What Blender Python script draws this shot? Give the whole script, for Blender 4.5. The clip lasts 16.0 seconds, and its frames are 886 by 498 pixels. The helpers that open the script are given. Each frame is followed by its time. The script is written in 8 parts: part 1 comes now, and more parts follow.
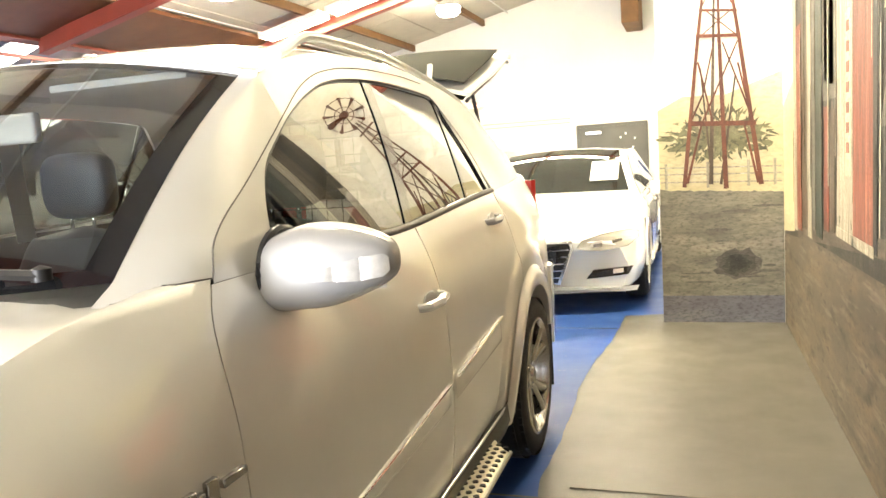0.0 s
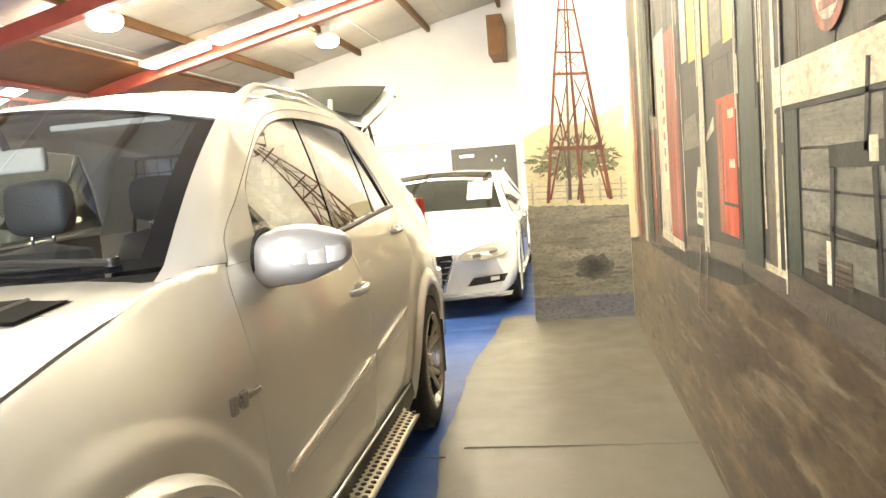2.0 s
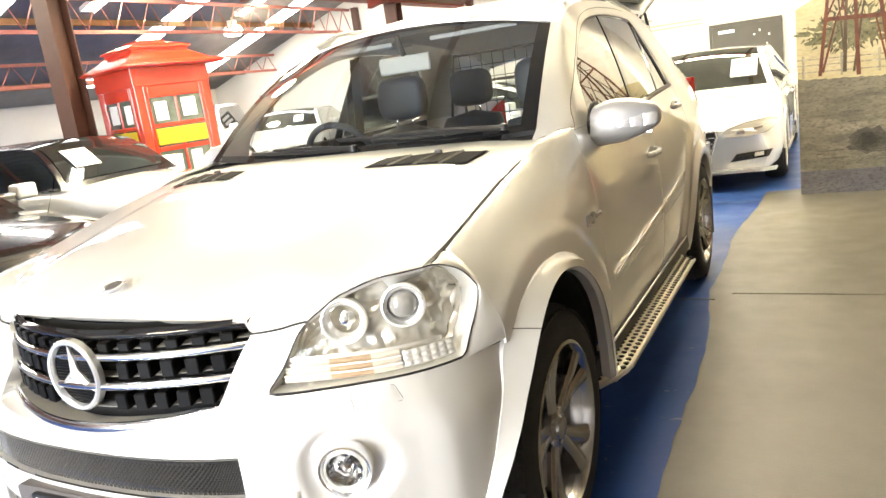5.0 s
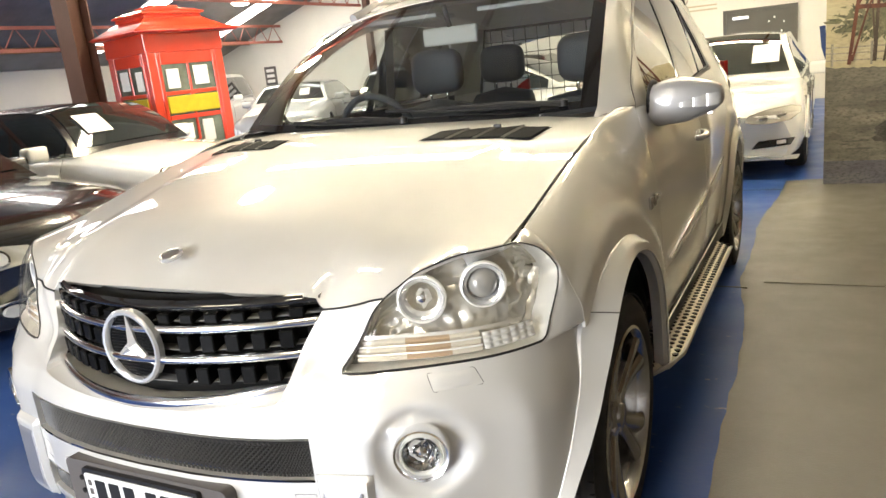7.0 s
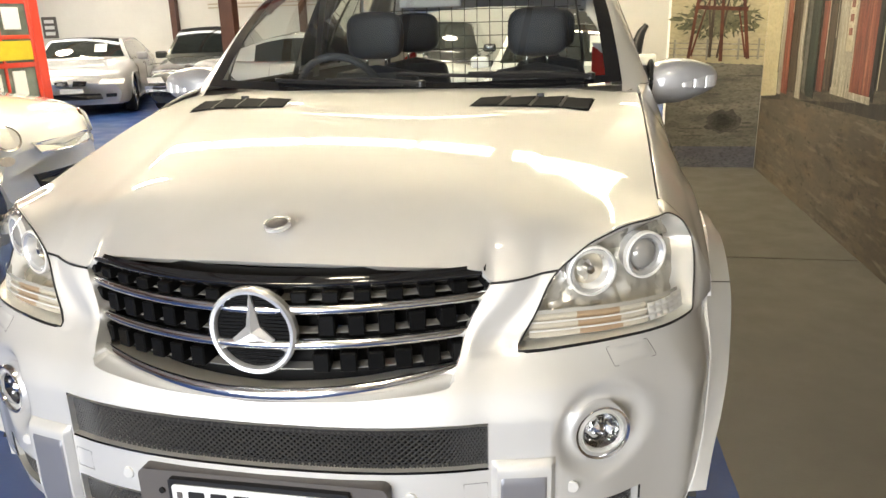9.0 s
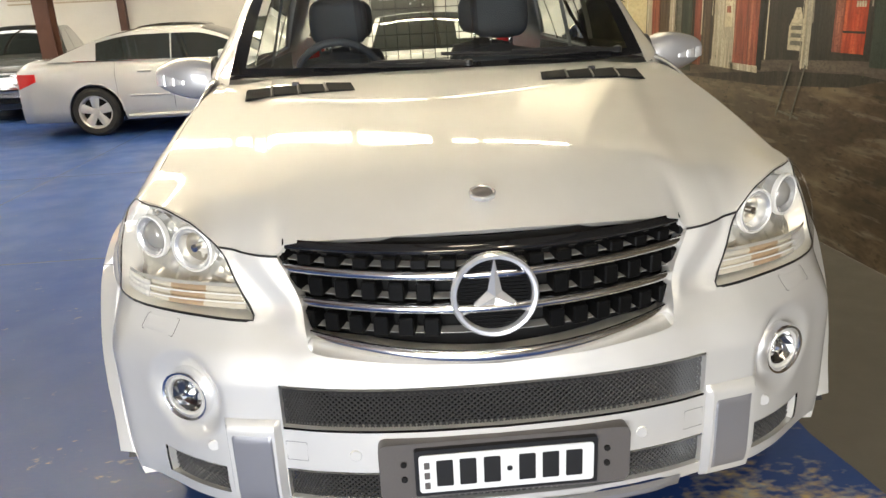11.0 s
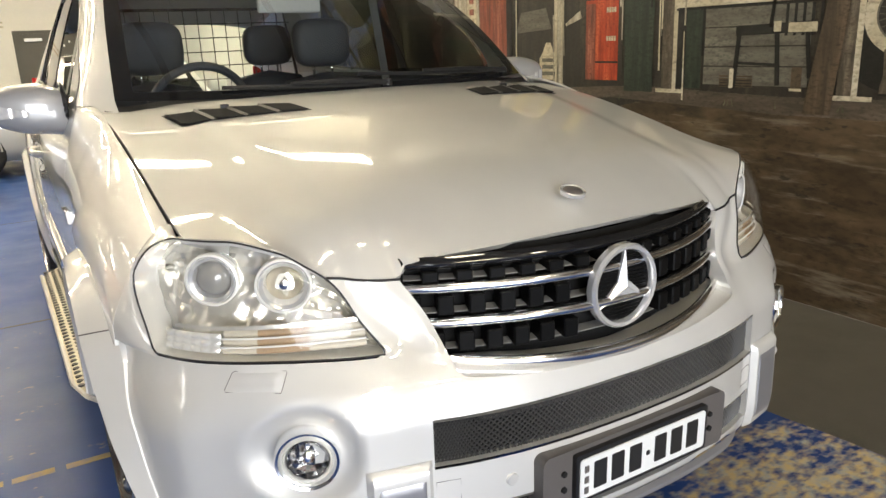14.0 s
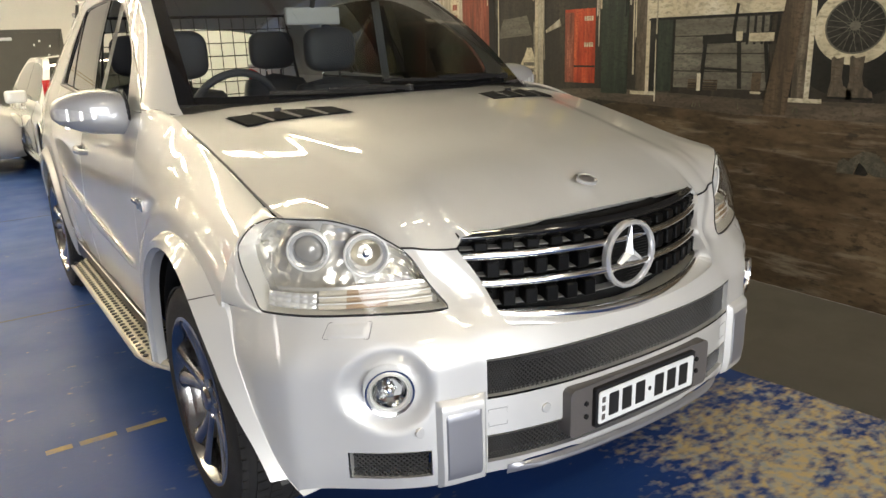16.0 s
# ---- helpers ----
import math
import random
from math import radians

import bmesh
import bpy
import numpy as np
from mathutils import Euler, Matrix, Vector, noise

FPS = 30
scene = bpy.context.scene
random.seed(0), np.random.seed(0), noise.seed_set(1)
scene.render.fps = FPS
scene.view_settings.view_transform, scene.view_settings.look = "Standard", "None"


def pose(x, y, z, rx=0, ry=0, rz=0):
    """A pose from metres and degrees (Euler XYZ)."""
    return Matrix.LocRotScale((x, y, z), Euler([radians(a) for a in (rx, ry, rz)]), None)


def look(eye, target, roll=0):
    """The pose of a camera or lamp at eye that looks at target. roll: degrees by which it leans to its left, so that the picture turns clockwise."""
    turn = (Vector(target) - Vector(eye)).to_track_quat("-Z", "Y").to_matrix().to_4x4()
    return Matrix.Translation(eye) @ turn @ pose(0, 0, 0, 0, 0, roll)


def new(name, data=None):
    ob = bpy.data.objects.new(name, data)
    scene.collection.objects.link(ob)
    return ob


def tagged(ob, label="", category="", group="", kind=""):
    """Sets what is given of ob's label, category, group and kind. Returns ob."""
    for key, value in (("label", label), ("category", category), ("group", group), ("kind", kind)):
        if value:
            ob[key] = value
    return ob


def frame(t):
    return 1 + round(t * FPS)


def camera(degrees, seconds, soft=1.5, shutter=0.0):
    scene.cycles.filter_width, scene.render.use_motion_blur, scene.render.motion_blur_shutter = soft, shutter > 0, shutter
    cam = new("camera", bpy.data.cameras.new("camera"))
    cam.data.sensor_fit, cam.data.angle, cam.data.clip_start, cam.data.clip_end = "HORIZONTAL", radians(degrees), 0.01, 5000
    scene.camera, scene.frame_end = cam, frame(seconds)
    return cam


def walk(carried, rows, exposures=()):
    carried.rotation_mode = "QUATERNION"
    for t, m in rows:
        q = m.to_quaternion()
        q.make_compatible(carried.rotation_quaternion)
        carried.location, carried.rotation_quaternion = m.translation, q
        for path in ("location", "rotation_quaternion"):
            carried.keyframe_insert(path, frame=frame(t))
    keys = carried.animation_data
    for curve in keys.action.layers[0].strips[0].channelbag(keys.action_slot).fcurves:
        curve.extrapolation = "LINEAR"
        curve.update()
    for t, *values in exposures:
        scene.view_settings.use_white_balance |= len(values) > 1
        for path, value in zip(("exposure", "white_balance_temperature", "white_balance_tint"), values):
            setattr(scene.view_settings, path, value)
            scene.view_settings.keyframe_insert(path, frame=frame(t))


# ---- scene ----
cam = camera(61.8, 16.0)
PATH = [
    (0, (1.651, 0.502, 1.393), (1.011, 2.381, 1.151), -3.9),
    (0.5, (1.606, 0.352, 1.366), (1.115, 2.268, 1.077), -6.6),
    (1, (1.653, 0.183, 1.374), (1.147, 2.106, 1.158), -5.5),
    (1.5, (1.694, 0.018, 1.378), (1.259, 1.944, 1.057), -4.4),
    (2, (1.691, -0.162, 1.395), (1.375, 1.802, 1.19), -4.7),
    (2.5, (1.685, -0.344, 1.443), (1.452, 1.636, 1.292), -6.1),
    (3, (1.747, -0.494, 1.459), (1.362, 1.465, 1.349), -5.0),
    (3.5, (1.777, -0.662, 1.448), (1.204, 1.242, 1.237), -5.4),
    (4, (1.767, -0.828, 1.442), (0.991, 1.003, 1.232), -6.5),
    (4.5, (1.718, -0.973, 1.426), (0.9, 0.809, 1.032), -8.6),
    (5, (1.677, -1.027, 1.422), (0.743, 0.689, 0.995), -8.0),
    (7.3, (1.352, -1.046, 1.421), (0.452, 0.672, 0.931), -5.5),
    (7.5, (1.265, -1.029, 1.425), (0.479, 0.757, 0.987), -4.6),
    (8, (1.075, -1.056, 1.428), (0.326, 0.729, 0.923), -1.6),
    (8.5, (0.856, -1.155, 1.434), (0.319, 0.679, 0.845), -3.3),
    (8.7, (0.772, -1.184, 1.433), (0.304, 0.673, 0.855), -2.5),
    (10.8, (-0.113, -1.352, 1.426), (0.002, 0.554, 0.83), -3.0),
    (11, (-0.188, -1.367, 1.423), (-0.076, 0.533, 0.807), -2.9),
    (11.5, (-0.38, -1.336, 1.41), (-0.203, 0.57, 0.831), -6.1),
    (12, (-0.572, -1.285, 1.405), (-0.254, 0.586, 0.776), -3.2),
    (12.5, (-0.791, -1.269, 1.397), (-0.261, 0.572, 0.822), -1.7),
    (13, (-0.945, -1.251, 1.38), (-0.219, 0.467, 0.659), -2.6),
    (13.5, (-1.015, -1.131, 1.386), (-0.189, 0.596, 0.808), -5.4),
    (14, (-1.097, -1.03, 1.368), (-0.114, 0.625, 0.828), -2.3),
    (14.5, (-1.214, -1.018, 1.387), (-0.163, 0.585, 0.816), -7.0),
    (15, (-1.34, -1.033, 1.39), (-0.285, 0.556, 0.789), -6.2),
    (15.5, (-1.43, -1.096, 1.413), (-0.299, 0.444, 0.823), -4.2),
    (16, (-1.471, -1.236, 1.423), (-0.403, 0.363, 0.875), -2.1),
]
EXPOSURES = [(0, 1.54), (2.5, 1.37), (3.5, 1.28), (4.5, 1.40), (5, 1.32), (7.5, 0.42), (8.7, 0.31), (11, 0.15), (12.3, 0.04), (13.5, 0.0), (16, -0.16)]
walk(cam, [(t, look(eye, target, roll)) for t, eye, target, roll in PATH], EXPOSURES)

# strengths of the daylight, the roof sheets and the lamps
DAY_W, SKY_E, TUBE_E, BAY_E = 780.0, 7.5, 60.0, 80.0

# ---- world and light ----
world = bpy.data.worlds.new("sky")
scene.world = world
world.use_nodes = True
_n = world.node_tree.nodes
_sky = _n.new("ShaderNodeTexSky")
_sky.sky_type, _sky.sun_disc = "NISHITA", False
_sky.sun_elevation, _sky.sun_rotation = radians(40), radians(200)
world.node_tree.links.new(_sky.outputs[0], _n["Background"].inputs[0])
_n["Background"].inputs[1].default_value = 0.1


def area_light(name, at, to, sx, sy, watts, colour):
    d = bpy.data.lights.new(name, "AREA")
    d.shape, d.size, d.size_y, d.energy, d.color = "RECTANGLE", sx, sy, watts, colour
    o = new(name, d)
    o.matrix_world = look(at, to)
    return o


# daylight through the open roller door behind the viewer
area_light("door_daylight", (-2.2, -8.1, 1.7), (-2.2, 0, 1.5), 5.2, 3.2, DAY_W, (0.95, 0.97, 1.0))

# ---- materials ----
def mat(name, colour, rough=0.5, metal=0.0, coat=0.0, grain=0.0, grain_scale=40.0, stain=0.0, stain_scale=2.0, bump=0.0,
        bump_scale=200.0, emit=0.0, emit_colour=None, rough_var=0.0, transmission=0.0, ior=1.45, tint=None, spec=0.5, per_piece=0.0):
    m = bpy.data.materials.new(name)
    m.use_nodes = True
    nt = m.node_tree
    b = nt.nodes["Principled BSDF"]
    b.inputs["Base Color"].default_value = (*colour, 1)
    b.inputs["Roughness"].default_value = rough
    b.inputs["Metallic"].default_value = metal
    b.inputs["Coat Weight"].default_value = coat
    b.inputs["Coat Roughness"].default_value = 0.03
    b.inputs["Transmission Weight"].default_value = transmission
    b.inputs["IOR"].default_value = ior
    b.inputs["Specular IOR Level"].default_value = spec
    if emit:
        b.inputs["Emission Color"].default_value = (*(emit_colour or colour), 1)
        b.inputs["Emission Strength"].default_value = emit
    tc = nt.nodes.new("ShaderNodeTexCoord")
    geo = nt.nodes.new("ShaderNodeNewGeometry")

    def nz(scale, detail=4.0, rough_=0.6):
        n = nt.nodes.new("ShaderNodeTexNoise")
        n.inputs["Scale"].default_value, n.inputs["Detail"].default_value, n.inputs["Roughness"].default_value = scale, detail, rough_
        nt.links.new(geo.outputs["Position"], n.inputs["Vector"])
        return n

    col = None

    def mul(prev, fac_socket, dark, amount):
        mix = nt.nodes.new("ShaderNodeMix")
        mix.data_type, mix.blend_type = "RGBA", "MIX"
        if prev is None:
            mix.inputs[6].default_value = (*colour, 1)
        else:
            nt.links.new(prev, mix.inputs[6])
        mix.inputs[7].default_value = (*dark, 1)
        mr = nt.nodes.new("ShaderNodeMapRange")
        mr.inputs[1].default_value, mr.inputs[2].default_value = 0.35, 0.7
        mr.inputs[3].default_value, mr.inputs[4].default_value = 0.0, amount
        nt.links.new(fac_socket, mr.inputs[0])
        nt.links.new(mr.outputs[0], mix.inputs[0])
        return mix.outputs[2]

    if stain:
        col = mul(col, nz(stain_scale).outputs[0], tint or tuple(c * 0.45 for c in colour), stain)
    if grain:
        col = mul(col, nz(grain_scale, 6, 0.7).outputs[0], tuple(c * 0.6 for c in colour), grain)
    if per_piece:
        oi = nt.nodes.new("ShaderNodeObjectInfo")
        col = mul(col, oi.outputs["Random"], tuple(c * 0.5 for c in colour), per_piece)
    if col is not None:
        nt.links.new(col, b.inputs["Base Color"])
    if rough_var:
        mr = nt.nodes.new("ShaderNodeMapRange")
        mr.inputs[3].default_value, mr.inputs[4].default_value = max(0.02, rough - rough_var), rough + rough_var
        nt.links.new(nz(stain_scale * 2.3 + 1.7).outputs[0], mr.inputs[0])
        nt.links.new(mr.outputs[0], b.inputs["Roughness"])
    if bump:
        bp = nt.nodes.new("ShaderNodeBump")
        bp.inputs["Strength"].default_value, bp.inputs["Distance"].default_value = bump, 0.01
        nt.links.new(nz(bump_scale, 3).outputs[0], bp.inputs["Height"])
        nt.links.new(bp.outputs[0], b.inputs["Normal"])
    return m


def metallic_paint(name, colour, flake=0.12):
    """Car paint: metal flake under a clear coat, with faint dust."""
    m = mat(name, colour, rough=0.50, metal=0.42, coat=1.0, stain=0.10, stain_scale=3.0)
    m.node_tree.nodes["Principled BSDF"].inputs["Coat IOR"].default_value = 1.75
    return m


def glass_mat(name, colour, clear=0.85):
    """Thin pane: mostly clear with a mirror-like sheen."""
    m = bpy.data.materials.new(name)
    m.use_nodes = True
    nt = m.node_tree
    nt.nodes.remove(nt.nodes["Principled BSDF"])
    out = nt.nodes["Material Output"]
    tr, gl, mix, fr = (nt.nodes.new(k) for k in ("ShaderNodeBsdfTransparent", "ShaderNodeBsdfGlossy", "ShaderNodeMixShader", "ShaderNodeLayerWeight"))
    tr.inputs[0].default_value = (*colour, 1)
    gl.inputs["Roughness"].default_value = 0.0
    fr.inputs[0].default_value = 0.5
    pw = nt.nodes.new("ShaderNodeMath")
    pw.operation = "POWER"
    pw.inputs[1].default_value = 4.2
    nt.links.new(fr.outputs["Facing"], pw.inputs[0])
    mul = nt.nodes.new("ShaderNodeMath")
    mul.operation, mul.use_clamp = "MULTIPLY_ADD", True
    mul.inputs[1].default_value, mul.inputs[2].default_value = clear, 0.045 * clear
    nt.links.new(pw.outputs[0], mul.inputs[0])
    nt.links.new(mul.outputs[0], mix.inputs[0])
    nt.links.new(tr.outputs[0], mix.inputs[1])
    nt.links.new(gl.outputs[0], mix.inputs[2])
    nt.links.new(mix.outputs[0], out.inputs[0])
    return m


M_SILVER = metallic_paint("silver_paint", (0.74, 0.73, 0.70))
M_SILVER2 = metallic_paint("pale_silver_paint", (0.44, 0.44, 0.445))
M_WHITECAR = mat("white_car_paint", (0.82, 0.82, 0.80), rough=0.25, coat=1.0, stain=0.06)
M_BLACKCAR = mat("black_car_paint", (0.012, 0.012, 0.014), rough=0.2, coat=1.0, stain=0.1)
M_BRIGHT = mat("bare_silver_trim", (0.36, 0.36, 0.38), rough=0.38, metal=0.6, coat=0.6, stain=0.08)
M_CHROME = mat("chrome", (0.90, 0.90, 0.90), rough=0.14, metal=1.0, stain=0.1, stain_scale=30)
M_SATIN = mat("satin_metal", (0.55, 0.54, 0.52), rough=0.3, metal=1.0, stain=0.15, stain_scale=20)
M_RIM = mat("alloy_rim", (0.50, 0.49, 0.48), rough=0.22, metal=1.0, stain=0.25, stain_scale=14)
M_BLACK = mat("black_plastic", (0.015, 0.015, 0.016), rough=0.42, grain=0.3, grain_scale=300, bump=0.05, bump_scale=600)
M_GLOSSBLACK = mat("gloss_black", (0.010, 0.010, 0.011), rough=0.1, coat=0.6, stain=0.2)
M_GREYPLASTIC = mat("grey_plastic", (0.11, 0.10, 0.095), rough=0.5, grain=0.2, grain_scale=200, bump=0.05, bump_scale=500)
M_RUBBER = mat("tyre_rubber", (0.018, 0.017, 0.016), rough=0.75, grain=0.4, grain_scale=60, stain=0.4, stain_scale=12, tint=(0.05, 0.045, 0.04), bump=0.15, bump_scale=250)
# near-black that stands in for shade inside openings; also colours the plate screws
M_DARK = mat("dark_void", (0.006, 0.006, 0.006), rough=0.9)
M_CLOTH = mat("dark_grey_leather", (0.042, 0.044, 0.050), rough=0.55, grain=0.3, grain_scale=90, bump=0.2, bump_scale=350)
M_DASH = mat("dashboard_vinyl", (0.034, 0.034, 0.036), rough=0.6, grain=0.3, grain_scale=200, bump=0.2, bump_scale=500)
M_TRIMLIGHT = mat("pale_grey_lining", (0.42, 0.42, 0.40), rough=0.85, grain=0.15, grain_scale=150)
M_GLASS = glass_mat("windscreen_glass", (0.80, 0.86, 0.86), 2.2)
M_SIDEGLASS = glass_mat("tinted_side_glass", (0.10, 0.105, 0.09), 1.55)
M_LENS = glass_mat("lamp_lens", (0.97, 0.97, 0.96), 0.7)
M_REFLECTOR = mat("lamp_reflector", (0.86, 0.85, 0.81), rough=0.28, metal=0.45, stain=0.15, stain_scale=40)
M_LAMPCHROME = mat("faceted_lamp_chrome", (0.86, 0.83, 0.75), rough=0.24, metal=0.62, stain=0.1, stain_scale=40)
M_TOOTH = mat("grille_black", (0.005, 0.005, 0.005), rough=0.4, spec=0.10)
M_STARCHROME = mat("satin_star_chrome", (0.90, 0.90, 0.90), rough=0.26, metal=0.70, stain=0.08, stain_scale=30)
M_MIRRORLAMP = mat("mirror_lamp_clear", (0.88, 0.88, 0.88), rough=0.10, metal=0.35, coat=0.6, stain=0.3, stain_scale=60)
M_AMBER = mat("amber_lens", (0.84, 0.75, 0.64), rough=0.2, coat=0.6, stain=0.2, stain_scale=30)
M_RED = mat("red_lens", (0.55, 0.02, 0.02), rough=0.15, coat=0.8, stain=0.2, stain_scale=20)
M_PLATE = mat("plate_white", (0.80, 0.81, 0.80), rough=0.35, stain=0.12, stain_scale=20)
M_INK = mat("plate_ink", (0.02, 0.02, 0.02), rough=0.4, stain=0.1)
M_PAPER = mat("paper", (0.80, 0.80, 0.78), rough=0.8, stain=0.05)

M_WALL = mat("white_wall_paint", (0.78, 0.76, 0.70), rough=0.85, stain=0.18, stain_scale=0.7, grain=0.08, grain_scale=25, bump=0.1, bump_scale=60)
M_CEIL = mat("ceiling_lining", (0.52, 0.48, 0.40), rough=0.8, stain=0.35, stain_scale=0.9, grain=0.12, grain_scale=12, bump=0.1, bump_scale=20)
M_TIMBER = mat("brown_timber", (0.20, 0.10, 0.035), rough=0.7, stain=0.5, stain_scale=4, grain=0.4, grain_scale=60, bump=0.2, bump_scale=80)
M_REDSTEEL = mat("red_oxide_steel", (0.25, 0.045, 0.024), rough=0.55, stain=0.4, stain_scale=3, grain=0.2, grain_scale=40)
M_PINKSTEEL = mat("faded_red_steel", (0.42, 0.15, 0.11), rough=0.6, stain=0.35, stain_scale=4)
M_BROWNSTEEL = mat("brown_steel", (0.10, 0.045, 0.03), rough=0.5, stain=0.4, stain_scale=3)
M_IRON = mat("corrugated_iron", (0.28, 0.27, 0.26), rough=0.5, metal=0.4, stain=0.5, stain_scale=1.5, grain=0.2)
M_SKYLIGHT = mat("translucent_sheet", (0.9, 0.9, 0.85), emit=SKY_E, emit_colour=(1.0, 0.97, 0.9))
M_TUBE = mat("fluorescent_tube", (1, 1, 1), emit=TUBE_E, emit_colour=(1.0, 0.88, 0.62))
M_HIGHBAY = mat("high_bay_lens", (1, 1, 1), emit=BAY_E, emit_colour=(1.0, 0.88, 0.66))
M_LAMPCASE = mat("lamp_case", (0.75, 0.74, 0.70), rough=0.4, stain=0.2)
M_DOORGREY = mat("dark_grey_door", (0.10, 0.095, 0.08), rough=0.5, stain=0.3, stain_scale=2)
M_PHONE = mat("phone_box_red", (0.62, 0.045, 0.018), rough=0.3, coat=0.5, stain=0.2, stain_scale=5)
M_YELLOW = mat("yellow_board", (0.62, 0.48, 0.02), rough=0.5, stain=0.3, stain_scale=8)
M_CARGLASS = mat("car_window_glass", (0.018, 0.022, 0.022), rough=0.04, coat=1.0, stain=0.15, stain_scale=6, tint=(0.05, 0.055, 0.05))

# ---- building helpers ----
def mesh_from(bm, name, smooth=True):
    me = bpy.data.meshes.new(name)
    bm.normal_update()
    if smooth:
        for e in bm.edges:
            if len(e.link_faces) == 2 and e.calc_face_angle(0.0) > 0.62:
                e.smooth = False
    bm.to_mesh(me)
    bm.free()
    if smooth:
        for p in me.polygons:
            p.use_smooth = True
    return me


def part(name, bm, material, parent=None, label="", smooth=True, shadow=True):
    """One mesh object, built in world metres, under a thing or a part."""
    me = mesh_from(bm, name, smooth)
    for m_ in material if isinstance(material, (list, tuple)) else (material,):
        me.materials.append(m_)
    ob = new(name, me)
    if parent is not None:
        ob.parent = parent
        base = parent.matrix_world if False else full(parent)
        ob.matrix_basis = base.inverted()
    if label:
        tagged(ob, label)
    if not shadow:
        ob.visible_shadow = False
    return ob


def full(ob):
    m = ob.matrix_basis.copy()
    while ob.parent is not None:
        ob = ob.parent
        m = ob.matrix_basis @ m
    return m


def thing(name, m, label, category, group="", kind=""):
    e = new(name)
    e.empty_display_size = 0.1
    e.matrix_basis = m
    return tagged(e, label, category, group, kind)


def box(x0, x1, y0, y1, z0, z1, bevel=0.0, seg=2, m=None, bm=None):
    bm = bm or bmesh.new()
    vs = [bm.verts.new(Vector(p)) for p in ((x0, y0, z0), (x1, y0, z0), (x1, y1, z0), (x0, y1, z0), (x0, y0, z1), (x1, y0, z1), (x1, y1, z1), (x0, y1, z1))]
    fs = [bm.faces.new([vs[i] for i in f]) for f in ((0, 3, 2, 1), (4, 5, 6, 7), (0, 1, 5, 4), (1, 2, 6, 5), (2, 3, 7, 6), (3, 0, 4, 7))]
    if bevel:
        es = list({e for f in fs for e in f.edges})
        bmesh.ops.bevel(bm, geom=es, offset=bevel, segments=seg, affect="EDGES", profile=0.6)
    if m is not None:
        bmesh.ops.transform(bm, matrix=m, verts=vs if not bevel else bm.verts)
    return bm


def lathe(profile, n=32, axis="x", at=(0, 0, 0), bm=None, closed=False, caps=True):
    """Turn (r, h) pairs round an axis through at."""
    bm = bm or bmesh.new()
    rings = []
    for r, h in profile:
        ring = []
        for i in range(n):
            a = 2 * math.pi * i / n
            c, s = r * math.cos(a), r * math.sin(a)
            p = {"x": (h, c, s), "y": (c, h, s), "z": (c, s, h)}[axis]
            ring.append(bm.verts.new(Vector(p) + Vector(at)))
        rings.append(ring)
    pairs = list(zip(rings, rings[1:])) + ([(rings[-1], rings[0])] if closed else [])
    for a, b in pairs:
        for i in range(n):
            bm.faces.new((a[i], a[(i + 1) % n], b[(i + 1) % n], b[i]))
    if caps and not closed:
        for ring in (rings[0], rings[-1]):
            if (ring[0].co - ring[n // 2].co).length > 1e-4:
                bm.faces.new(ring)
    bmesh.ops.recalc_face_normals(bm, faces=bm.faces)
    return bm


def grid(fn, nu, nv, bm=None, thick=0.0, flip=False):
    """A sheet of fn(u, v), u and v from 0 to 1, with an optional thickness along its normal."""
    bm = bm or bmesh.new()
    P = [[Vector(fn(i / nu, j / nv)) for j in range(nv + 1)] for i in range(nu + 1)]
    V = [[bm.verts.new(p) for p in row] for row in P]
    faces = []
    for i in range(nu):
        for j in range(nv):
            q = (V[i][j], V[i + 1][j], V[i + 1][j + 1], V[i][j + 1])
            faces.append(bm.faces.new(q[::-1] if flip else q))
    if thick:
        bm.normal_update()
        back = {v: bm.verts.new(v.co - v.normal * thick) for row in V for v in row}
        for f in faces:
            bm.faces.new([back[v] for v in reversed(f.verts)])
        rim = [V[i][0] for i in range(nu + 1)] + [V[nu][j] for j in range(1, nv + 1)] + [V[i][nv] for i in range(nu - 1, -1, -1)] + [V[0][j] for j in range(nv - 1, 0, -1)]
        for a, b in zip(rim, rim[1:] + rim[:1]):
            bm.faces.new((b, a, back[a], back[b]) if not flip else (a, b, back[b], back[a]))
        bmesh.ops.recalc_face_normals(bm, faces=bm.faces)
    return bm


def tube(points, r, n=8, bm=None, closed=False, caps=True):
    """A round bar along points; r is a number or one for each point."""
    bm = bm or bmesh.new()
    pts = [Vector(p) for p in points]
    rs = r if isinstance(r, (list, tuple)) else [r] * len(pts)
    rings = []
    up = Vector((0, 0, 1))
    for i, p in enumerate(pts):
        a = pts[i - 1] if (i or closed) else p
        b = pts[(i + 1) % len(pts)] if (i + 1 < len(pts) or closed) else p
        t = (b - a).normalized()
        side = t.cross(up)
        if side.length < 1e-3:
            side = t.cross(Vector((1, 0, 0)))
        side.normalize()
        top = side.cross(t)
        rings.append([bm.verts.new(p + rs[i] * (math.cos(k * 2 * math.pi / n) * side + math.sin(k * 2 * math.pi / n) * top)) for k in range(n)])
    for a, b in list(zip(rings, rings[1:])) + ([(rings[-1], rings[0])] if closed else []):
        for k in range(n):
            bm.faces.new((a[k], a[(k + 1) % n], b[(k + 1) % n], b[k]))
    if caps and not closed:
        bm.faces.new(rings[0][::-1])
        bm.faces.new(rings[-1])
    return bm


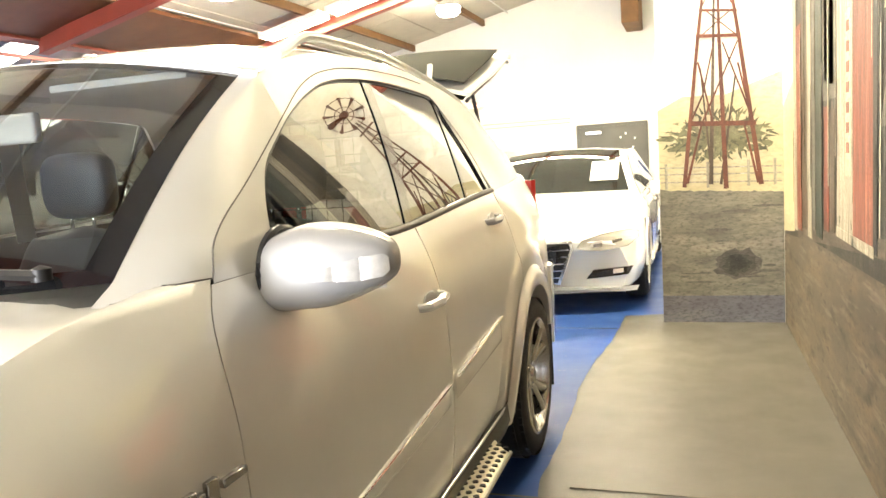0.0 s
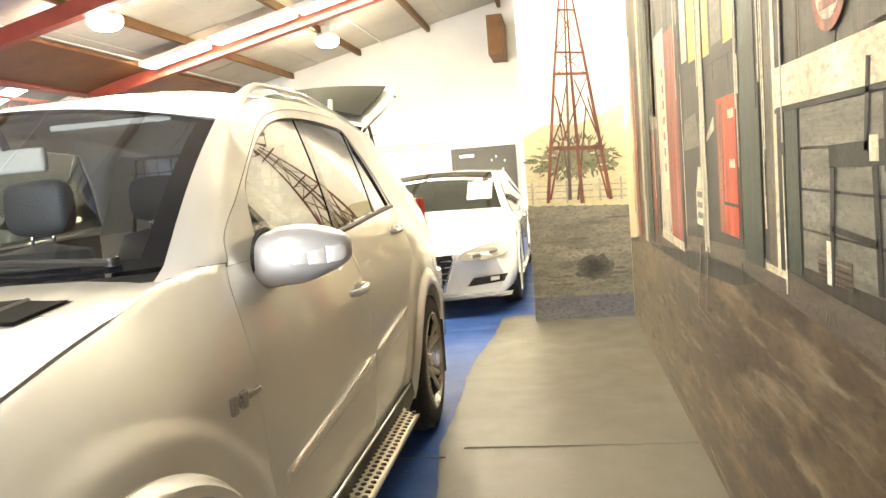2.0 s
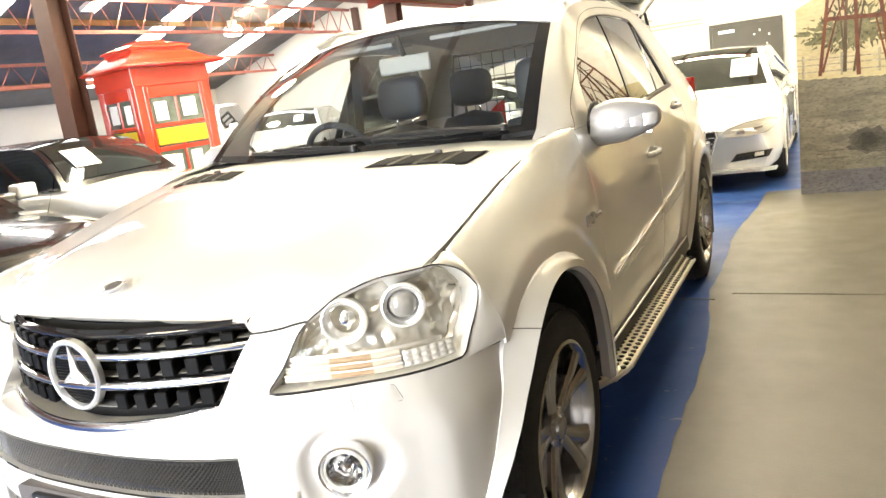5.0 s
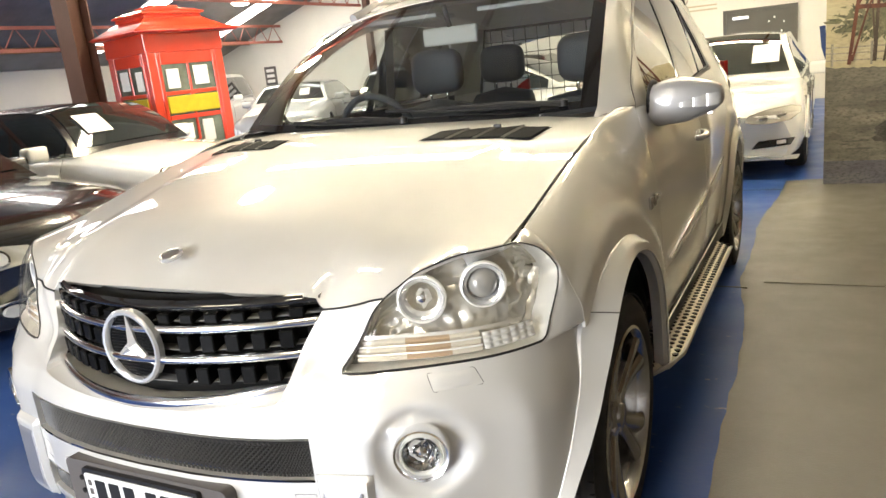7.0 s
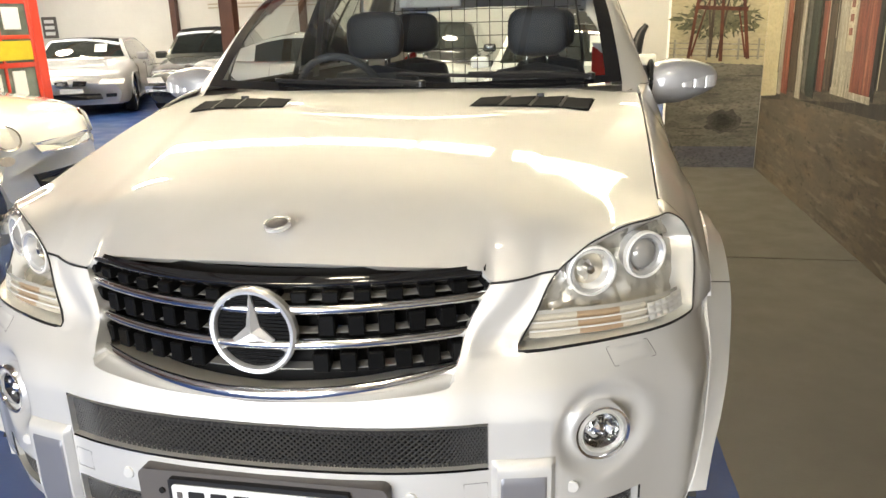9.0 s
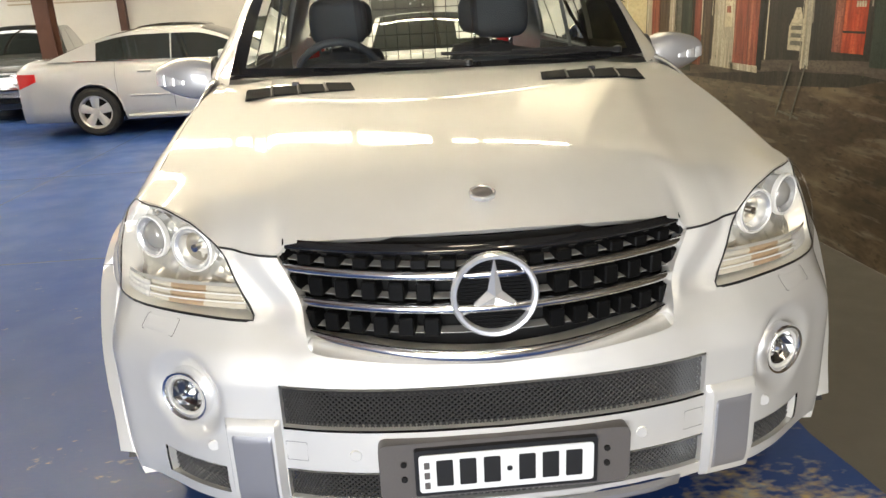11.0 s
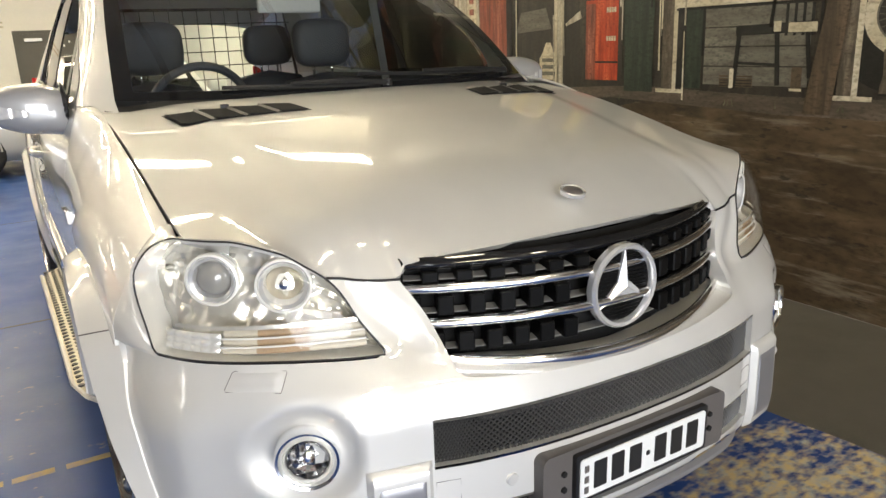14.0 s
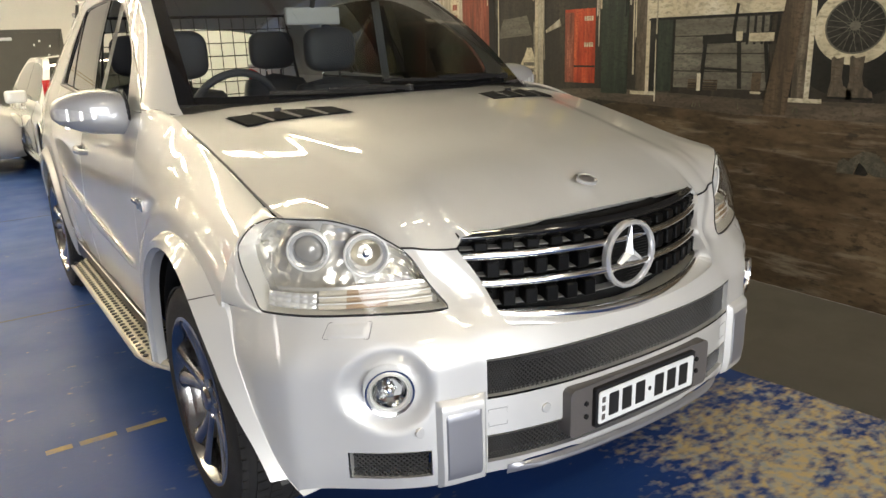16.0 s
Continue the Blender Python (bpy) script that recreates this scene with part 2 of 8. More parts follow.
def plate(outline, to3d, thick, bm=None):
    """A filled outline of (a, b) pairs, laid out by to3d(a, b, depth), with thickness."""
    bm = bm or bmesh.new()
    top = [bm.verts.new(Vector(to3d(a, b, 0.0))) for a, b in outline]
    low = [bm.verts.new(Vector(to3d(a, b, thick))) for a, b in outline]
    bm.faces.new(top)
    bm.faces.new(low[::-1])
    n = len(top)
    for i in range(n):
        bm.faces.new((top[i], low[i], low[(i + 1) % n], top[(i + 1) % n]))
    bmesh.ops.recalc_face_normals(bm, faces=bm.faces)
    return bm


def lerp(a, b, t):
    return a + (b - a) * t


def sstep(a, b, x):
    t = min(1.0, max(0.0, (x - a) / (b - a)))
    return t * t * (3 - 2 * t)


def curve(table):
    """A smooth curve through (x, y) pairs (monotone cubic)."""
    xs, ys = [p[0] for p in table], [p[1] for p in table]
    n = len(xs)
    d = [(ys[i + 1] - ys[i]) / (xs[i + 1] - xs[i]) for i in range(n - 1)]
    m = [d[0]] + [0.0 if d[i - 1] * d[i] <= 0 else 2 * d[i - 1] * d[i] / (d[i - 1] + d[i]) for i in range(1, n - 1)] + [d[-1]]

    def f(x):
        if x <= xs[0]:
            return ys[0] + m[0] * 0 if x < xs[0] - 1e-9 else ys[0]
        if x >= xs[-1]:
            return ys[-1]
        i = next(k for k in range(n - 1) if x <= xs[k + 1])
        h = xs[i + 1] - xs[i]
        t = (x - xs[i]) / h
        return ((1 + 2 * t) * (1 - t) ** 2 * ys[i] + t * (1 - t) ** 2 * h * m[i] + t * t * (3 - 2 * t) * ys[i + 1] + t * t * (t - 1) * h * m[i + 1])

    return f


def merge(bm, other):
    me = bpy.data.meshes.new("tmp")
    other.to_mesh(me)
    other.free()
    bm.from_mesh(me)
    bpy.data.meshes.remove(me)
    return bm

# ---- the building ----
WX, BY, FY, LX = 2.29, 15.5, -8.0, -14.0      # right wall, back wall, front wall, far left wall
STUB_X, STUB_Y = 1.42, 6.45                    # the pier wall that carries the windmill painting
VX = -6.0                                      # valley beam between the two roofs


def ceil_z(x):
    return 4.63 + 0.22 * x


def hall_z(x):
    return 6.85 + 0.33 * x


def floor_paint():
    """Blue floor paint, scuffed and worn through to tan concrete."""
    m = mat("blue_floor_paint", (0.055, 0.13, 0.36), rough=0.22)
    nt = m.node_tree
    b = nt.nodes["Principled BSDF"]
    geo = nt.nodes.new("ShaderNodeNewGeometry")

    def nz(scale, detail=5.0, stretch=(1, 1, 1)):
        mp = nt.nodes.new("ShaderNodeMapping")
        mp.inputs["Scale"].default_value = stretch
        n = nt.nodes.new("ShaderNodeTexNoise")
        n.inputs["Scale"].default_value, n.inputs["Detail"].default_value = scale, detail
        nt.links.new(geo.outputs["Position"], mp.inputs[0])
        nt.links.new(mp.outputs[0], n.inputs["Vector"])
        return n.outputs[0]

    def rng(s, a, b_, c=0.0, d=1.0):
        r = nt.nodes.new("ShaderNodeMapRange")
        for i, v in enumerate((a, b_, c, d)):
            r.inputs[i + 1].default_value = v
        nt.links.new(s, r.inputs[0])
        return r.outputs[0]

    def mix(f, a, b_):
        x = nt.nodes.new("ShaderNodeMix")
        x.data_type = "RGBA"
        nt.links.new(f, x.inputs[0])
        for i, v in ((6, a), (7, b_)):
            if isinstance(v, tuple):
                x.inputs[i].default_value = (*v, 1)
            else:
                nt.links.new(v, x.inputs[i])
        return x.outputs[2]

    def math_(op, a, b_):
        x = nt.nodes.new("ShaderNodeMath")
        x.operation = op
        for i, v in enumerate((a, b_)):
            if isinstance(v, (int, float)):
                x.inputs[i].default_value = v
            else:
                nt.links.new(v, x.inputs[i])
        return x.outputs[0]

    # worn patch where tyres turn, in front of the car and along its side
    sep = nt.nodes.new("ShaderNodeSeparateXYZ")
    nt.links.new(geo.outputs["Position"], sep.inputs[0])
    dx = math_("DIVIDE", math_("SUBTRACT", sep.outputs[0], 0.78), 0.62)
    dy = math_("DIVIDE", math_("ADD", sep.outputs[1], 0.05), 0.75)
    d2 = math_("ADD", math_("MULTIPLY", dx, dx), math_("MULTIPLY", dy, dy))
    patch = rng(d2, 0.15, 1.3, 0.13, -0.10)
    wear = rng(math_("ADD", math_("ADD", math_("MULTIPLY", nz(4.5, 6.0, (1.0, 1.6, 1.0)), 0.5), math_("MULTIPLY", nz(24.0, 10.0, (0.9, 1.5, 1.0)), 0.5)), patch), 0.51, 0.66)
    tone = mix(rng(nz(1.1), 0.35, 0.7), (0.019, 0.059, 0.235), (0.033, 0.070, 0.20))
    tone = mix(rng(nz(26.0, 4.0, (1, 3, 1)), 0.45, 0.75, 0, 0.14), tone, (0.064, 0.105, 0.21))
    colour = mix(wear, tone, mix(rng(nz(30.0), 0.4, 0.65), (0.56, 0.42, 0.21), (0.36, 0.37, 0.35)))
    nt.links.new(colour, b.inputs["Base Color"])
    nt.links.new(math_("ADD", rng(nz(3.0), 0.3, 0.7, 0.28, 0.44), math_("MULTIPLY", wear, 0.4)), b.inputs["Roughness"])
    b.inputs["Specular IOR Level"].default_value = 0.26
    bp = nt.nodes.new("ShaderNodeBump")
    bp.inputs["Strength"].default_value, bp.inputs["Distance"].default_value = 0.04, 0.004
    nt.links.new(math_("SUBTRACT", nz(60.0), wear), bp.inputs["Height"])
    nt.links.new(bp.outputs[0], b.inputs["Normal"])
    return m


M_BLUE = floor_paint()
M_CONC = mat("grey_concrete", (0.125, 0.115, 0.094), rough=0.40, stain=0.35, stain_scale=1.3, grain=0.2, grain_scale=18, bump=0.15, bump_scale=120, rough_var=0.15)
M_JOINT = mat("joint_dirt", (0.15, 0.14, 0.118), rough=0.9)
M_LINE = mat("worn_yellow_line", (0.36, 0.27, 0.11), rough=0.6, stain=0.6, stain_scale=18, tint=(0.10, 0.14, 0.30))


def setting(name, bm, m, label, category, smooth=False):
    return tagged(part(name, bm, m, smooth=smooth), label, category, kind="structure")


setting("floor", box(LX - 0.2, WX + 0.2, FY - 3, BY + 0.2, -0.2, 0.0), M_CONC, "bare grey concrete warehouse floor slab", "floor")


def wavy_sheet(x0, x1, y0, y1, z, wob):
    """The paint film: its long right edge runs a little unevenly."""
    bm = bmesh.new()
    n = 420
    a, b = [], []
    for i in range(n + 1):
        y = lerp(y0, y1, i / n)
        e = x1(y) + wob * (noise.noise(Vector((0.3, y * 1.3, 0))) + 0.5 * noise.noise(Vector((4.0, y * 5.0, 0))) + 0.16 * noise.noise(Vector((2.0, y * 17.0, 0))) + 0.10 * noise.noise(Vector((9.0, y * 41.0, 0))))
        a.append(bm.verts.new((x0, y, z)))
        b.append(bm.verts.new((e, y, z)))
    for i in range(n):
        bm.faces.new((a[i], b[i], b[i + 1], a[i + 1]))
    return bm


PAINT_EDGE = curve([(-8, 1.23), (-0.1, 1.215), (0.5, 1.165), (0.75, 1.137), (2.4, 1.115), (2.9, 1.08), (3.5, 1.015), (4.4, 1.005), (5.4, 1.03), (6.2, 1.10), (6.66, 1.115), (6.75, 1.6), (7.0, 2.25), (15.5, 2.25)])
setting("floor_paint", wavy_sheet(LX, PAINT_EDGE, FY, BY, 0.004, 0.022), M_BLUE, "glossy blue floor paint, scuffed and worn through in places", "floor")
for nm, x0, x1, y0, y1 in (("floor_joint", 1.14, WX, 3.42, 3.428), ("floor_joint_2", LX, 1.08, 6.2, 6.212), ("floor_joint_3", LX, 1.06, 3.30, 3.312), ("floor_joint_4", -3.6, -3.588, FY, BY), ("floor_joint_5", 1.14, WX, -1.4, -1.385)):
    setting(nm, box(x0, x1, y0, y1, 0.0005, 0.0055), M_JOINT, "dark expansion joint across the concrete floor", "joint")
_bm = bmesh.new()
for k, x in enumerate((-0.93, -1.115, -1.27)):
    _bm = box(x - (0.15, 0.13, 0.09)[k], x, 1.583 + k * 0.004, 1.618 + k * 0.004, 0.0045, 0.0058, bm=_bm)
setting("floor_marking", _bm, M_LINE, "worn yellow bay line painted on the blue floor", "floor marking")

# walls
setting("wall_east", box(WX + 0.006, WX + 0.25, FY, STUB_Y, 0, 5.6), M_WALL, "rendered warehouse side wall that carries the mural", "wall")
setting("wall_pier", box(STUB_X, WX + 0.25, STUB_Y + 0.006, STUB_Y + 0.22, 0, 5.6), M_WALL, "projecting pier wall that carries the windmill painting", "wall")
setting("wall_return", box(WX + 0.006, WX + 0.25, STUB_Y + 0.22, BY, 0, 5.6), M_WALL, "white painted side wall behind the pier", "wall")
setting("wall_north", box(LX, WX + 0.25, BY, BY + 0.2, 0, 5.4), M_WALL, "white painted back wall of the warehouse", "wall")
setting("wall_west", box(LX - 0.2, LX, FY, BY + 0.2, 0, 2.6), M_WALL, "grey-white far side wall under the iron roof", "wall")
for nm, x0, x1, z0, z1 in (("wall_south", LX - 0.2, -5.0, 0, 5.4), ("wall_south_2", 0.6, WX + 0.25, 0, 5.6), ("wall_south_3", -5.0, 0.6, 3.4, 5.6)):
    setting(nm, box(x0, x1, FY - 0.2, FY, z0, z1), M_WALL, "white front wall beside the roller door opening", "wall")
_bm = bmesh.new()
for k in range(8):
    _bm = box(-5.0, 0.6, FY - 0.16, FY - 0.12, 2.95 + k * 0.06, 3.005 + k * 0.06, bm=_bm)
setting("roller_door", _bm, M_IRON, "rolled-up steel roller door above the entrance", "roller door")
setting("yard", box(LX - 6, WX + 6, FY - 30, FY - 3, -0.22, -0.02), M_CONC, "bright concrete yard outside the roller door", "ground")

# dado line on the white wall
for z in (1.92, 2.0):
    setting("trim", box(-8.0, -0.6, BY - 0.03, BY - 0.002, z, z + 0.03), mat("cream_trim", (0.55, 0.48, 0.36), rough=0.7, stain=0.3), "thin cream cable trunking along the white wall", "trim")

# dark double door in the back wall
door = thing("door_1", pose(0.21, BY, 0), "dark grey closed steel door in the white wall", "door", kind="structure")
part("door_leaf", box(-0.42, 0.82, BY - 0.05, BY - 0.004, 0.01, 1.80, 0.004), M_DOORGREY, door, smooth=False)
for x0, x1, z0, z1 in ((-0.48, -0.42, 0, 1.86), (0.82, 0.88, 0, 1.86), (-0.42, 0.82, 1.80, 1.86)):
    part("door_frame", box(x0, x1, BY - 0.08, BY - 0.004, z0, z1), M_DOORGREY, door, smooth=False)
part("door_closer", box(-0.30, 0.0, BY - 0.10, BY - 0.05, 1.66, 1.72, 0.008), M_SATIN, door, smooth=False)
for x, z in ((0.35, 1.55), (0.45, 1.62), (0.62, 1.52), (0.58, 1.35)):
    part("notice", box(x, x + 0.03, BY - 0.054, BY - 0.05, z, z + 0.04), M_PAPER, door, smooth=False)

# near ceiling: lining, rafters, purlins
_bm = bmesh.new()
xs = [VX + (WX + 0.2 - VX) * i / 6 for i in range(7)]
for i in range(6):
    for k in range(10):
        y0, y1 = FY + k * 2.35, FY + (k + 1) * 2.35 - 0.012
        a, b = xs[i], xs[i + 1] - 0.012
        sag = 0.02 * noise.noise(Vector((a, y0, 3)))
        v = [_bm.verts.new(p) for p in ((a, y0, ceil_z(a) + sag), (b, y0, ceil_z(b)), (b, y1, ceil_z(b) + sag), (a, y1, ceil_z(a)))]
        w = [_bm.verts.new(q.co + Vector((0, 0, 0.03))) for q in v]
        _bm.faces.new(v[::-1]), _bm.faces.new(w)
        for q in range(4):
            _bm.faces.new((v[q], v[(q + 1) % 4], w[(q + 1) % 4], w[q]))
setting("ceiling", _bm, M_CEIL, "sloping off-white lined ceiling with stained panels", "ceiling")
setting("ceiling_backing", plate([(VX, ceil_z(VX) + 0.06), (WX + 0.3, ceil_z(WX + 0.3) + 0.06), (WX + 0.3, ceil_z(WX + 0.3) + 0.1), (VX, ceil_z(VX) + 0.1)], lambda a, b, d: (a, FY - 0.3 + d, b), BY - FY + 0.6), M_IRON, "iron roof sheet above the lining", "roof")


def sloped_bar(x0, x1, y, w, h, zf, drop, m, name, label, cat):
    bm = bmesh.new()
    v = []
    for x in (x0, x1):
        z = zf(x) - drop
        v.append([bm.verts.new(p) for p in ((x, y - w / 2, z - h), (x, y + w / 2, z - h), (x, y + w / 2, z), (x, y - w / 2, z))])
    bm.faces.new(v[0][::-1]), bm.faces.new(v[1])
    for k in range(4):
        bm.faces.new((v[0][k], v[0][(k + 1) % 4], v[1][(k + 1) % 4], v[1][k]))
    bmesh.ops.recalc_face_normals(bm, faces=bm.faces)
    bmesh.ops.bevel(bm, geom=list(bm.edges), offset=0.006, segments=1, affect="EDGES")
    return tagged(part(name, bm, m, smooth=False), label, cat, group="roof beams", kind="structure")


for y in (-6.0, -2.53, 0.94, 4.41, 7.88, 11.35):
    sloped_bar(VX + 0.1, WX, y, 0.11, 0.2, ceil_z, 0.13, M_REDSTEEL, "rafter", "red-painted steel rafter under the sloping ceiling", "rafter")
    part_ = sloped_bar(VX + 0.1, WX, y, 0.17, 0.012, ceil_z, 0.325, M_REDSTEEL, "rafter_flange", "bottom flange of the red steel rafter", "rafter")
for x in (-3.80, -2.27, -0.76, 0.74):
    setting("purlin", box(x - 0.035, x + 0.035, FY, BY, ceil_z(x) - 0.135, ceil_z(x) - 0.012, 0.004, 1), M_TIMBER, "dark stained timber purlin below the ceiling lining", "purlin")
for x in (-4.5, -1.55):
    setting("conduit", tube([(x - 0.2, y, ceil_z(x - 0.2) - 0.05) for y in (FY, 4, BY)], 0.012), M_LAMPCASE, "pale electrical conduit clipped along the ceiling", "conduit")

# valley beam with its columns
setting("valley_beam", box(VX - 0.06, VX + 0.06, FY, BY, 3.18, 3.62), M_REDSTEEL, "deep dark red steel valley beam", "beam")
setting("valley_flange", box(VX - 0.14, VX + 0.14, FY, BY, 3.145, 3.18), M_REDSTEEL, "bottom flange of the red steel valley beam", "beam")
setting("gutter_board", plate([(-4.78, 3.53), (-5.94, 3.205), (-5.94, 3.165), (-4.78, 3.48)], lambda a, b, d: (a, FY + d, b), BY - FY), mat("dark_red_brown_timber", (0.17, 0.068, 0.024), rough=0.55, stain=0.5, stain_scale=2.5, grain=0.4, grain_scale=30, bump=0.15, bump_scale=60), "brown boarded soffit beside the valley beam", "soffit")
for y in (4.78, -3.5, 12.4):
    c = thing("column", pose(VX, y, 0), "dark brown steel column that carries the valley beam", "column", "columns", "structure")
    for a, b, c0, c1 in ((-0.13, 0.13, -0.13, -0.115), (-0.13, 0.13, 0.115, 0.13), (-0.012, 0.012, -0.115, 0.115)):
        part("column_plate", box(VX + a, VX + b, y + c0, y + c1, 0.012, 3.144), M_BROWNSTEEL, c, smooth=False)
    part("base_plate", box(VX - 0.18, VX + 0.18, y - 0.18, y + 0.18, 0.0045, 0.012), M_BROWNSTEEL, c, smooth=False)
for x in (-8.9, -5.75):
    setting("wall_post", box(x, x + 0.14, BY - 0.16, BY - 0.003, 0, min(5.0, hall_z(x)) - 0.3), M_BROWNSTEEL, "brown steel post against the white wall", "post")

# left hall: corrugated roof, skylights, trusses
_bm = bmesh.new()
n = 620
for i in range(n):
    y0, y1 = FY + (BY - FY) * i / n, FY + (BY - FY) * (i + 1) / n
    h0, h1 = (0.018 if i % 2 else -0.018), (-0.018 if i % 2 else 0.018)
    xa, xb = LX - 0.2, VX - 0.02
    _bm.faces.new([_bm.verts.new(p) for p in ((xa, y0, hall_z(xa) + h0), (xb, y0, hall_z(xb) + h0), (xb, y1, hall_z(xb) + h1), (xa, y1, hall_z(xa) + h1))])
setting("hall_roof", _bm, M_IRON, "weathered corrugated iron roof seen from below", "roof")
for y in (1.5, 6.4, 10.4, 13.6):
    setting("skylight", plate([(LX + 0.8, hall_z(LX + 0.8) - 0.03), (VX - 0.6, hall_z(VX - 0.6) - 0.03), (VX - 0.6, hall_z(VX - 0.6) - 0.02), (LX + 0.8, hall_z(LX + 0.8) - 0.02)], lambda a, b, d, y=y: (a, y + d, b), 0.55), M_SKYLIGHT, "bright translucent roof sheet in the iron roof", "skylight")
for x in (-7.6, -10.2, -12.8):
    setting("hall_purlin", box(x - 0.03, x + 0.03, FY, BY, hall_z(x) - 0.14, hall_z(x) - 0.03), M_TIMBER, "dark timber purlin under the iron roof", "purlin")


def truss(x, z0, z1, y0, y1):
    t = thing("truss", pose(x, (y0 + y1) / 2, z0), "faded red lattice steel truss under the iron roof", "truss", "trusses", "structure")
    for z in (z0, z1):
        part("chord", box(x - 0.035, x + 0.035, y0, y1, z - 0.03, z + 0.03), M_PINKSTEEL, t, smooth=False)
    k = int((y1 - y0) / 0.55)
    for i in range(k):
        a, b = y0 + (y1 - y0) * i / k, y0 + (y1 - y0) * (i + 0.5) / k
        c = y0 + (y1 - y0) * (i + 1) / k
        part("lattice_bar", tube([(x, a, z0), (x, b, z1), (x, c, z0)], 0.013, 6), M_PINKSTEEL, t)


truss(-9.0, 3.05, 3.58, FY + 0.1, BY - 0.1)
truss(-11.6, 2.45, 2.85, FY + 0.1, BY - 0.1)
setting("gutter_wall", box(VX - 0.16, VX - 0.14, FY, BY, 3.62, 4.9), M_IRON, "iron sheet above the valley beam", "roof")


# lamps
def strip_lamp(x0, x1, y, zf, name="strip_lamp", w=0.30):
    """A fluorescent batten lying along the slope of a roof."""
    xm = (x0 + x1) / 2
    t = thing(name, pose(xm, y, zf(xm) - 0.2), "lit fluorescent strip lamp under the ceiling", "strip lamp", "strip lamps")
    s = lambda a, b, d: (a, y - w / 2 + d, b)
    part("tray", plate([(x0, zf(x0) - 0.13), (x1, zf(x1) - 0.13), (x1, zf(x1) - 0.17), (x0, zf(x0) - 0.17)], s, w), M_LAMPCASE, t, smooth=False)
    part("diffuser", plate([(x0 + 0.02, zf(x0 + 0.02) - 0.171), (x1 - 0.02, zf(x1 - 0.02) - 0.171), (x1 - 0.02, zf(x1 - 0.02) - 0.20), (x0 + 0.02, zf(x0 + 0.02) - 0.20)], lambda a, b, d: (a, y - w / 2 + 0.02 + d, b), w - 0.04), M_TUBE, t, "glowing diffuser", smooth=False)
    # assumed skirts, added to keep the diffuser's side light off the rafters
    for d in (0.0, w - 0.006):
        part("skirt", plate([(x0, zf(x0) - 0.17), (x1, zf(x1) - 0.17), (x1, zf(x1) - 0.212), (x0, zf(x0) - 0.212)], lambda a, b, e, d=d: (a, y - w / 2 + d + e, b), 0.006), M_LAMPCASE, t, smooth=False)
    return t


for a, b in ((-4.60, -3.56), (-3.44, -2.10), (-2.02, -0.66), (-0.58, 0.70), (0.82, 1.9)):
    strip_lamp(a, b, 10.95, ceil_z, w=0.40)
for a, b in ((-4.60, -3.64), (-3.56, -2.34), (-2.27, -0.90), (-0.83, 0.12), (0.38, 0.74), (0.82, 2.05)):
    strip_lamp(a, b, 5.40, ceil_z)
# unseen lamp behind the viewer, added as extra light from the front
for a, b in ((-1.6, -0.3),):
    strip_lamp(a, b, -3.6, ceil_z)
# short unseen lamp, added overhead to brighten the front of the bonnet
strip_lamp(-0.30, 0.30, -0.15, ceil_z, w=0.16)
for y in (3.5, 8.2, 12.0):
    strip_lamp(-9.6, -8.4, y, hall_z)


def high_bay(x, y, zf):
    z = zf(x)
    t = thing("high_bay_lamp", pose(x, y, z - 0.3), "lit warehouse lamp hanging below the ceiling", "ceiling lamp", "hanging lamps")
    part("hanger", tube([(x, y, z - 0.02), (x, y, z - 0.10)], 0.008), M_LAMPCASE, t)
    part("gear_box", box(x - 0.08, x + 0.08, y - 0.08, y + 0.08, z - 0.19, z - 0.09, 0.02), M_LAMPCASE, t)
    part("reflector", lathe([(0.08, z - 0.19), (0.17, z - 0.22), (0.20, z - 0.29), (0.188, z - 0.29), (0.16, z - 0.23), (0.07, z - 0.20)], 28, "z", (x, y, 0)), M_LAMPCASE, t)
    part("lens", lathe([(0.186, z - 0.288), (0.20, z - 0.31), (0.19, z - 0.38), (0.14, z - 0.425), (0.01, z - 0.435)], 28, "z", (x, y, 0)), M_HIGHBAY, t, "glowing lens")


for x, y in ((-3.52, 8.25), (-2.10, 12.62), (-3.6, 3.9), (0.9, -2.6)):
    high_bay(x, y, ceil_z)
high_bay(-8.2, 8.5, hall_z)
high_bay(-10.0, 12.2, hall_z)

# brown timber bracket high on the back wall
setting("bracket", box(0.55, 0.85, BY - 1.2, BY - 0.01, 3.55, 4.3, 0.01), M_TIMBER, "brown timber box bracket high on the white wall", "bracket")

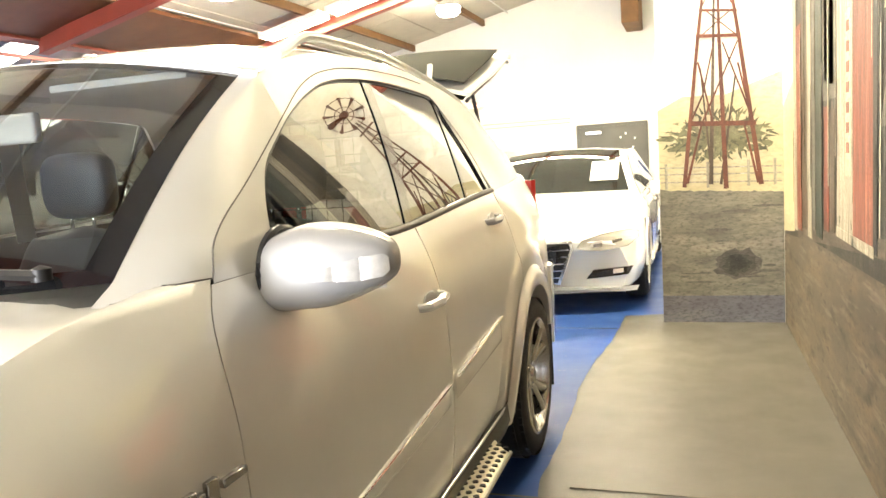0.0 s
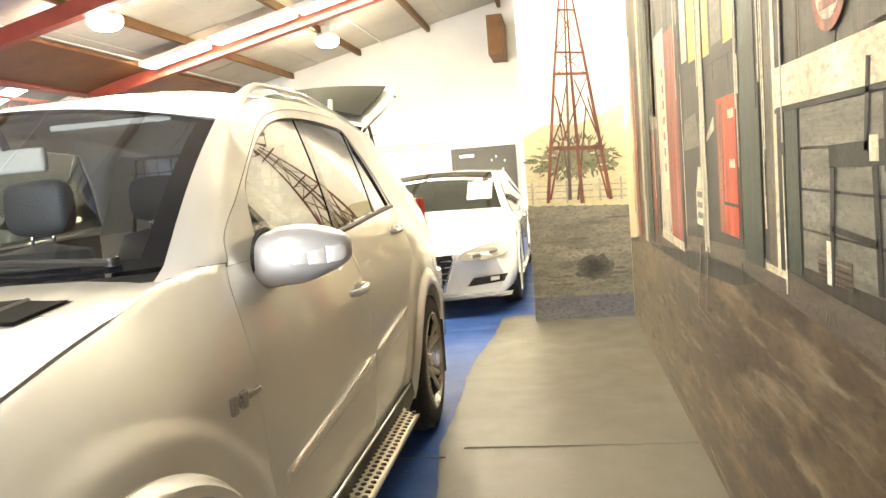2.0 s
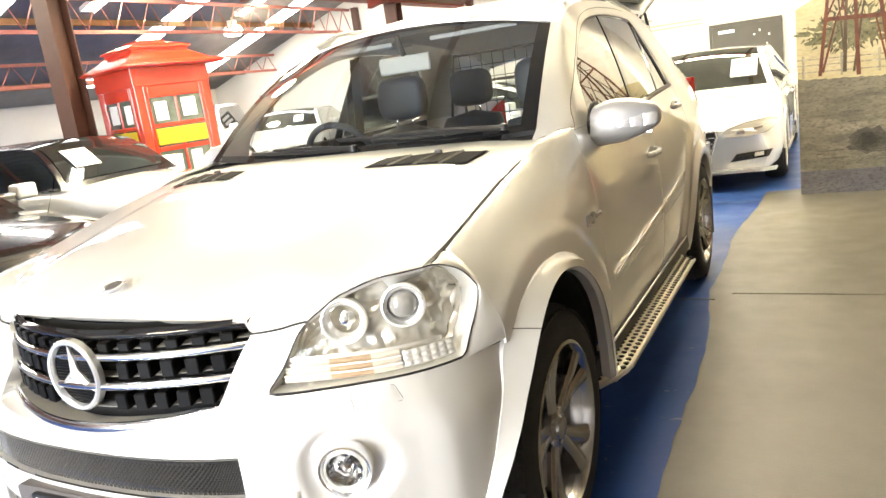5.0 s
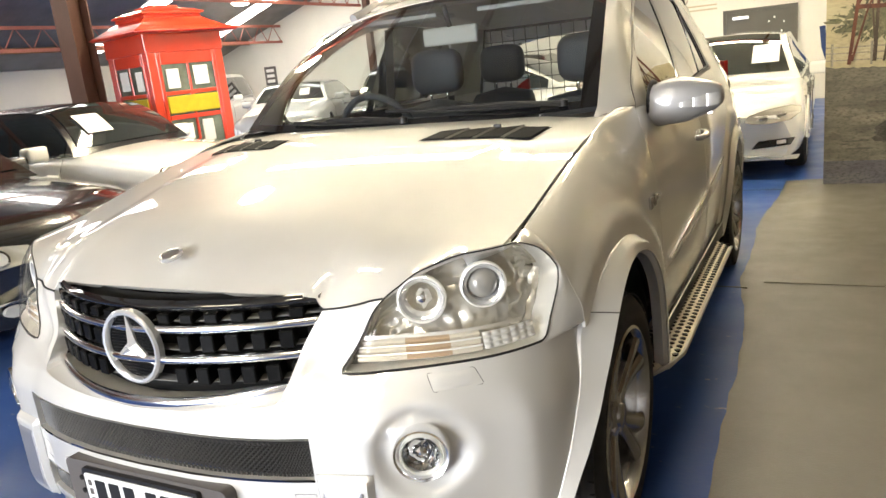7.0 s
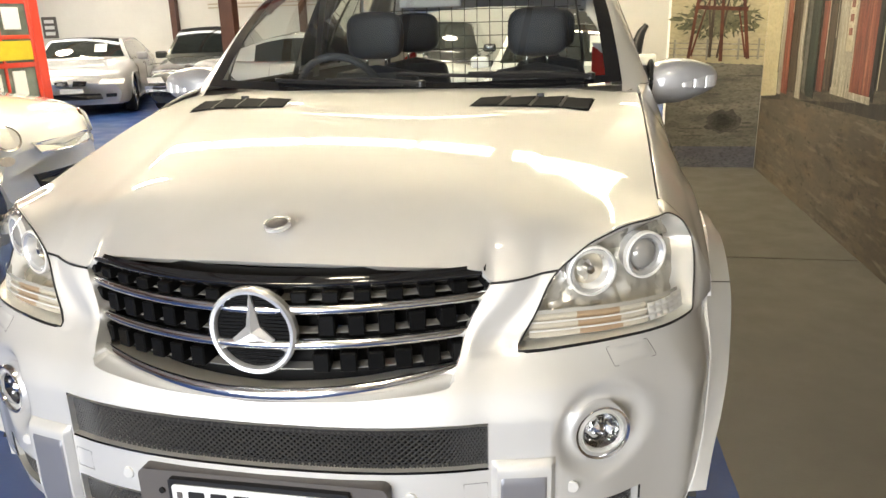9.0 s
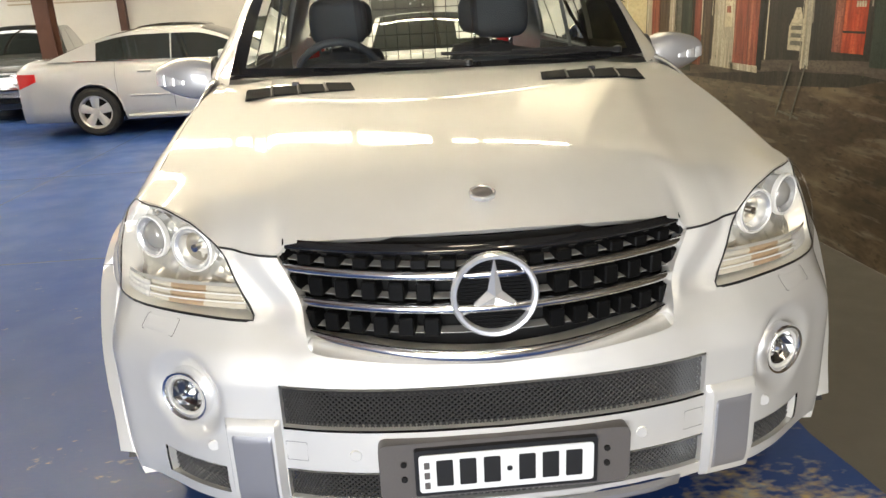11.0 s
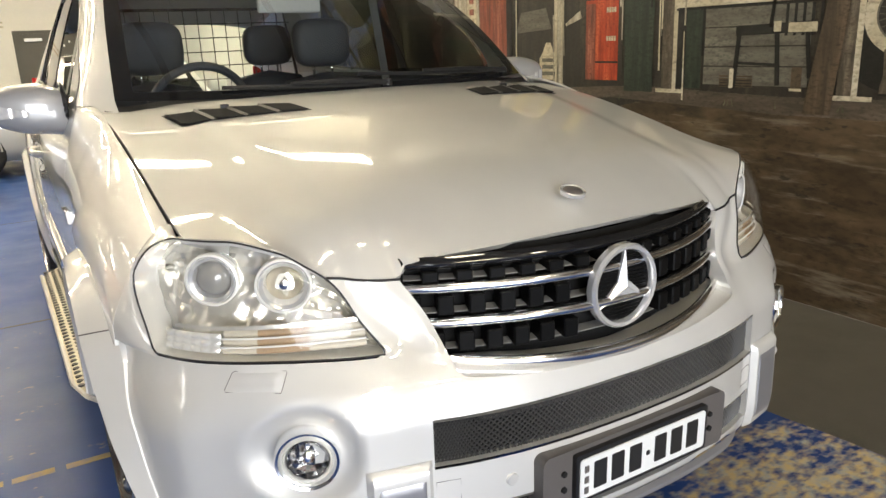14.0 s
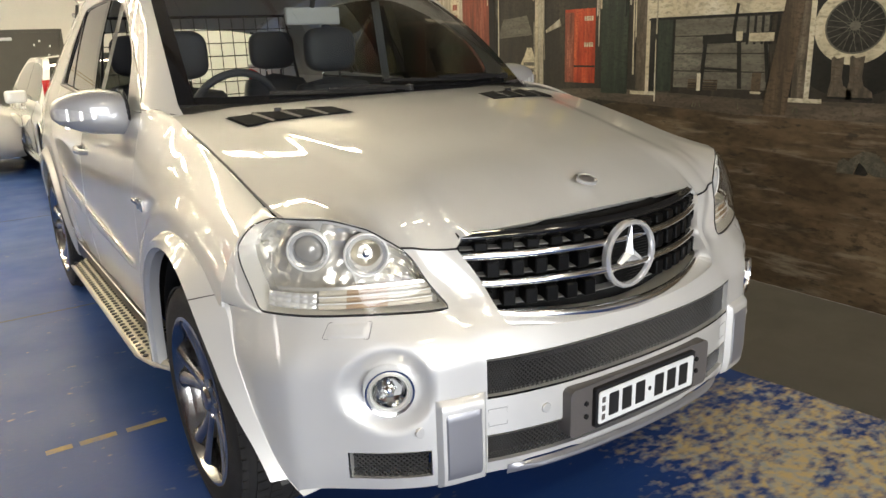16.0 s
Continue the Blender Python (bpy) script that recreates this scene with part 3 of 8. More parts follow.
# ---- the painted walls ----
def streaky(name, a, b, c, scale=(0.6, 0.6, 5.0), size=3.0, rough=0.36, cut=(0.38, 0.62), smudge=0.45):
    """Brushed paint: two tones streaked along the wall and a third in blotches."""
    m = mat(name, a, rough=rough + 0.18, coat=0.26)
    m.node_tree.nodes["Principled BSDF"].inputs["Specular IOR Level"].default_value = 0.22
    m.node_tree.nodes["Principled BSDF"].inputs["Coat Roughness"].default_value = 0.42
    nt = m.node_tree
    bs = nt.nodes["Principled BSDF"]
    geo = nt.nodes.new("ShaderNodeNewGeometry")

    def nz(s, st, det=6.0):
        mp = nt.nodes.new("ShaderNodeMapping")
        mp.inputs["Scale"].default_value = st
        n = nt.nodes.new("ShaderNodeTexNoise")
        n.inputs["Scale"].default_value, n.inputs["Detail"].default_value, n.inputs["Roughness"].default_value = s, det, 0.65
        nt.links.new(geo.outputs["Position"], mp.inputs[0])
        nt.links.new(mp.outputs[0], n.inputs["Vector"])
        return n.outputs[0]

    def mix(fac, lo, hi, x, y):
        r = nt.nodes.new("ShaderNodeMapRange")
        r.inputs[1].default_value, r.inputs[2].default_value = lo, hi
        nt.links.new(fac, r.inputs[0])
        k = nt.nodes.new("ShaderNodeMix")
        k.data_type = "RGBA"
        nt.links.new(r.outputs[0], k.inputs[0])
        for i, v in ((6, x), (7, y)):
            if isinstance(v, tuple):
                k.inputs[i].default_value = (*v, 1)
            else:
                nt.links.new(v, k.inputs[i])
        return k.outputs[2]
    t = mix(nz(size, scale), *cut, a, b)
    t = mix(nz(size * 0.45, (scale[0], scale[1], scale[2] * 0.7)), 0.52, 0.68, t, c)
    t = mix(nz(size * 9, (1, 1, 2.2), 3.0), 0.47, 0.72, t, tuple(v * smudge for v in a))
    nt.links.new(t, bs.inputs["Base Color"])
    bp = nt.nodes.new("ShaderNodeBump")
    bp.inputs["Strength"].default_value, bp.inputs["Distance"].default_value = 0.35, 0.006
    nt.links.new(nz(size * 4, scale, 8.0), bp.inputs["Height"])
    nt.links.new(bp.outputs[0], bs.inputs["Normal"])
    return m


def earth_paint():
    """Painted earth: soft brown and tan drifts with dark dabs, greyer towards the pier."""
    m = streaky("painted_dirt", (0.088, 0.057, 0.031), (0.040, 0.028, 0.017), (0.15, 0.105, 0.060), (0.9, 0.9, 3.0), 1.9, cut=(0.36, 0.68))
    nt = m.node_tree
    bs = nt.nodes["Principled BSDF"]
    geo = nt.nodes.new("ShaderNodeNewGeometry")

    def nz(s, st, det):
        mp = nt.nodes.new("ShaderNodeMapping")
        mp.inputs["Scale"].default_value = st
        n = nt.nodes.new("ShaderNodeTexNoise")
        n.inputs["Scale"].default_value, n.inputs["Detail"].default_value, n.inputs["Roughness"].default_value = s, det, 0.6
        nt.links.new(geo.outputs["Position"], mp.inputs[0])
        nt.links.new(mp.outputs[0], n.inputs["Vector"])
        return n.outputs[0]

    def layer(prev, fac, lo, hi, colour, top):
        r = nt.nodes.new("ShaderNodeMapRange")
        r.inputs[1].default_value, r.inputs[2].default_value, r.inputs[4].default_value = lo, hi, top
        nt.links.new(fac, r.inputs[0])
        k = nt.nodes.new("ShaderNodeMix")
        k.data_type = "RGBA"
        nt.links.new(r.outputs[0], k.inputs[0])
        nt.links.new(prev, k.inputs[6])
        k.inputs[7].default_value = (*colour, 1)
        return k.outputs[2]

    sep = nt.nodes.new("ShaderNodeSeparateXYZ")
    nt.links.new(geo.outputs["Position"], sep.inputs[0])
    c = bs.inputs["Base Color"].links[0].from_socket
    c = layer(c, sep.outputs[1], 2.4, 4.6, (0.150, 0.132, 0.098), 0.5)
    c = layer(c, nz(5.0, (0.5, 0.5, 4.5), 6.0), 0.53, 0.66, (0.24, 0.205, 0.145), 0.55)
    c = layer(c, nz(1.3, (1.0, 1.0, 3.4), 4.0), 0.50, 0.70, (0.195, 0.140, 0.078), 0.75)
    c = layer(c, nz(2.6, (1.0, 1.0, 3.0), 7.0), 0.55, 0.68, (0.030, 0.022, 0.014), 0.85)
    c = layer(c, nz(9.0, (1.0, 1.0, 3.2), 6.0), 0.60, 0.68, (0.022, 0.017, 0.012), 0.8)
    nt.links.new(c, bs.inputs["Base Color"])
    return m


M_DIRT = earth_paint()
M_TREELIGHT = streaky("painted_light_foliage", (0.20, 0.19, 0.10), (0.13, 0.125, 0.065), (0.27, 0.25, 0.14), (2, 2, 2), 9.0)
M_DIRTGREY = streaky("painted_grey_earth", (0.22, 0.20, 0.152), (0.135, 0.124, 0.094), (0.31, 0.28, 0.215), (1.0, 1.0, 4.0), 3.0)
M_SHOP = streaky("painted_dark_boards", (0.045, 0.036, 0.026), (0.022, 0.020, 0.016), (0.085, 0.068, 0.045), (4.0, 4.0, 0.5), 3.0)
M_KERB = streaky("painted_kerb", (0.110, 0.086, 0.062), (0.058, 0.045, 0.033), (0.155, 0.128, 0.092), (0.8, 0.8, 6), 3.5)
M_SKY = streaky("painted_sky", (0.78, 0.74, 0.62), (0.84, 0.82, 0.74), (0.74, 0.66, 0.46), (1, 1, 2.0), 0.8, smudge=0.86)
M_HILL = streaky("painted_hill", (0.56, 0.49, 0.30), (0.50, 0.43, 0.25), (0.60, 0.54, 0.36), (1, 1, 4), 2.0, smudge=0.75)
M_BLUEBAND = streaky("painted_blue_grey_base", (0.155, 0.150, 0.165), (0.115, 0.112, 0.125), (0.20, 0.19, 0.18), (1, 1, 3), 3.0)
P_RED = streaky("painted_faded_red", (0.26, 0.062, 0.034), (0.10, 0.032, 0.02), (0.40, 0.15, 0.09), (7, 7, 0.7), 5.0)
P_PALE = streaky("painted_pale_post", (0.44, 0.40, 0.30), (0.22, 0.19, 0.14), (0.56, 0.52, 0.42), (7, 7, 0.6), 6.0)
P_CREAM = streaky("painted_cream", (0.56, 0.50, 0.35), (0.44, 0.38, 0.26), (0.64, 0.60, 0.48), (2, 2, 2), 3.0)
P_ORANGE = streaky("painted_orange_red", (0.50, 0.065, 0.020), (0.26, 0.03, 0.012), (0.62, 0.14, 0.05), (6, 6, 0.8), 5.0)
P_GREEN = streaky("painted_dark_green", (0.030, 0.042, 0.028), (0.018, 0.025, 0.018), (0.055, 0.065, 0.045), (5, 5, 0.6), 4.0)
P_GREY = streaky("painted_grey_planks", (0.145, 0.135, 0.105), (0.095, 0.088, 0.068), (0.21, 0.195, 0.155), (0.7, 0.7, 6), 4.0)
P_BLACK = streaky("painted_black", (0.014, 0.013, 0.011), (0.008, 0.008, 0.007), (0.03, 0.027, 0.022), (2, 2, 2), 4.0)
P_YELLOW = streaky("painted_yellow_light", (0.55, 0.44, 0.12), (0.40, 0.30, 0.07), (0.66, 0.60, 0.34), (4, 4, 0.8), 3.0)
P_BROWN = streaky("painted_brown_trunk", (0.095, 0.066, 0.040), (0.050, 0.035, 0.022), (0.15, 0.11, 0.07), (5, 5, 0.7), 4.0)
P_RUST = streaky("painted_rust_steel", (0.18, 0.062, 0.030), (0.085, 0.032, 0.018), (0.26, 0.10, 0.055), (3, 3, 1), 5.0)
P_LEAF = streaky("painted_foliage", (0.120, 0.118, 0.066), (0.060, 0.062, 0.034), (0.19, 0.18, 0.105), (2, 2, 2), 9.0)
P_TURTLE = streaky("painted_stone", (0.115, 0.105, 0.075), (0.055, 0.05, 0.038), (0.17, 0.155, 0.11), (3, 3, 3), 9.0)

P_BOOT = streaky("painted_worn_leather", (0.115, 0.092, 0.064), (0.050, 0.040, 0.029), (0.20, 0.165, 0.115), (5, 5, 1.2), 6.0)

MURAL = thing("mural", pose(WX, 2.2, 0), "painted mural of a dim country store front above brown earth", "mural", kind="structure")
MILLPIC = thing("windmill_mural", pose(1.86, STUB_Y, 0), "painted windmill tower, tree and fence under a pale sky", "mural", kind="structure")


def on_wall(pts, layer, m, name, parent=None, label=""):
    """Flat paint on the side wall, given as (y, z); layer lifts it half a millimetre at a time."""
    x = WX + 0.004 - 0.0012 * layer
    return part(name, plate(pts, lambda a, b, d: (x + d, a, b), 0.0011), m, parent or MURAL, label, smooth=False)


def on_pier(pts, layer, m, name):
    y = STUB_Y + 0.004 - 0.0012 * layer
    return part(name, plate(pts, lambda a, b, d: (a, y + d, b), 0.0011), m, MILLPIC, smooth=False)


def bar2(p, q, w0, w1=None):
    (a, b), (c, d) = p, q
    l = math.hypot(c - a, d - b) or 1
    nx, ny = -(d - b) / l, (c - a) / l
    w1 = w1 or w0
    return [(a + nx * w0 / 2, b + ny * w0 / 2), (c + nx * w1 / 2, d + ny * w1 / 2), (c - nx * w1 / 2, d - ny * w1 / 2), (a - nx * w0 / 2, b - ny * w0 / 2)]


def oval(cy, cz, ry, rz, n=28, rag=0.0, seed=0):
    return [(cy + ry * math.cos(a) * (1 + rag * noise.noise(Vector((math.cos(a) * 3, math.sin(a) * 3, seed)))), cz + rz * math.sin(a) * (1 + rag * noise.noise(Vector((math.cos(a) * 3, math.sin(a) * 3, seed + 5))))) for a in [2 * math.pi * k / n for k in range(n)]]


def rect(y0, y1, z0, z1):
    return [(y0, z0), (y1, z0), (y1, z1), (y0, z1)]


KERB_LINE = [(-8.0, 0.99), (0.5, 0.965), (1.3, 0.955), (2.2, 0.985), (2.56, 0.91), (3.47, 0.84), (5.1, 0.79), (5.78, 0.73), (6.44, 0.68)]
on_wall([(-8.0, 0.002), (6.44, 0.002)] + [(y, z) for y, z in KERB_LINE[::-1]], 0, M_DIRT, "painted_earth")
on_wall(KERB_LINE + [(6.44, 5.3), (-8.0, 5.3)], 0, M_SHOP, "painted_store_front")
on_wall(rect(5.86, 6.44, 0.78, 5.2), 1, M_SKY, "painted_sky")
on_wall([(5.86, 0.76), (6.44, 0.70), (6.44, 1.60), (5.86, 1.75)], 2, M_HILL, "painted_field")
# loose upright brush strokes on the boards
_rs = random.Random(41)
for k in range(64):
    y, z0 = _rs.uniform(-0.5, 5.5), _rs.uniform(1.06, 2.0)
    w = _rs.uniform(0.008, 0.035)
    on_wall(bar2((y, z0), (y + _rs.uniform(-0.02, 0.02), z0 + _rs.uniform(0.2, 0.7)), w, w * _rs.uniform(0.3, 1.0)), 0.9 + 0.006 * k, (P_BROWN, P_BLACK, P_GREEN, P_GREY, P_BOOT, P_BLACK)[k % 6], "painted_board_stroke")
# verandah edge and darker ground below it
on_wall([(0.3, 0.955), (1.3, 0.945), (2.2, 0.975), (2.5, 0.985), (3.4, 0.94), (3.4, 1.01), (2.5, 1.055), (2.2, 1.06), (1.3, 1.035), (0.3, 1.05)], 2.7, M_KERB, "painted_verandah_edge")
on_wall([(-8, 1.04), (0.3, 1.05), (0.3, 0.955), (-8, 0.98)], 2.75, M_KERB, "painted_verandah_edge")
on_wall([(3.4, 0.935), (5.7, 0.74), (5.7, 0.80), (3.4, 1.01)], 2.8, M_KERB, "painted_verandah_edge")
# posts, from the pier towards the viewer
for y0, y1, z0, z1, m in ((5.50, 5.70, 0.80, 2.05, P_RED), (5.70, 5.84, 0.78, 2.3, P_PALE), (5.1, 5.25, 0.80, 3.4, P_PALE), (4.75, 4.95, 0.84, 3.4, P_GREEN), (3.98, 4.34, 0.93, 2.06, P_PALE), (3.62, 3.98, 0.93, 2.02, P_RED), (3.55, 3.62, 0.93, 2.0, P_BLACK),
                          (2.98, 3.07, 0.98, 3.2, P_PALE), (2.17, 2.40, 1.03, 3.3, P_GREEN), (1.99, 2.10, 1.05, 1.86, P_BOOT), (1.93, 1.99, 1.06, 1.9, P_BLACK), (0.93, 1.03, 1.03, 1.98, P_BOOT), (1.03, 1.05, 1.03, 1.9, P_BLACK), (-0.6, -0.48, 1.03, 2.4, P_PALE), (-2.2, -2.05, 1.03, 2.4, P_PALE)):
    on_wall(rect(y0, y1, z0, z1), 4, m, "painted_post")
for y in (4.16, 3.8):
    on_wall(rect(y - 0.2, y + 0.2, 0.91, 0.955), 5, P_PALE, "painted_post_foot")
for y0, y1 in ((1.94, 2.14), (0.86, 1.05)):
    on_wall(rect(y0, y1, 1.03, 1.052), 5, P_CREAM, "painted_post_foot")
on_wall(rect(4.02, 4.14, 1.2, 1.9), 5, P_CREAM, "painted_post_light")
for k in range(7):
    on_wall(rect(4.05, 4.11, 1.30 + 0.085 * k, 1.345 + 0.085 * k), 6, P_RED, "painted_letter_bar")

# vending machine, bottle, shelves in the doorway
on_wall([(3.07, 1.075), (3.5, 1.04), (3.5, 1.75), (3.07, 1.715)], 2.3, M_SHOP, "painted_doorway")
on_wall(rect(2.42, 2.98, 1.02, 1.66), 2.3, M_SHOP, "painted_doorway")
on_wall(rect(2.46, 2.75, 1.14, 1.58), 4, P_ORANGE, "painted_vending_machine")
on_wall(rect(2.66, 2.75, 1.09, 1.56), 5, P_RED, "painted_machine_side")
on_wall(rect(2.46, 2.66, 1.09, 1.20), 5, P_ORANGE, "painted_machine_door")
on_wall(rect(2.46, 2.66, 1.195, 1.207), 6, P_BLACK, "painted_machine_gap")
for k in range(4):
    on_wall(rect(2.478 + 0.022 * k, 2.494 + 0.022 * k, 1.33, 1.36), 6, P_CREAM, "painted_letter_bar")
    on_wall(rect(2.478 + 0.022 * k, 2.494 + 0.022 * k, 1.50, 1.53), 6, P_CREAM, "painted_letter_bar")
on_wall(bar2((2.80, 1.50), (2.95, 1.44), 0.05, 0.02), 4, P_PALE, "painted_script_mark")
on_wall([(3.03, 1.08), (3.23, 1.08), (3.23, 1.22), (3.19, 1.27), (3.16, 1.33), (3.11, 1.33), (3.08, 1.27), (3.03, 1.22)], 4, P_CREAM, "painted_bottle")
for k in range(3):
    on_wall(rect(3.06, 3.2, 1.11 + 0.045 * k, 1.135 + 0.045 * k), 5, P_GREY, "painted_letter_bar")
on_wall([(3.1, 1.42), (3.5, 1.40), (3.44, 1.54), (3.16, 1.56)], 4, P_GREY, "painted_awning")
for y0, y1 in ((3.0, 3.12), (3.16, 3.3)):
    on_wall(bar2((y0, 1.0), (y1, 0.66), 0.018), 6, P_GREY, "painted_stand_leg")
on_wall(bar2((3.02, 0.68), (3.30, 0.70), 0.014), 6, P_GREY, "painted_stand_leg")

# lit upper windows
on_wall(rect(2.42, 3.50, 1.72, 2.22), 2.5, P_BLACK, "painted_window")
for y0, y1, z0, z1, m in ((2.46, 2.60, 1.76, 2.16, P_YELLOW), (2.63, 2.80, 1.78, 2.14, P_GREY), (2.84, 2.96, 1.76, 2.18, P_YELLOW), (3.12, 3.28, 1.78, 2.18, P_YELLOW), (3.32, 3.46, 1.80, 2.18, P_CREAM), (2.02, 2.12, 1.92, 2.4, P_YELLOW)):
    on_wall(rect(y0, y1, z0, z1), 3, m, "painted_window_light")

# store front between the near posts
on_wall(rect(1.0, 2.0, 1.495, 1.60), 5, P_CREAM, "painted_header_board")
on_wall(bar2((1.0, 1.49), (2.0, 1.485), 0.012), 6, P_BLACK, "painted_header_shadow")
for k in range(4):
    on_wall(rect(1.18, 1.80, 1.085 + 0.10 * k, 1.178 + 0.10 * k), 3, P_GREY, "painted_siding_plank")
on_wall(rect(1.82, 1.93, 1.06, 1.49), 3, P_GREEN, "painted_shutter")
for k in range(6):
    on_wall(rect(1.08 + 0.045 * k, 1.095 + 0.045 * k, 1.33, 1.48), 5, P_BLACK, "painted_window_bar")
for p, q, w in (((1.60, 1.36), (1.16, 1.37), 0.05), ((1.58, 1.34), (1.60, 1.07), 0.026), ((1.36, 1.34), (1.34, 1.09), 0.026), ((1.20, 1.36), (1.17, 1.13), 0.022), ((1.59, 1.20), (1.35, 1.19), 0.014), ((1.40, 1.37), (1.38, 1.55), 0.02)):
    on_wall(bar2(p, q, w), 6, P_BLACK, "painted_chair_stroke")
on_wall(rect(1.15, 1.30, 1.345, 1.39), 7, P_CREAM, "painted_chair_seat")
on_wall(rect(1.34, 1.38, 1.35, 1.40), 7, P_CREAM, "painted_chair_seat")
on_wall(rect(1.60, 1.625, 1.07, 1.17), 7, P_CREAM, "painted_chair_leg")
on_wall(rect(1.21, 1.265, 1.07, 1.18), 6, P_BROWN, "painted_can")
on_wall(rect(1.205, 1.27, 1.065, 1.078), 7, P_CREAM, "painted_can_rim")
on_wall([(1.19, 0.96), (1.05, 0.96), (0.985, 1.60), (0.95, 2.0), (1.05, 2.0), (1.09, 1.60)], 8, P_BROWN, "painted_trunk")

# signs above, wordless
on_wall(oval(1.58, 1.725, 0.105, 0.095), 6, P_RED, "painted_oval_sign")
on_wall(oval(1.58, 1.725, 0.075, 0.07), 7, P_PALE, "painted_oval_face")
for k in range(3):
    on_wall(rect(1.53, 1.63, 1.68 + 0.035 * k, 1.70 + 0.035 * k), 8, P_RED, "painted_letter_bar")
on_wall(oval(1.18, 1.80, 0.27, 0.13), 6, P_CREAM, "painted_yellow_sign")
for k in range(8):
    on_wall(rect(1.03 + 0.042 * k, 1.058 + 0.042 * k, 1.80, 1.86), 7, P_BLACK, "painted_letter_bar")
on_wall(oval(1.17, 1.75, 0.06, 0.03), 7, P_RED, "painted_sign_mark")
on_wall([(1.38, 1.61), (1.02, 1.61), (1.0, 1.68), (1.08, 1.73), (1.26, 1.73), (1.36, 1.67)], 8.6, M_SHOP, "painted_sign_shade")

# spare wheel with a pale wall, a pair of boots and a turtle, as a plain dome, below it
on_wall(oval(0.73, 1.41, 0.365, 0.345, 48), 3.3, P_BLACK, "painted_tyre")
on_wall(oval(0.73, 1.41, 0.205, 0.185, 48), 3.5, P_CREAM, "painted_tyre_wall")
on_wall(oval(0.73, 1.41, 0.150, 0.134, 44), 3.7, P_GREY, "painted_rim_edge")
on_wall(oval(0.73, 1.41, 0.141, 0.126, 44), 3.9, P_BLACK, "painted_rim")
for k in range(26):
    a = 2 * math.pi * k / 26
    b = a + (0.5 if k % 2 else -0.5)
    on_wall(bar2((0.73 + 0.024 * math.cos(b), 1.41 + 0.021 * math.sin(b)), (0.73 + 0.138 * math.cos(a), 1.41 + 0.123 * math.sin(a)), 0.0022), 4.1 + 0.02 * k, P_GREY, "painted_spoke")
on_wall(oval(0.73, 1.41, 0.026, 0.023), 4.9, P_GREY, "painted_hub")
for y0, w, top in ((0.829, 0.064, 1.258), (0.737, 0.072, 1.262)):
    boot = [(y0, top), (y0 - 0.012, top + 0.008), (y0 - 0.030, top - 0.004), (y0 - w, top + 0.006), (y0 - w + 0.004, 1.165), (y0 - w - 0.008, 1.125), (y0 - w - 0.050, 1.098), (y0 - w - 0.058, 1.068), (y0 - w - 0.03, 1.058), (y0 - 0.035, 1.062), (y0 + 0.004, 1.058), (y0 + 0.002, 1.10), (y0 - 0.008, 1.15)]
    on_wall(boot, 5.2, P_BOOT, "painted_boot")
    on_wall([(y0 + 0.004, 1.058), (y0 + 0.004, 1.068), (y0 - w - 0.058, 1.070), (y0 - w - 0.055, 1.056)], 5.5, P_BLACK, "painted_boot_sole")
    for k in range(3):
        on_wall(bar2((y0 - 0.006, 1.215 - 0.035 * k), (y0 - w + 0.012, 1.205 - 0.033 * k), 0.005, 0.002), 5.5 + 0.1 * k, P_BROWN, "painted_boot_fold")
dome = [(0.69 - 0.20 * k / 16, 0.705 + 0.105 * math.sin(math.pi * (0.10 + 0.86 * k / 16)) ** 0.7 + 0.006 * noise.noise(Vector((k * 0.9, 1, 4)))) for k in range(17)]
on_wall([(0.745, 0.69), (0.74, 0.75), (0.715, 0.765)] + dome + [(0.485, 0.69), (0.56, 0.692), (0.60, 0.715), (0.63, 0.755), (0.655, 0.73), (0.66, 0.69)], 4, P_TURTLE, "painted_stone")
on_wall([(0.655, 0.692), (0.635, 0.752), (0.61, 0.735), (0.585, 0.70), (0.60, 0.688)], 4.5, P_BLACK, "painted_stone_shadow")
for k in range(14):
    y = random.uniform(0.4, 5.0) if k > 7 else random.choice((1.63, 1.02)) + random.uniform(-0.09, 0.09)
    on_wall(bar2((y, 0.975), (y + random.uniform(-0.02, 0.02), 1.012), 0.008, 0.002), 5, P_LEAF, "painted_grass_tuft")
# lit edges of the near posts, and a crate on the boards
for y0 in (1.99, 0.93):
    on_wall(rect(y0, y0 + 0.028, 1.052, 1.9), 5.3, P_CREAM, "painted_post_light")
on_wall(rect(1.485, 1.69, 1.075, 1.135), 5.2, P_BROWN, "painted_crate")
for k in range(4):
    on_wall(rect(1.487, 1.688, 1.080 + 0.014 * k, 1.084 + 0.014 * k), 5.6, P_GREY if k == 3 else P_BLACK, "painted_crate_slat")

# windmill painting on the pier
on_pier(rect(STUB_X, WX + 0.003, 0.16, 5.4), 0, M_SKY, "painted_sky")
on_pier([(STUB_X, 1.0), (WX + 0.003, 0.98), (WX + 0.003, 1.86), (1.9, 1.72), (1.6, 1.73), (STUB_X, 1.64)], 1, M_HILL, "painted_hill")
on_pier([(STUB_X, 0.0), (WX + 0.003, 0.0), (WX + 0.003, 0.985)] + [(WX - 0.85 * k / 30, 0.988 + 0.045 * k / 30 + 0.014 * noise.noise(Vector((k * 0.8, 3, 1)))) for k in range(1, 30)] + [(STUB_X, 1.045)], 2, M_DIRTGREY, "painted_earth")
on_pier(rect(STUB_X, WX + 0.003, 0.001, 0.21), 3, M_BLUEBAND, "painted_base_band")
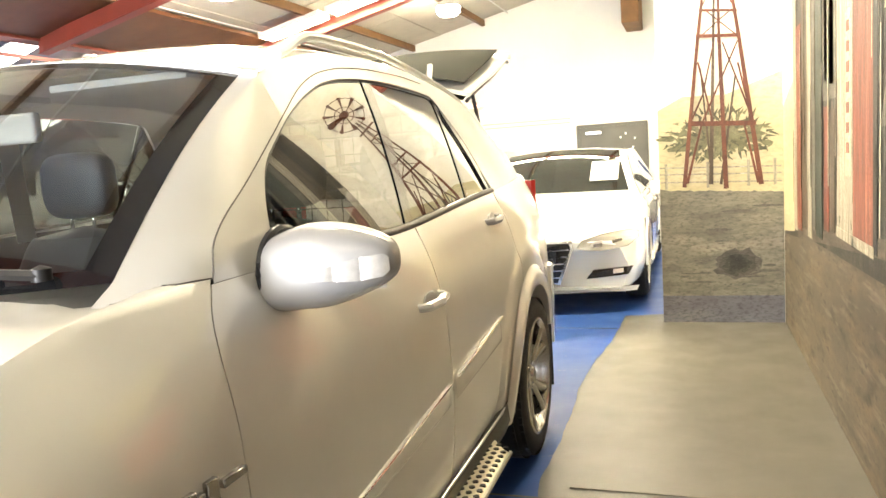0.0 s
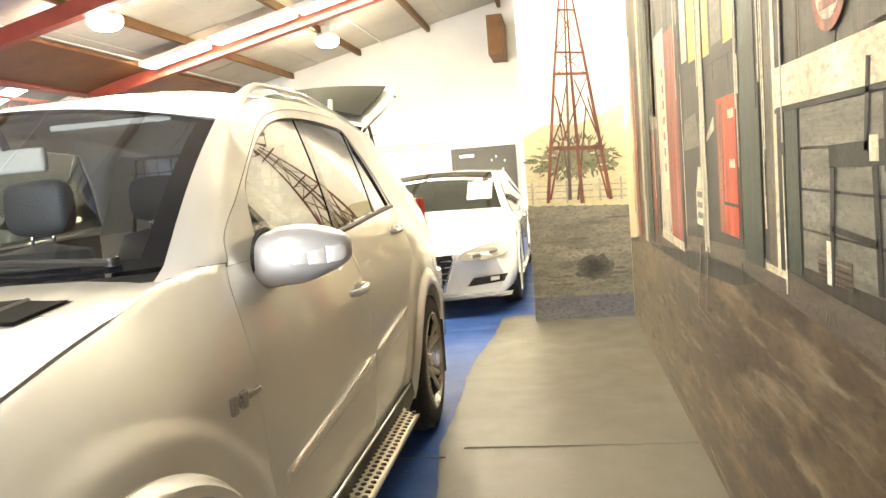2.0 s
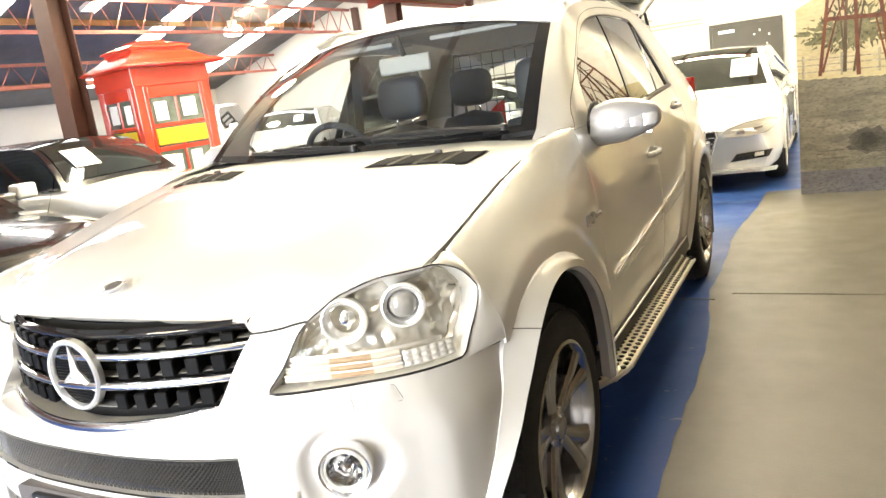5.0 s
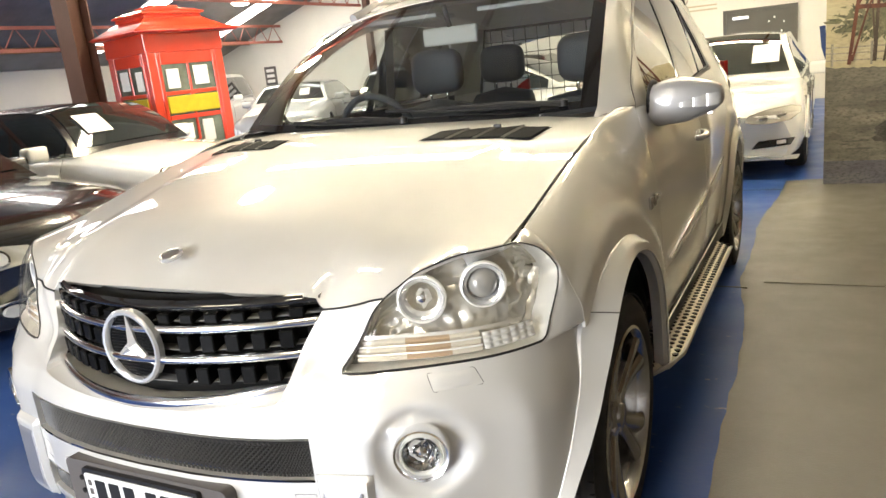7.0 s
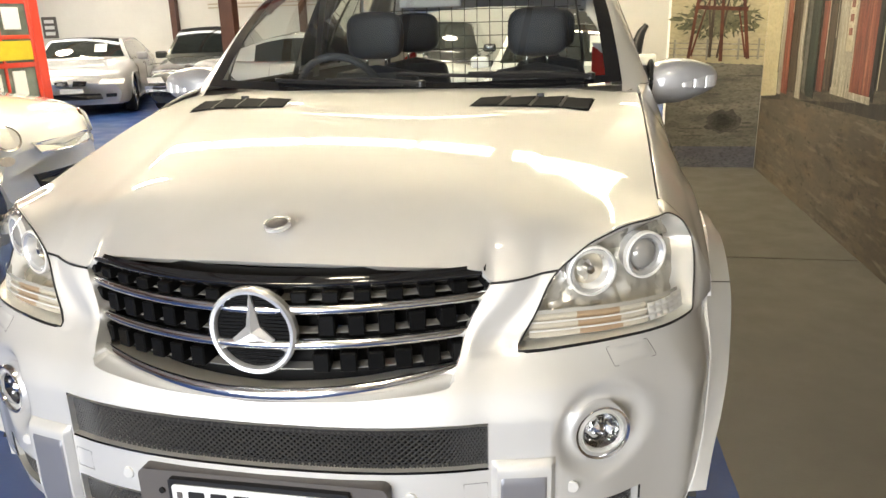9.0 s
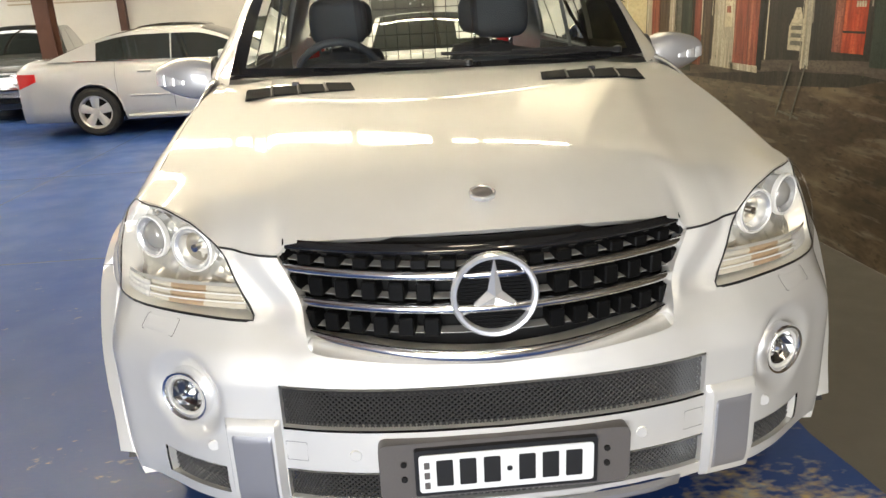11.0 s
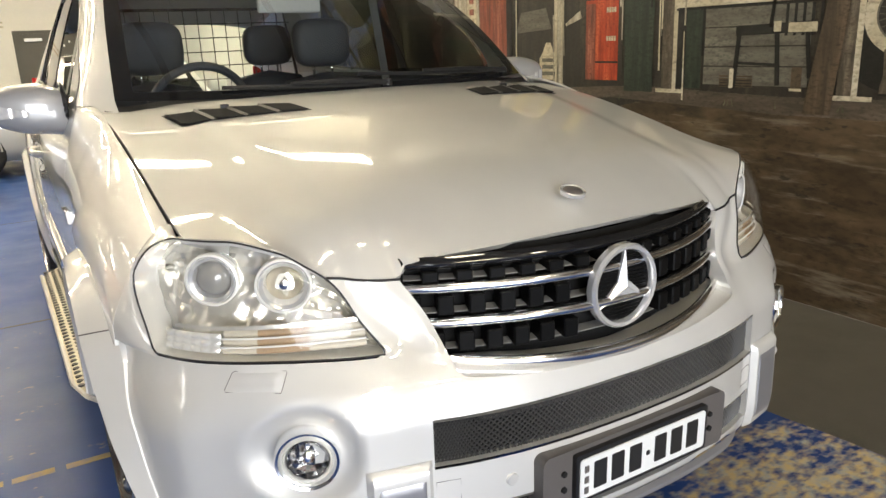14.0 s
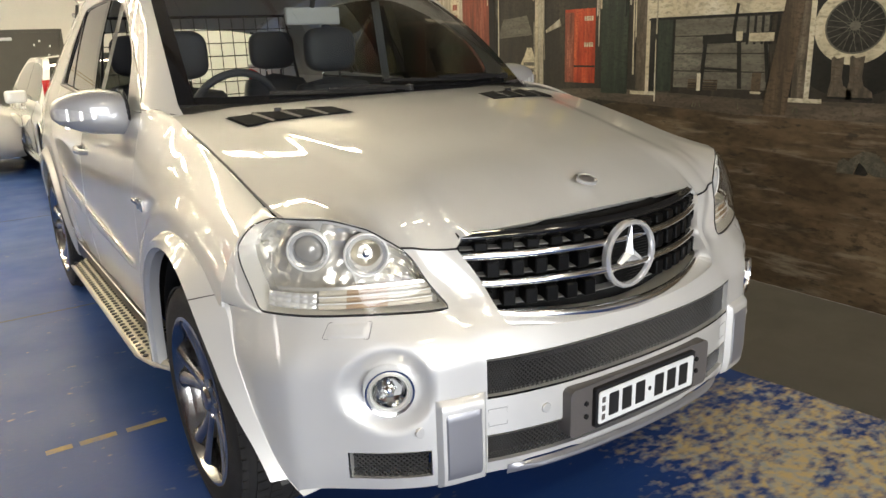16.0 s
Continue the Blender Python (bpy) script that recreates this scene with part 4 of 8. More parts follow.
for k, (rx, rz, c) in enumerate(((0.165, 0.110, 0.120), (0.130, 0.085, 0.085), (0.095, 0.062, 0.060), (0.060, 0.040, 0.042))):
    on_pier(oval(1.97, 0.45, rx, rz, 30, 0.45, 2 + k), 3.1 + 0.2 * k, streaky("painted_smudge", (c, c * 0.92, c * 0.74), (c * 0.6, c * 0.55, c * 0.45), (c * 1.4, c * 1.3, c * 1.0), (1, 1, 2), 7.0), "painted_dark_patch")
for k in range(16):
    y, z = random.uniform(1.5, 2.2), random.uniform(0.25, 0.98)
    on_pier(oval(y, z, random.uniform(0.04, 0.13), random.uniform(0.006, 0.014), 12, 0.4, k), 2.3 + 0.03 * k, P_GREY, "painted_earth_streak")
for z in (1.095, 1.155, 1.205):
    on_pier(bar2((STUB_X, z), (WX - 0.01, z - 0.03), 0.011), 3, P_PALE, "painted_fence_rail")
for x in (1.47, 1.77, 2.055, 2.235):
    on_pier(bar2((x, 1.04), (x, 1.235), 0.020), 4, P_PALE, "painted_fence_post")
# a round bush of pointed leaf strokes behind the tower
_rt = random.Random(12)
on_pier(oval(1.85, 1.40, 0.33, 0.125, 60, 0.7, 1), 5, M_TREELIGHT, "painted_tree")
for k in range(210):
    a, r = _rt.uniform(0, 6.28), _rt.uniform(0.10, 1.0) ** 0.6
    x, z = 1.85 + 0.37 * r * math.cos(a), 1.405 + (0.20 if math.sin(a) > 0 else 0.15) * r * math.sin(a)
    b = a + _rt.uniform(-0.7, 0.7)
    l = _rt.uniform(0.035, 0.075)
    on_pier(bar2((x, z), (min(2.27, x + l * math.cos(b)), z + l * math.sin(b)), 0.022, 0.003), 5.3 + 0.008 * k, (P_LEAF, M_TREELIGHT, M_HILL, P_LEAF, M_TREELIGHT)[k % 5], "painted_leaf_stroke")
# tower: four legs, girts and crossed braces, the far legs darker
TOWER = [((1.792, 1.065), (1.83, 2.14), 0.030, 0.018, P_BROWN), ((1.83, 2.14), (1.855, 2.95), 0.018, 0.009, P_BROWN), ((1.862, 1.06), (1.975, 1.85), 0.020, 0.012, P_BROWN), ((1.80, 1.10), (1.735, 1.93), 0.016, 0.010, P_BROWN),
         ((1.600, 1.05), (1.724, 2.167), 0.030, 0.024, P_RUST), ((1.724, 2.167), (1.825, 2.95), 0.024, 0.012, P_RUST), ((2.142, 1.047), (2.003, 2.137), 0.034, 0.026, P_RUST), ((2.003, 2.137), (1.892, 2.95), 0.026, 0.012, P_RUST),
         ((1.898, 1.027), (1.869, 2.132), 0.034, 0.024, P_RUST), ((1.869, 2.132), (1.866, 2.95), 0.020, 0.010, P_RUST), ((1.622, 1.078), (1.732, 1.503), 0.020, 0.014, P_RUST), ((2.12, 1.06), (2.03, 1.50), 0.018, 0.014, P_RUST),
         ((1.637, 1.527), (2.112, 1.498), 0.036, 0.034, P_RUST), ((1.708, 2.162), (2.016, 2.138), 0.026, 0.024, P_RUST), ((1.733, 2.345), (1.997, 2.315), 0.020, 0.018, P_RUST), ((1.783, 2.697), (1.943, 2.677), 0.016, 0.014, P_RUST), ((1.726, 2.826), (1.966, 2.802), 0.022, 0.020, P_RUST),
         ((1.719, 1.973), (1.811, 1.535), 0.014, 0.012, P_RUST), ((1.994, 1.945), (2.085, 1.520), 0.014, 0.012, P_RUST), ((1.66, 1.54), (1.749, 1.736), 0.016, 0.012, P_RUST), ((1.749, 1.736), (1.83, 2.10), 0.012, 0.010, P_RUST), ((1.732, 1.51), (1.995, 2.10), 0.014, 0.010, P_RUST), ((2.095, 1.51), (1.891, 2.10), 0.014, 0.010, P_RUST),
         ((1.735, 2.15), (1.96, 2.33), 0.009, 0.008, P_RUST), ((2.0, 2.13), (1.78, 2.34), 0.009, 0.008, P_RUST), ((1.745, 2.35), (1.93, 2.68), 0.009, 0.007, P_RUST), ((1.985, 2.32), (1.80, 2.69), 0.009, 0.007, P_RUST)]
for k, (p, q, w0, w1, m) in enumerate(TOWER):
    on_pier(bar2(p, q, w0, w1), 8 + 0.12 * k, m, "painted_tower_bar")
# wheel: two thin hoops with short vanes between
for k in range(28):
    a, b = 2 * math.pi * k / 28, 2 * math.pi * (k + 1) / 28
    for rx, rz in ((0.235, 0.200), (0.115, 0.095)):
        on_pier(bar2((1.871 + rx * math.cos(a), 3.098 + rz * math.sin(a)), (1.871 + rx * math.cos(b), 3.098 + rz * math.sin(b)), 0.008), 8.1 + 0.03 * (k % 2), P_RUST, "painted_wheel_hoop")
for k in range(9):
    a = 2 * math.pi * k / 9 + 0.05
    on_pier(bar2((1.871 + 0.06 * math.cos(a), 3.098 + 0.05 * math.sin(a)), (1.871 + 0.15 * math.cos(a), 3.098 + 0.125 * math.sin(a)), 0.010), 8.3 + 0.02 * k, P_RUST, "painted_vane_arm")
    on_pier(bar2((1.871 + 0.14 * math.cos(a), 3.098 + 0.115 * math.sin(a)), (1.871 + 0.255 * math.cos(a), 3.098 + 0.215 * math.sin(a)), 0.016, 0.042), 8.6 + 0.02 * k, P_RUST, "painted_vane")
on_pier(oval(1.871, 3.098, 0.065, 0.045), 11, P_RUST, "painted_hub")
on_pier(bar2((1.90, 3.09), (2.10, 3.11), 0.03, 0.075), 11.3, P_RUST, "painted_tail")

# pale and dark upright strokes that frame the posts and windows
_rp = random.Random(77)
for k in range(54):
    y = _rp.choice((5.84, 5.70, 5.50, 5.36, 5.25, 5.10, 4.95, 4.75, 4.56, 4.34, 3.98, 3.62, 3.50, 3.07, 2.98, 2.42, 2.17, 2.10, 1.93)) + _rp.uniform(-0.02, 0.02)
    z0 = _rp.uniform(0.95, 1.7)
    w = _rp.uniform(0.006, 0.016)
    on_wall(bar2((y, z0), (y + _rp.uniform(-0.012, 0.012), z0 + _rp.uniform(0.3, 1.1)), w, w * _rp.uniform(0.3, 1)), 6.2 + 0.012 * k, (P_CREAM, P_PALE, P_BLACK, P_PALE, P_CREAM, P_BROWN)[k % 6], "painted_edge_stroke")
for y0, y1, z0, z1, m in ((5.26, 5.48, 0.84, 3.2, P_BROWN), (4.98, 5.08, 0.86, 3.1, P_GREY), (4.36, 4.72, 1.55, 2.5, P_GREY), (4.40, 4.52, 0.92, 1.50, P_BROWN), (4.56, 4.70, 0.90, 1.52, P_RED), (4.42, 4.54, 1.62, 2.40, P_YELLOW), (4.58, 4.68, 1.64, 2.36, P_CREAM)):
    on_wall(rect(y0, y1, z0, z1), 3.05, m, "painted_panel")

# ---- the silver off-roader ----
# Car axes: x across, y from the number plate to the tail, z up.
HUB_F, HUB_R, HUB_Z, TYRE_R, ARCH_R = 0.92, 3.78, 0.372, 0.372, 0.425
W_PLAN = curve([(0.40, 0.925), (0.6, 0.95), (0.9, 0.962), (1.5, 0.955), (2.5, 0.958), (3.4, 0.945), (3.9, 0.94), (4.3, 0.915), (4.6, 0.875), (4.72, 0.80)])
P_SIDE = curve([(0.20, -0.11), (0.30, -0.055), (0.40, -0.03), (0.55, -0.008), (0.70, 0.0), (0.85, -0.003), (0.95, -0.010), (1.03, -0.026), (1.10, -0.046), (1.16, -0.070), (1.22, -0.098), (1.30, -0.14)])
HOOD_C = curve([(0.10, 0.990), (0.20, 1.018), (0.30, 1.045), (0.5, 1.092), (0.8, 1.152), (1.1, 1.194), (1.35, 1.215), (1.5, 1.222)])
BELT = curve([(1.4, 1.205), (1.6, 1.205), (2.0, 1.201), (2.4, 1.199), (2.8, 1.212), (3.2, 1.228), (3.6, 1.240), (4.4, 1.275)])
ROOF_Z = curve([(1.50, 1.215), (1.62, 1.315), (1.75, 1.425), (1.9, 1.535), (2.02, 1.610), (2.2, 1.672), (2.5, 1.718), (2.9, 1.728), (3.36, 1.697), (3.8, 1.643), (4.13, 1.572), (4.35, 1.505)])
ROOF_X = curve([(1.50, 0.842), (1.75, 0.775), (2.02, 0.712), (2.4, 0.672), (2.9, 0.662), (3.5, 0.658), (4.35, 0.640)])
GLASS_T = curve([(1.79, 1.235), (1.80, 1.28), (1.83, 1.34), (1.88, 1.40), (1.95, 1.447), (2.1, 1.530), (2.24, 1.585), (2.36, 1.619), (2.48, 1.637), (2.65, 1.649), (2.82, 1.652), (3.0, 1.648), (3.16, 1.642), (3.27, 1.634), (3.31, 1.610), (3.36, 1.56), (3.42, 1.505), (3.52, 1.385), (3.57, 1.305), (3.625, 1.236)])
SEAM_T = curve([(1.571, 1.214), (1.60, 1.258), (1.64, 1.290), (1.692, 1.322), (1.771, 1.364), (1.914, 1.443), (2.054, 1.523), (2.2, 1.598), (2.351, 1.648), (2.523, 1.676), (2.735, 1.690), (3.0, 1.693), (3.246, 1.684)])
DOOR_F = curve([(0.3, 1.493), (0.92, 1.493), (1.0, 1.499), (1.08, 1.506), (1.13, 1.518), (1.17, 1.538), (1.2, 1.562), (1.214, 1.573), (1.3, 1.60)])    # leading edge of the front door by height
FLARE_X = curve([(0.34, 0.942), (0.40, 0.963), (0.45, 0.985), (0.51, 1.003), (0.63, 1.016), (0.78, 1.013), (0.92, 1.008), (1.25, 1.000), (1.40, 0.985)])    # reach of the front arch flare

EDGE_R = curve([(-20, 0.460), (0, 0.462), (45, 0.470), (80, 0.490), (106, 0.510), (125, 0.499), (140, 0.484), (150, 0.483), (160, 0.493), (171, 0.523), (182, 0.575)])    # opening of the front arch by angle
FOLD_R = curve([(-20, 0.505), (0, 0.510), (60, 0.522), (90, 0.540), (110, 0.547), (130, 0.548), (144, 0.521), (157, 0.514), (170, 0.536), (182, 0.585)])    # where its flare meets the panel
EDGE_LOW = curve([(0.20, 0.26), (0.30, 0.30), (0.375, 0.347), (0.448, 0.40), (0.54, 0.455), (0.63, 0.51), (0.70, 0.56), (0.785, 0.63), (0.80, 0.645)])    # front edge of the opening by height
ARCH_TOP = curve([(0.50, 0.785), (0.63, 0.785), (0.70, 0.834), (0.78, 0.866), (0.92, 0.868), (1.04, 0.842), (1.16, 0.781), (1.25, 0.705), (1.33, 0.585), (1.38, 0.40), (1.395, 0.30)])

def flare(y, z):
    """How far the wheel arches swell the side."""
    out = 0.0
    for hub in (HUB_F, HUB_R):
        r = math.hypot(y - hub, z - HUB_Z)
        out += 0.012 * sstep(0.64, 0.585, r)
    return out


def hood_edge_x(y):
    return lerp(0.815, 0.825, sstep(0.45, 1.4, y))


def hood_z(x, y):
    a = abs(x) / 0.82
    ridge = lerp(0.50, 0.62, sstep(0.3, 1.4, y))
    k = sstep(0.18, 0.5, y)
    return HOOD_C(y) + 0.012 * k - lerp(0.084, 0.030, sstep(0.4, 1.42, y)) * a * a - 0.006 * k * (1 - sstep(ridge + 0.05, ridge - 0.03, abs(x)))


FRONT_Y = curve([(0.0, 0.165), (0.2, 0.175), (0.40, 0.205), (0.474, 0.226), (0.564, 0.273), (0.65, 0.335), (0.74, 0.40), (0.82, 0.455)])
ROLL = curve([(0.0, 0.045), (0.40, 0.048), (0.474, 0.058), (0.53, 0.082), (0.564, 0.088), (0.62, 0.070), (0.72, 0.030), (0.82, 0.0)])


def hood_pt(x, s):
    """s from 0 at the leading edge to 1 at the cowl."""
    a = abs(x)
    y0 = FRONT_Y(a)
    y1 = 1.30 + 0.16 * (a / 0.82) ** 2
    y = y0 + (y1 - y0) * (s ** 1.25)
    d = (y - y0) / 0.36
    drop = ROLL(a) * max(0.0, 1 - d) ** 2 if d < 1 else 0.0
    return (x, y, hood_z(x, y) - drop)


PLAN = [(0.0, 0.020), (0.14, 0.024), (0.27, 0.036), (0.40, 0.062), (0.475, 0.085), (0.60, 0.115), (0.70, 0.168), (0.78, 0.235), (0.85, 0.320), (0.90, 0.415), (0.93, 0.50), (0.947, 0.58)]
PX = curve([(i / 11, p[0]) for i, p in enumerate(PLAN)])
PY = curve([(i / 11, p[1]) for i, p in enumerate(PLAN)])
S_OF_X = curve([(p[0], i / 11) for i, p in enumerate(PLAN)])
Q_MID = curve([(0.18, 0.085), (0.24, 0.045), (0.32, 0.015), (0.42, 0.0), (0.66, 0.0), (0.72, 0.018), (0.77, 0.055), (0.82, 0.092), (0.90, 0.118), (0.95, 0.140), (1.03, 0.175)])
Q_END = curve([(0.18, 0.07), (0.24, 0.035), (0.32, 0.012), (0.42, 0.0), (0.70, 0.0), (0.78, 0.006), (0.82, 0.016), (0.90, 0.030), (0.97, 0.055), (1.03, 0.10)])


def front_pt(s, z, out=0.0):
    """The nose: s runs round the plan from the middle (0) to the wheel arch (1); negative s is the other side."""
    sg, a = (-1 if s < 0 else 1), min(1.0, abs(s))
    x, y = PX(a), PY(a)
    e = 1e-3
    tx, ty = PX(min(1, a + e)) - PX(max(0, a - e)), PY(min(1, a + e)) - PY(max(0, a - e))
    l = math.hypot(tx, ty) or 1
    nx, ny = -ty / l, tx / l          # points inwards
    k = sstep(0.45, 0.85, a)
    q = lerp(Q_MID(z), Q_END(z), k) - out
    # a soft dish round each fog lamp
    d = math.hypot((x - 0.700) * 1.12, z - 0.617)
    q += 0.028 * sstep(0.114, 0.062, d)
    return (sg * (x + nx * q), y + ny * q, z)


X_OF_Y = curve([(b, a) for a, b in PLAN])


CORNER = curve([(0.20, 0.0), (0.27, 0.020), (0.33, 0.044), (0.40, 0.041), (0.48, 0.030), (0.58, 0.022)])


def corner(y, z):
    """The bumper's ends stand a little proud of the nose's plan."""
    return CORNER(y) * sstep(0.80, 0.64, z)


def bumper_pt(s, z, out=0.0):
    """The nose cut back along the front wheel arch."""
    p = front_pt(s, z, out)
    p = (p[0] + math.copysign(corner(p[1], z), s) * sstep(0.55, 0.75, abs(s)), p[1], z)
    if z >= 0.792:
        return p
    ylim = EDGE_LOW(z)
    if p[1] <= ylim:
        return p
    return (math.copysign(X_OF_Y(ylim) + corner(ylim, z) - Q_END(z) * 0.9 + out, s), ylim, z)


def side_x(y, z):
    return W_PLAN(y) + P_SIDE(z) + flare(y, z)


def fender_top(y):
    return hood_z(hood_edge_x(y), y) if y > 0.45 else hood_z(0.815, 0.45)


SUV = thing("off_roader", pose(0, 2.4, 0), "silver off-road wagon with clear headlights, chrome grille bars and raised tailgate", "car")


def both(name, make, material, parent=None, label="", smooth=True):
    """The same part on both flanks."""
    out = []
    for sg in (1, -1):
        bm = make()
        if sg < 0:
            bmesh.ops.transform(bm, matrix=Matrix.Scale(-1, 4, (1, 0, 0)), verts=bm.verts)
            bmesh.ops.reverse_faces(bm, faces=bm.faces)
        out.append(part(name, bm, material, (parent[0 if sg > 0 else 1] if isinstance(parent, list) else parent) or SUV, label, smooth))
    return out




# front wing: from the bonnet edge down to the arch
def arch_low(y, hub):
    d = ARCH_R ** 2 - (y - hub) ** 2
    return HUB_Z + math.sqrt(d) if d > 0 else 0.0


def wing_x(y, z, zt, inner=0.822):
    """The wing's flank, rounded over to the bonnet edge."""
    t = min(1.0, max(0.0, (z - zt + 0.24) / 0.24))
    k = 0.55 * t ** 2.6 + 0.45 * (1 - math.sqrt(1 - t * t))
    return lerp(side_x(y, z), inner, k)


def wing():
    def f(u, v):
        y = lerp(0.555, 1.4585, u)
        zt = lerp(fender_top(y) - 0.004, 1.213, sstep(0.60, 1.0, u))
        zb = ARCH_TOP(y) if y < 1.394 else 0.30
        k = sstep(1.27, 1.4585, y)
        if v > 0.9:            # shoulder: in to the bonnet's edge
            a = (v - 0.9) / 0.1
            xo = lerp(0.8225, side_x(y, zt), k)
            back = (lerp(1.570, 1.474, a) - 1.4585) * sstep(0.72, 1.0, u) ** 2
            return (lerp(xo, 0.8205, a), y + back, zt + 0.003 * math.sin(math.pi * a) * k + 0.004 * a * sstep(0.9, 1, u))
        z = lerp(zb, zt, v / 0.9)
        return (lerp(wing_x(y, z, zt, 0.8225), side_x(y, z), k), y + (DOOR_F(z) - 0.003 - 1.4585) * sstep(0.72, 1.0, u) ** 2, z)
    return grid(f, 100, 50, thick=0.008, flip=False)


both("front_wing", wing, M_SILVER)


# nose: bumper skin with real openings, and the panel between grille and lamp
MESH_IN, LOW_A, LOW_B = 0.473, 0.618, 0.783
OPENINGS = ((0.0, MESH_IN, 0.568, 0.663), (0.0, 0.475, 0.385, 0.458), (LOW_A, LOW_B, 0.382, 0.455))
HL_HI = curve([(0.41, 0.796), (0.45, 0.868), (0.49, 0.920), (0.55, 0.962), (0.61, 0.990), (0.72, 1.013), (0.83, 1.013), (0.90, 0.995), (0.93, 0.975), (0.955, 0.938)])
HL_LO = curve([(0.41, 0.790), (0.53, 0.794), (0.65, 0.797), (0.83, 0.797), (0.88, 0.848), (0.91, 0.880), (0.935, 0.905), (0.955, 0.932)])
GR_TOP = curve([(0.0, 0.708), (0.2, 0.716), (0.30, 0.725), (0.371, 0.732), (0.401, 0.738), (0.414, 0.748), (0.45, 0.748)])
GR_SIDE = curve([(0.70, 0.378), (0.73, 0.398), (0.76, 0.418), (0.85, 0.458), (0.95, 0.504), (1.0, 0.514)])


LAMP_IN = curve([(0.748, 0.4), (0.787, 0.425), (0.7875, 0.4135), (0.796, 0.4135), (0.868, 0.4525), (0.92, 0.4925), (0.946, 0.520)])


def beside_grille(u, v):
    """Skin between grille and lamp, up to the bonnet's shut line."""
    z = lerp(0.748, lerp(0.918, 0.936, u), v)
    s0 = S_OF_X(lerp(0.414, GR_SIDE(z), sstep(0.748, 0.77, z)))
    p = front_pt(lerp(s0, LAMP_IN(z), u), z)
    # a raised edge beside the grille and a hollow towards the lamp
    k = sstep(0.748, 0.80, z)
    return (p[0], p[1] - k * (0.006 * math.exp(-((u - 0.22) / 0.16) ** 2) - 0.007 * math.exp(-((u - 0.68) / 0.2) ** 2)), p[2])


# bonnet: its leading edge follows the grille top, the shut line and the lamps' upper edges
_shut = [beside_grille(k / 6, 1.0) for k in range(7)]
_lamp = [front_pt(0.475 + 0.325 * i / 13, HL_HI(0.475 + 0.325 * i / 13) + 0.003) for i in range(14)]
_lamp = [p for p in _lamp if p[0] > _shut[-1][0] + 0.006]
EDGE_Y = curve([(0.0, 0.165), (0.2, 0.175), (0.40, 0.205), (0.43, 0.209), (_shut[0][0] - 0.016, _shut[0][1] + 0.006)] + [(p[0], p[1] + 0.002) for p in _shut + _lamp])
EDGE_Z = curve([(x, hood_z(x, FRONT_Y(x)) - ROLL(x)) for x in (0.0, 0.1, 0.2, 0.3, 0.40, 0.43)] + [(_shut[0][0] - 0.016, _shut[0][2] + 0.026)] + [(p[0], p[2] + 0.004) for p in _shut] + [(p[0], p[2]) for p in _lamp])


FOLD_D = curve([(0.0, 0.26), (0.40, 0.26), (0.48, 0.17), (0.58, 0.15), (0.66, 0.20), (0.74, 0.26), (0.9, 0.26)])    # how far back the leading edge rolls over


def bonnet_pt(x, s):
    a = abs(x)
    y0, y1 = EDGE_Y(a), 1.30 + 0.16 * (a / 0.82) ** 2
    y = y0 + (y1 - y0) * (s ** 1.25)
    d = (y - y0) / FOLD_D(a)
    drop = (hood_z(x, y0) - EDGE_Z(a)) * max(0.0, 1 - d) ** 2
    return (x, y, hood_z(x, y) - drop)


part("bonnet", grid(lambda u, v: bonnet_pt(lerp(-1, 1, u) * (0.818 - 0.003), v), 128, 48, thick=0.012), M_SILVER, SUV)


def bumper_low(s):
    return lerp(lerp(0.352, 0.330, sstep(0.70, 0.78, abs(s))), 0.374, sstep(0.78, 0.92, abs(s))) + 0.02 * sstep(0.10, 0.16, abs(s)) * sstep(0.30, 0.24, abs(s))


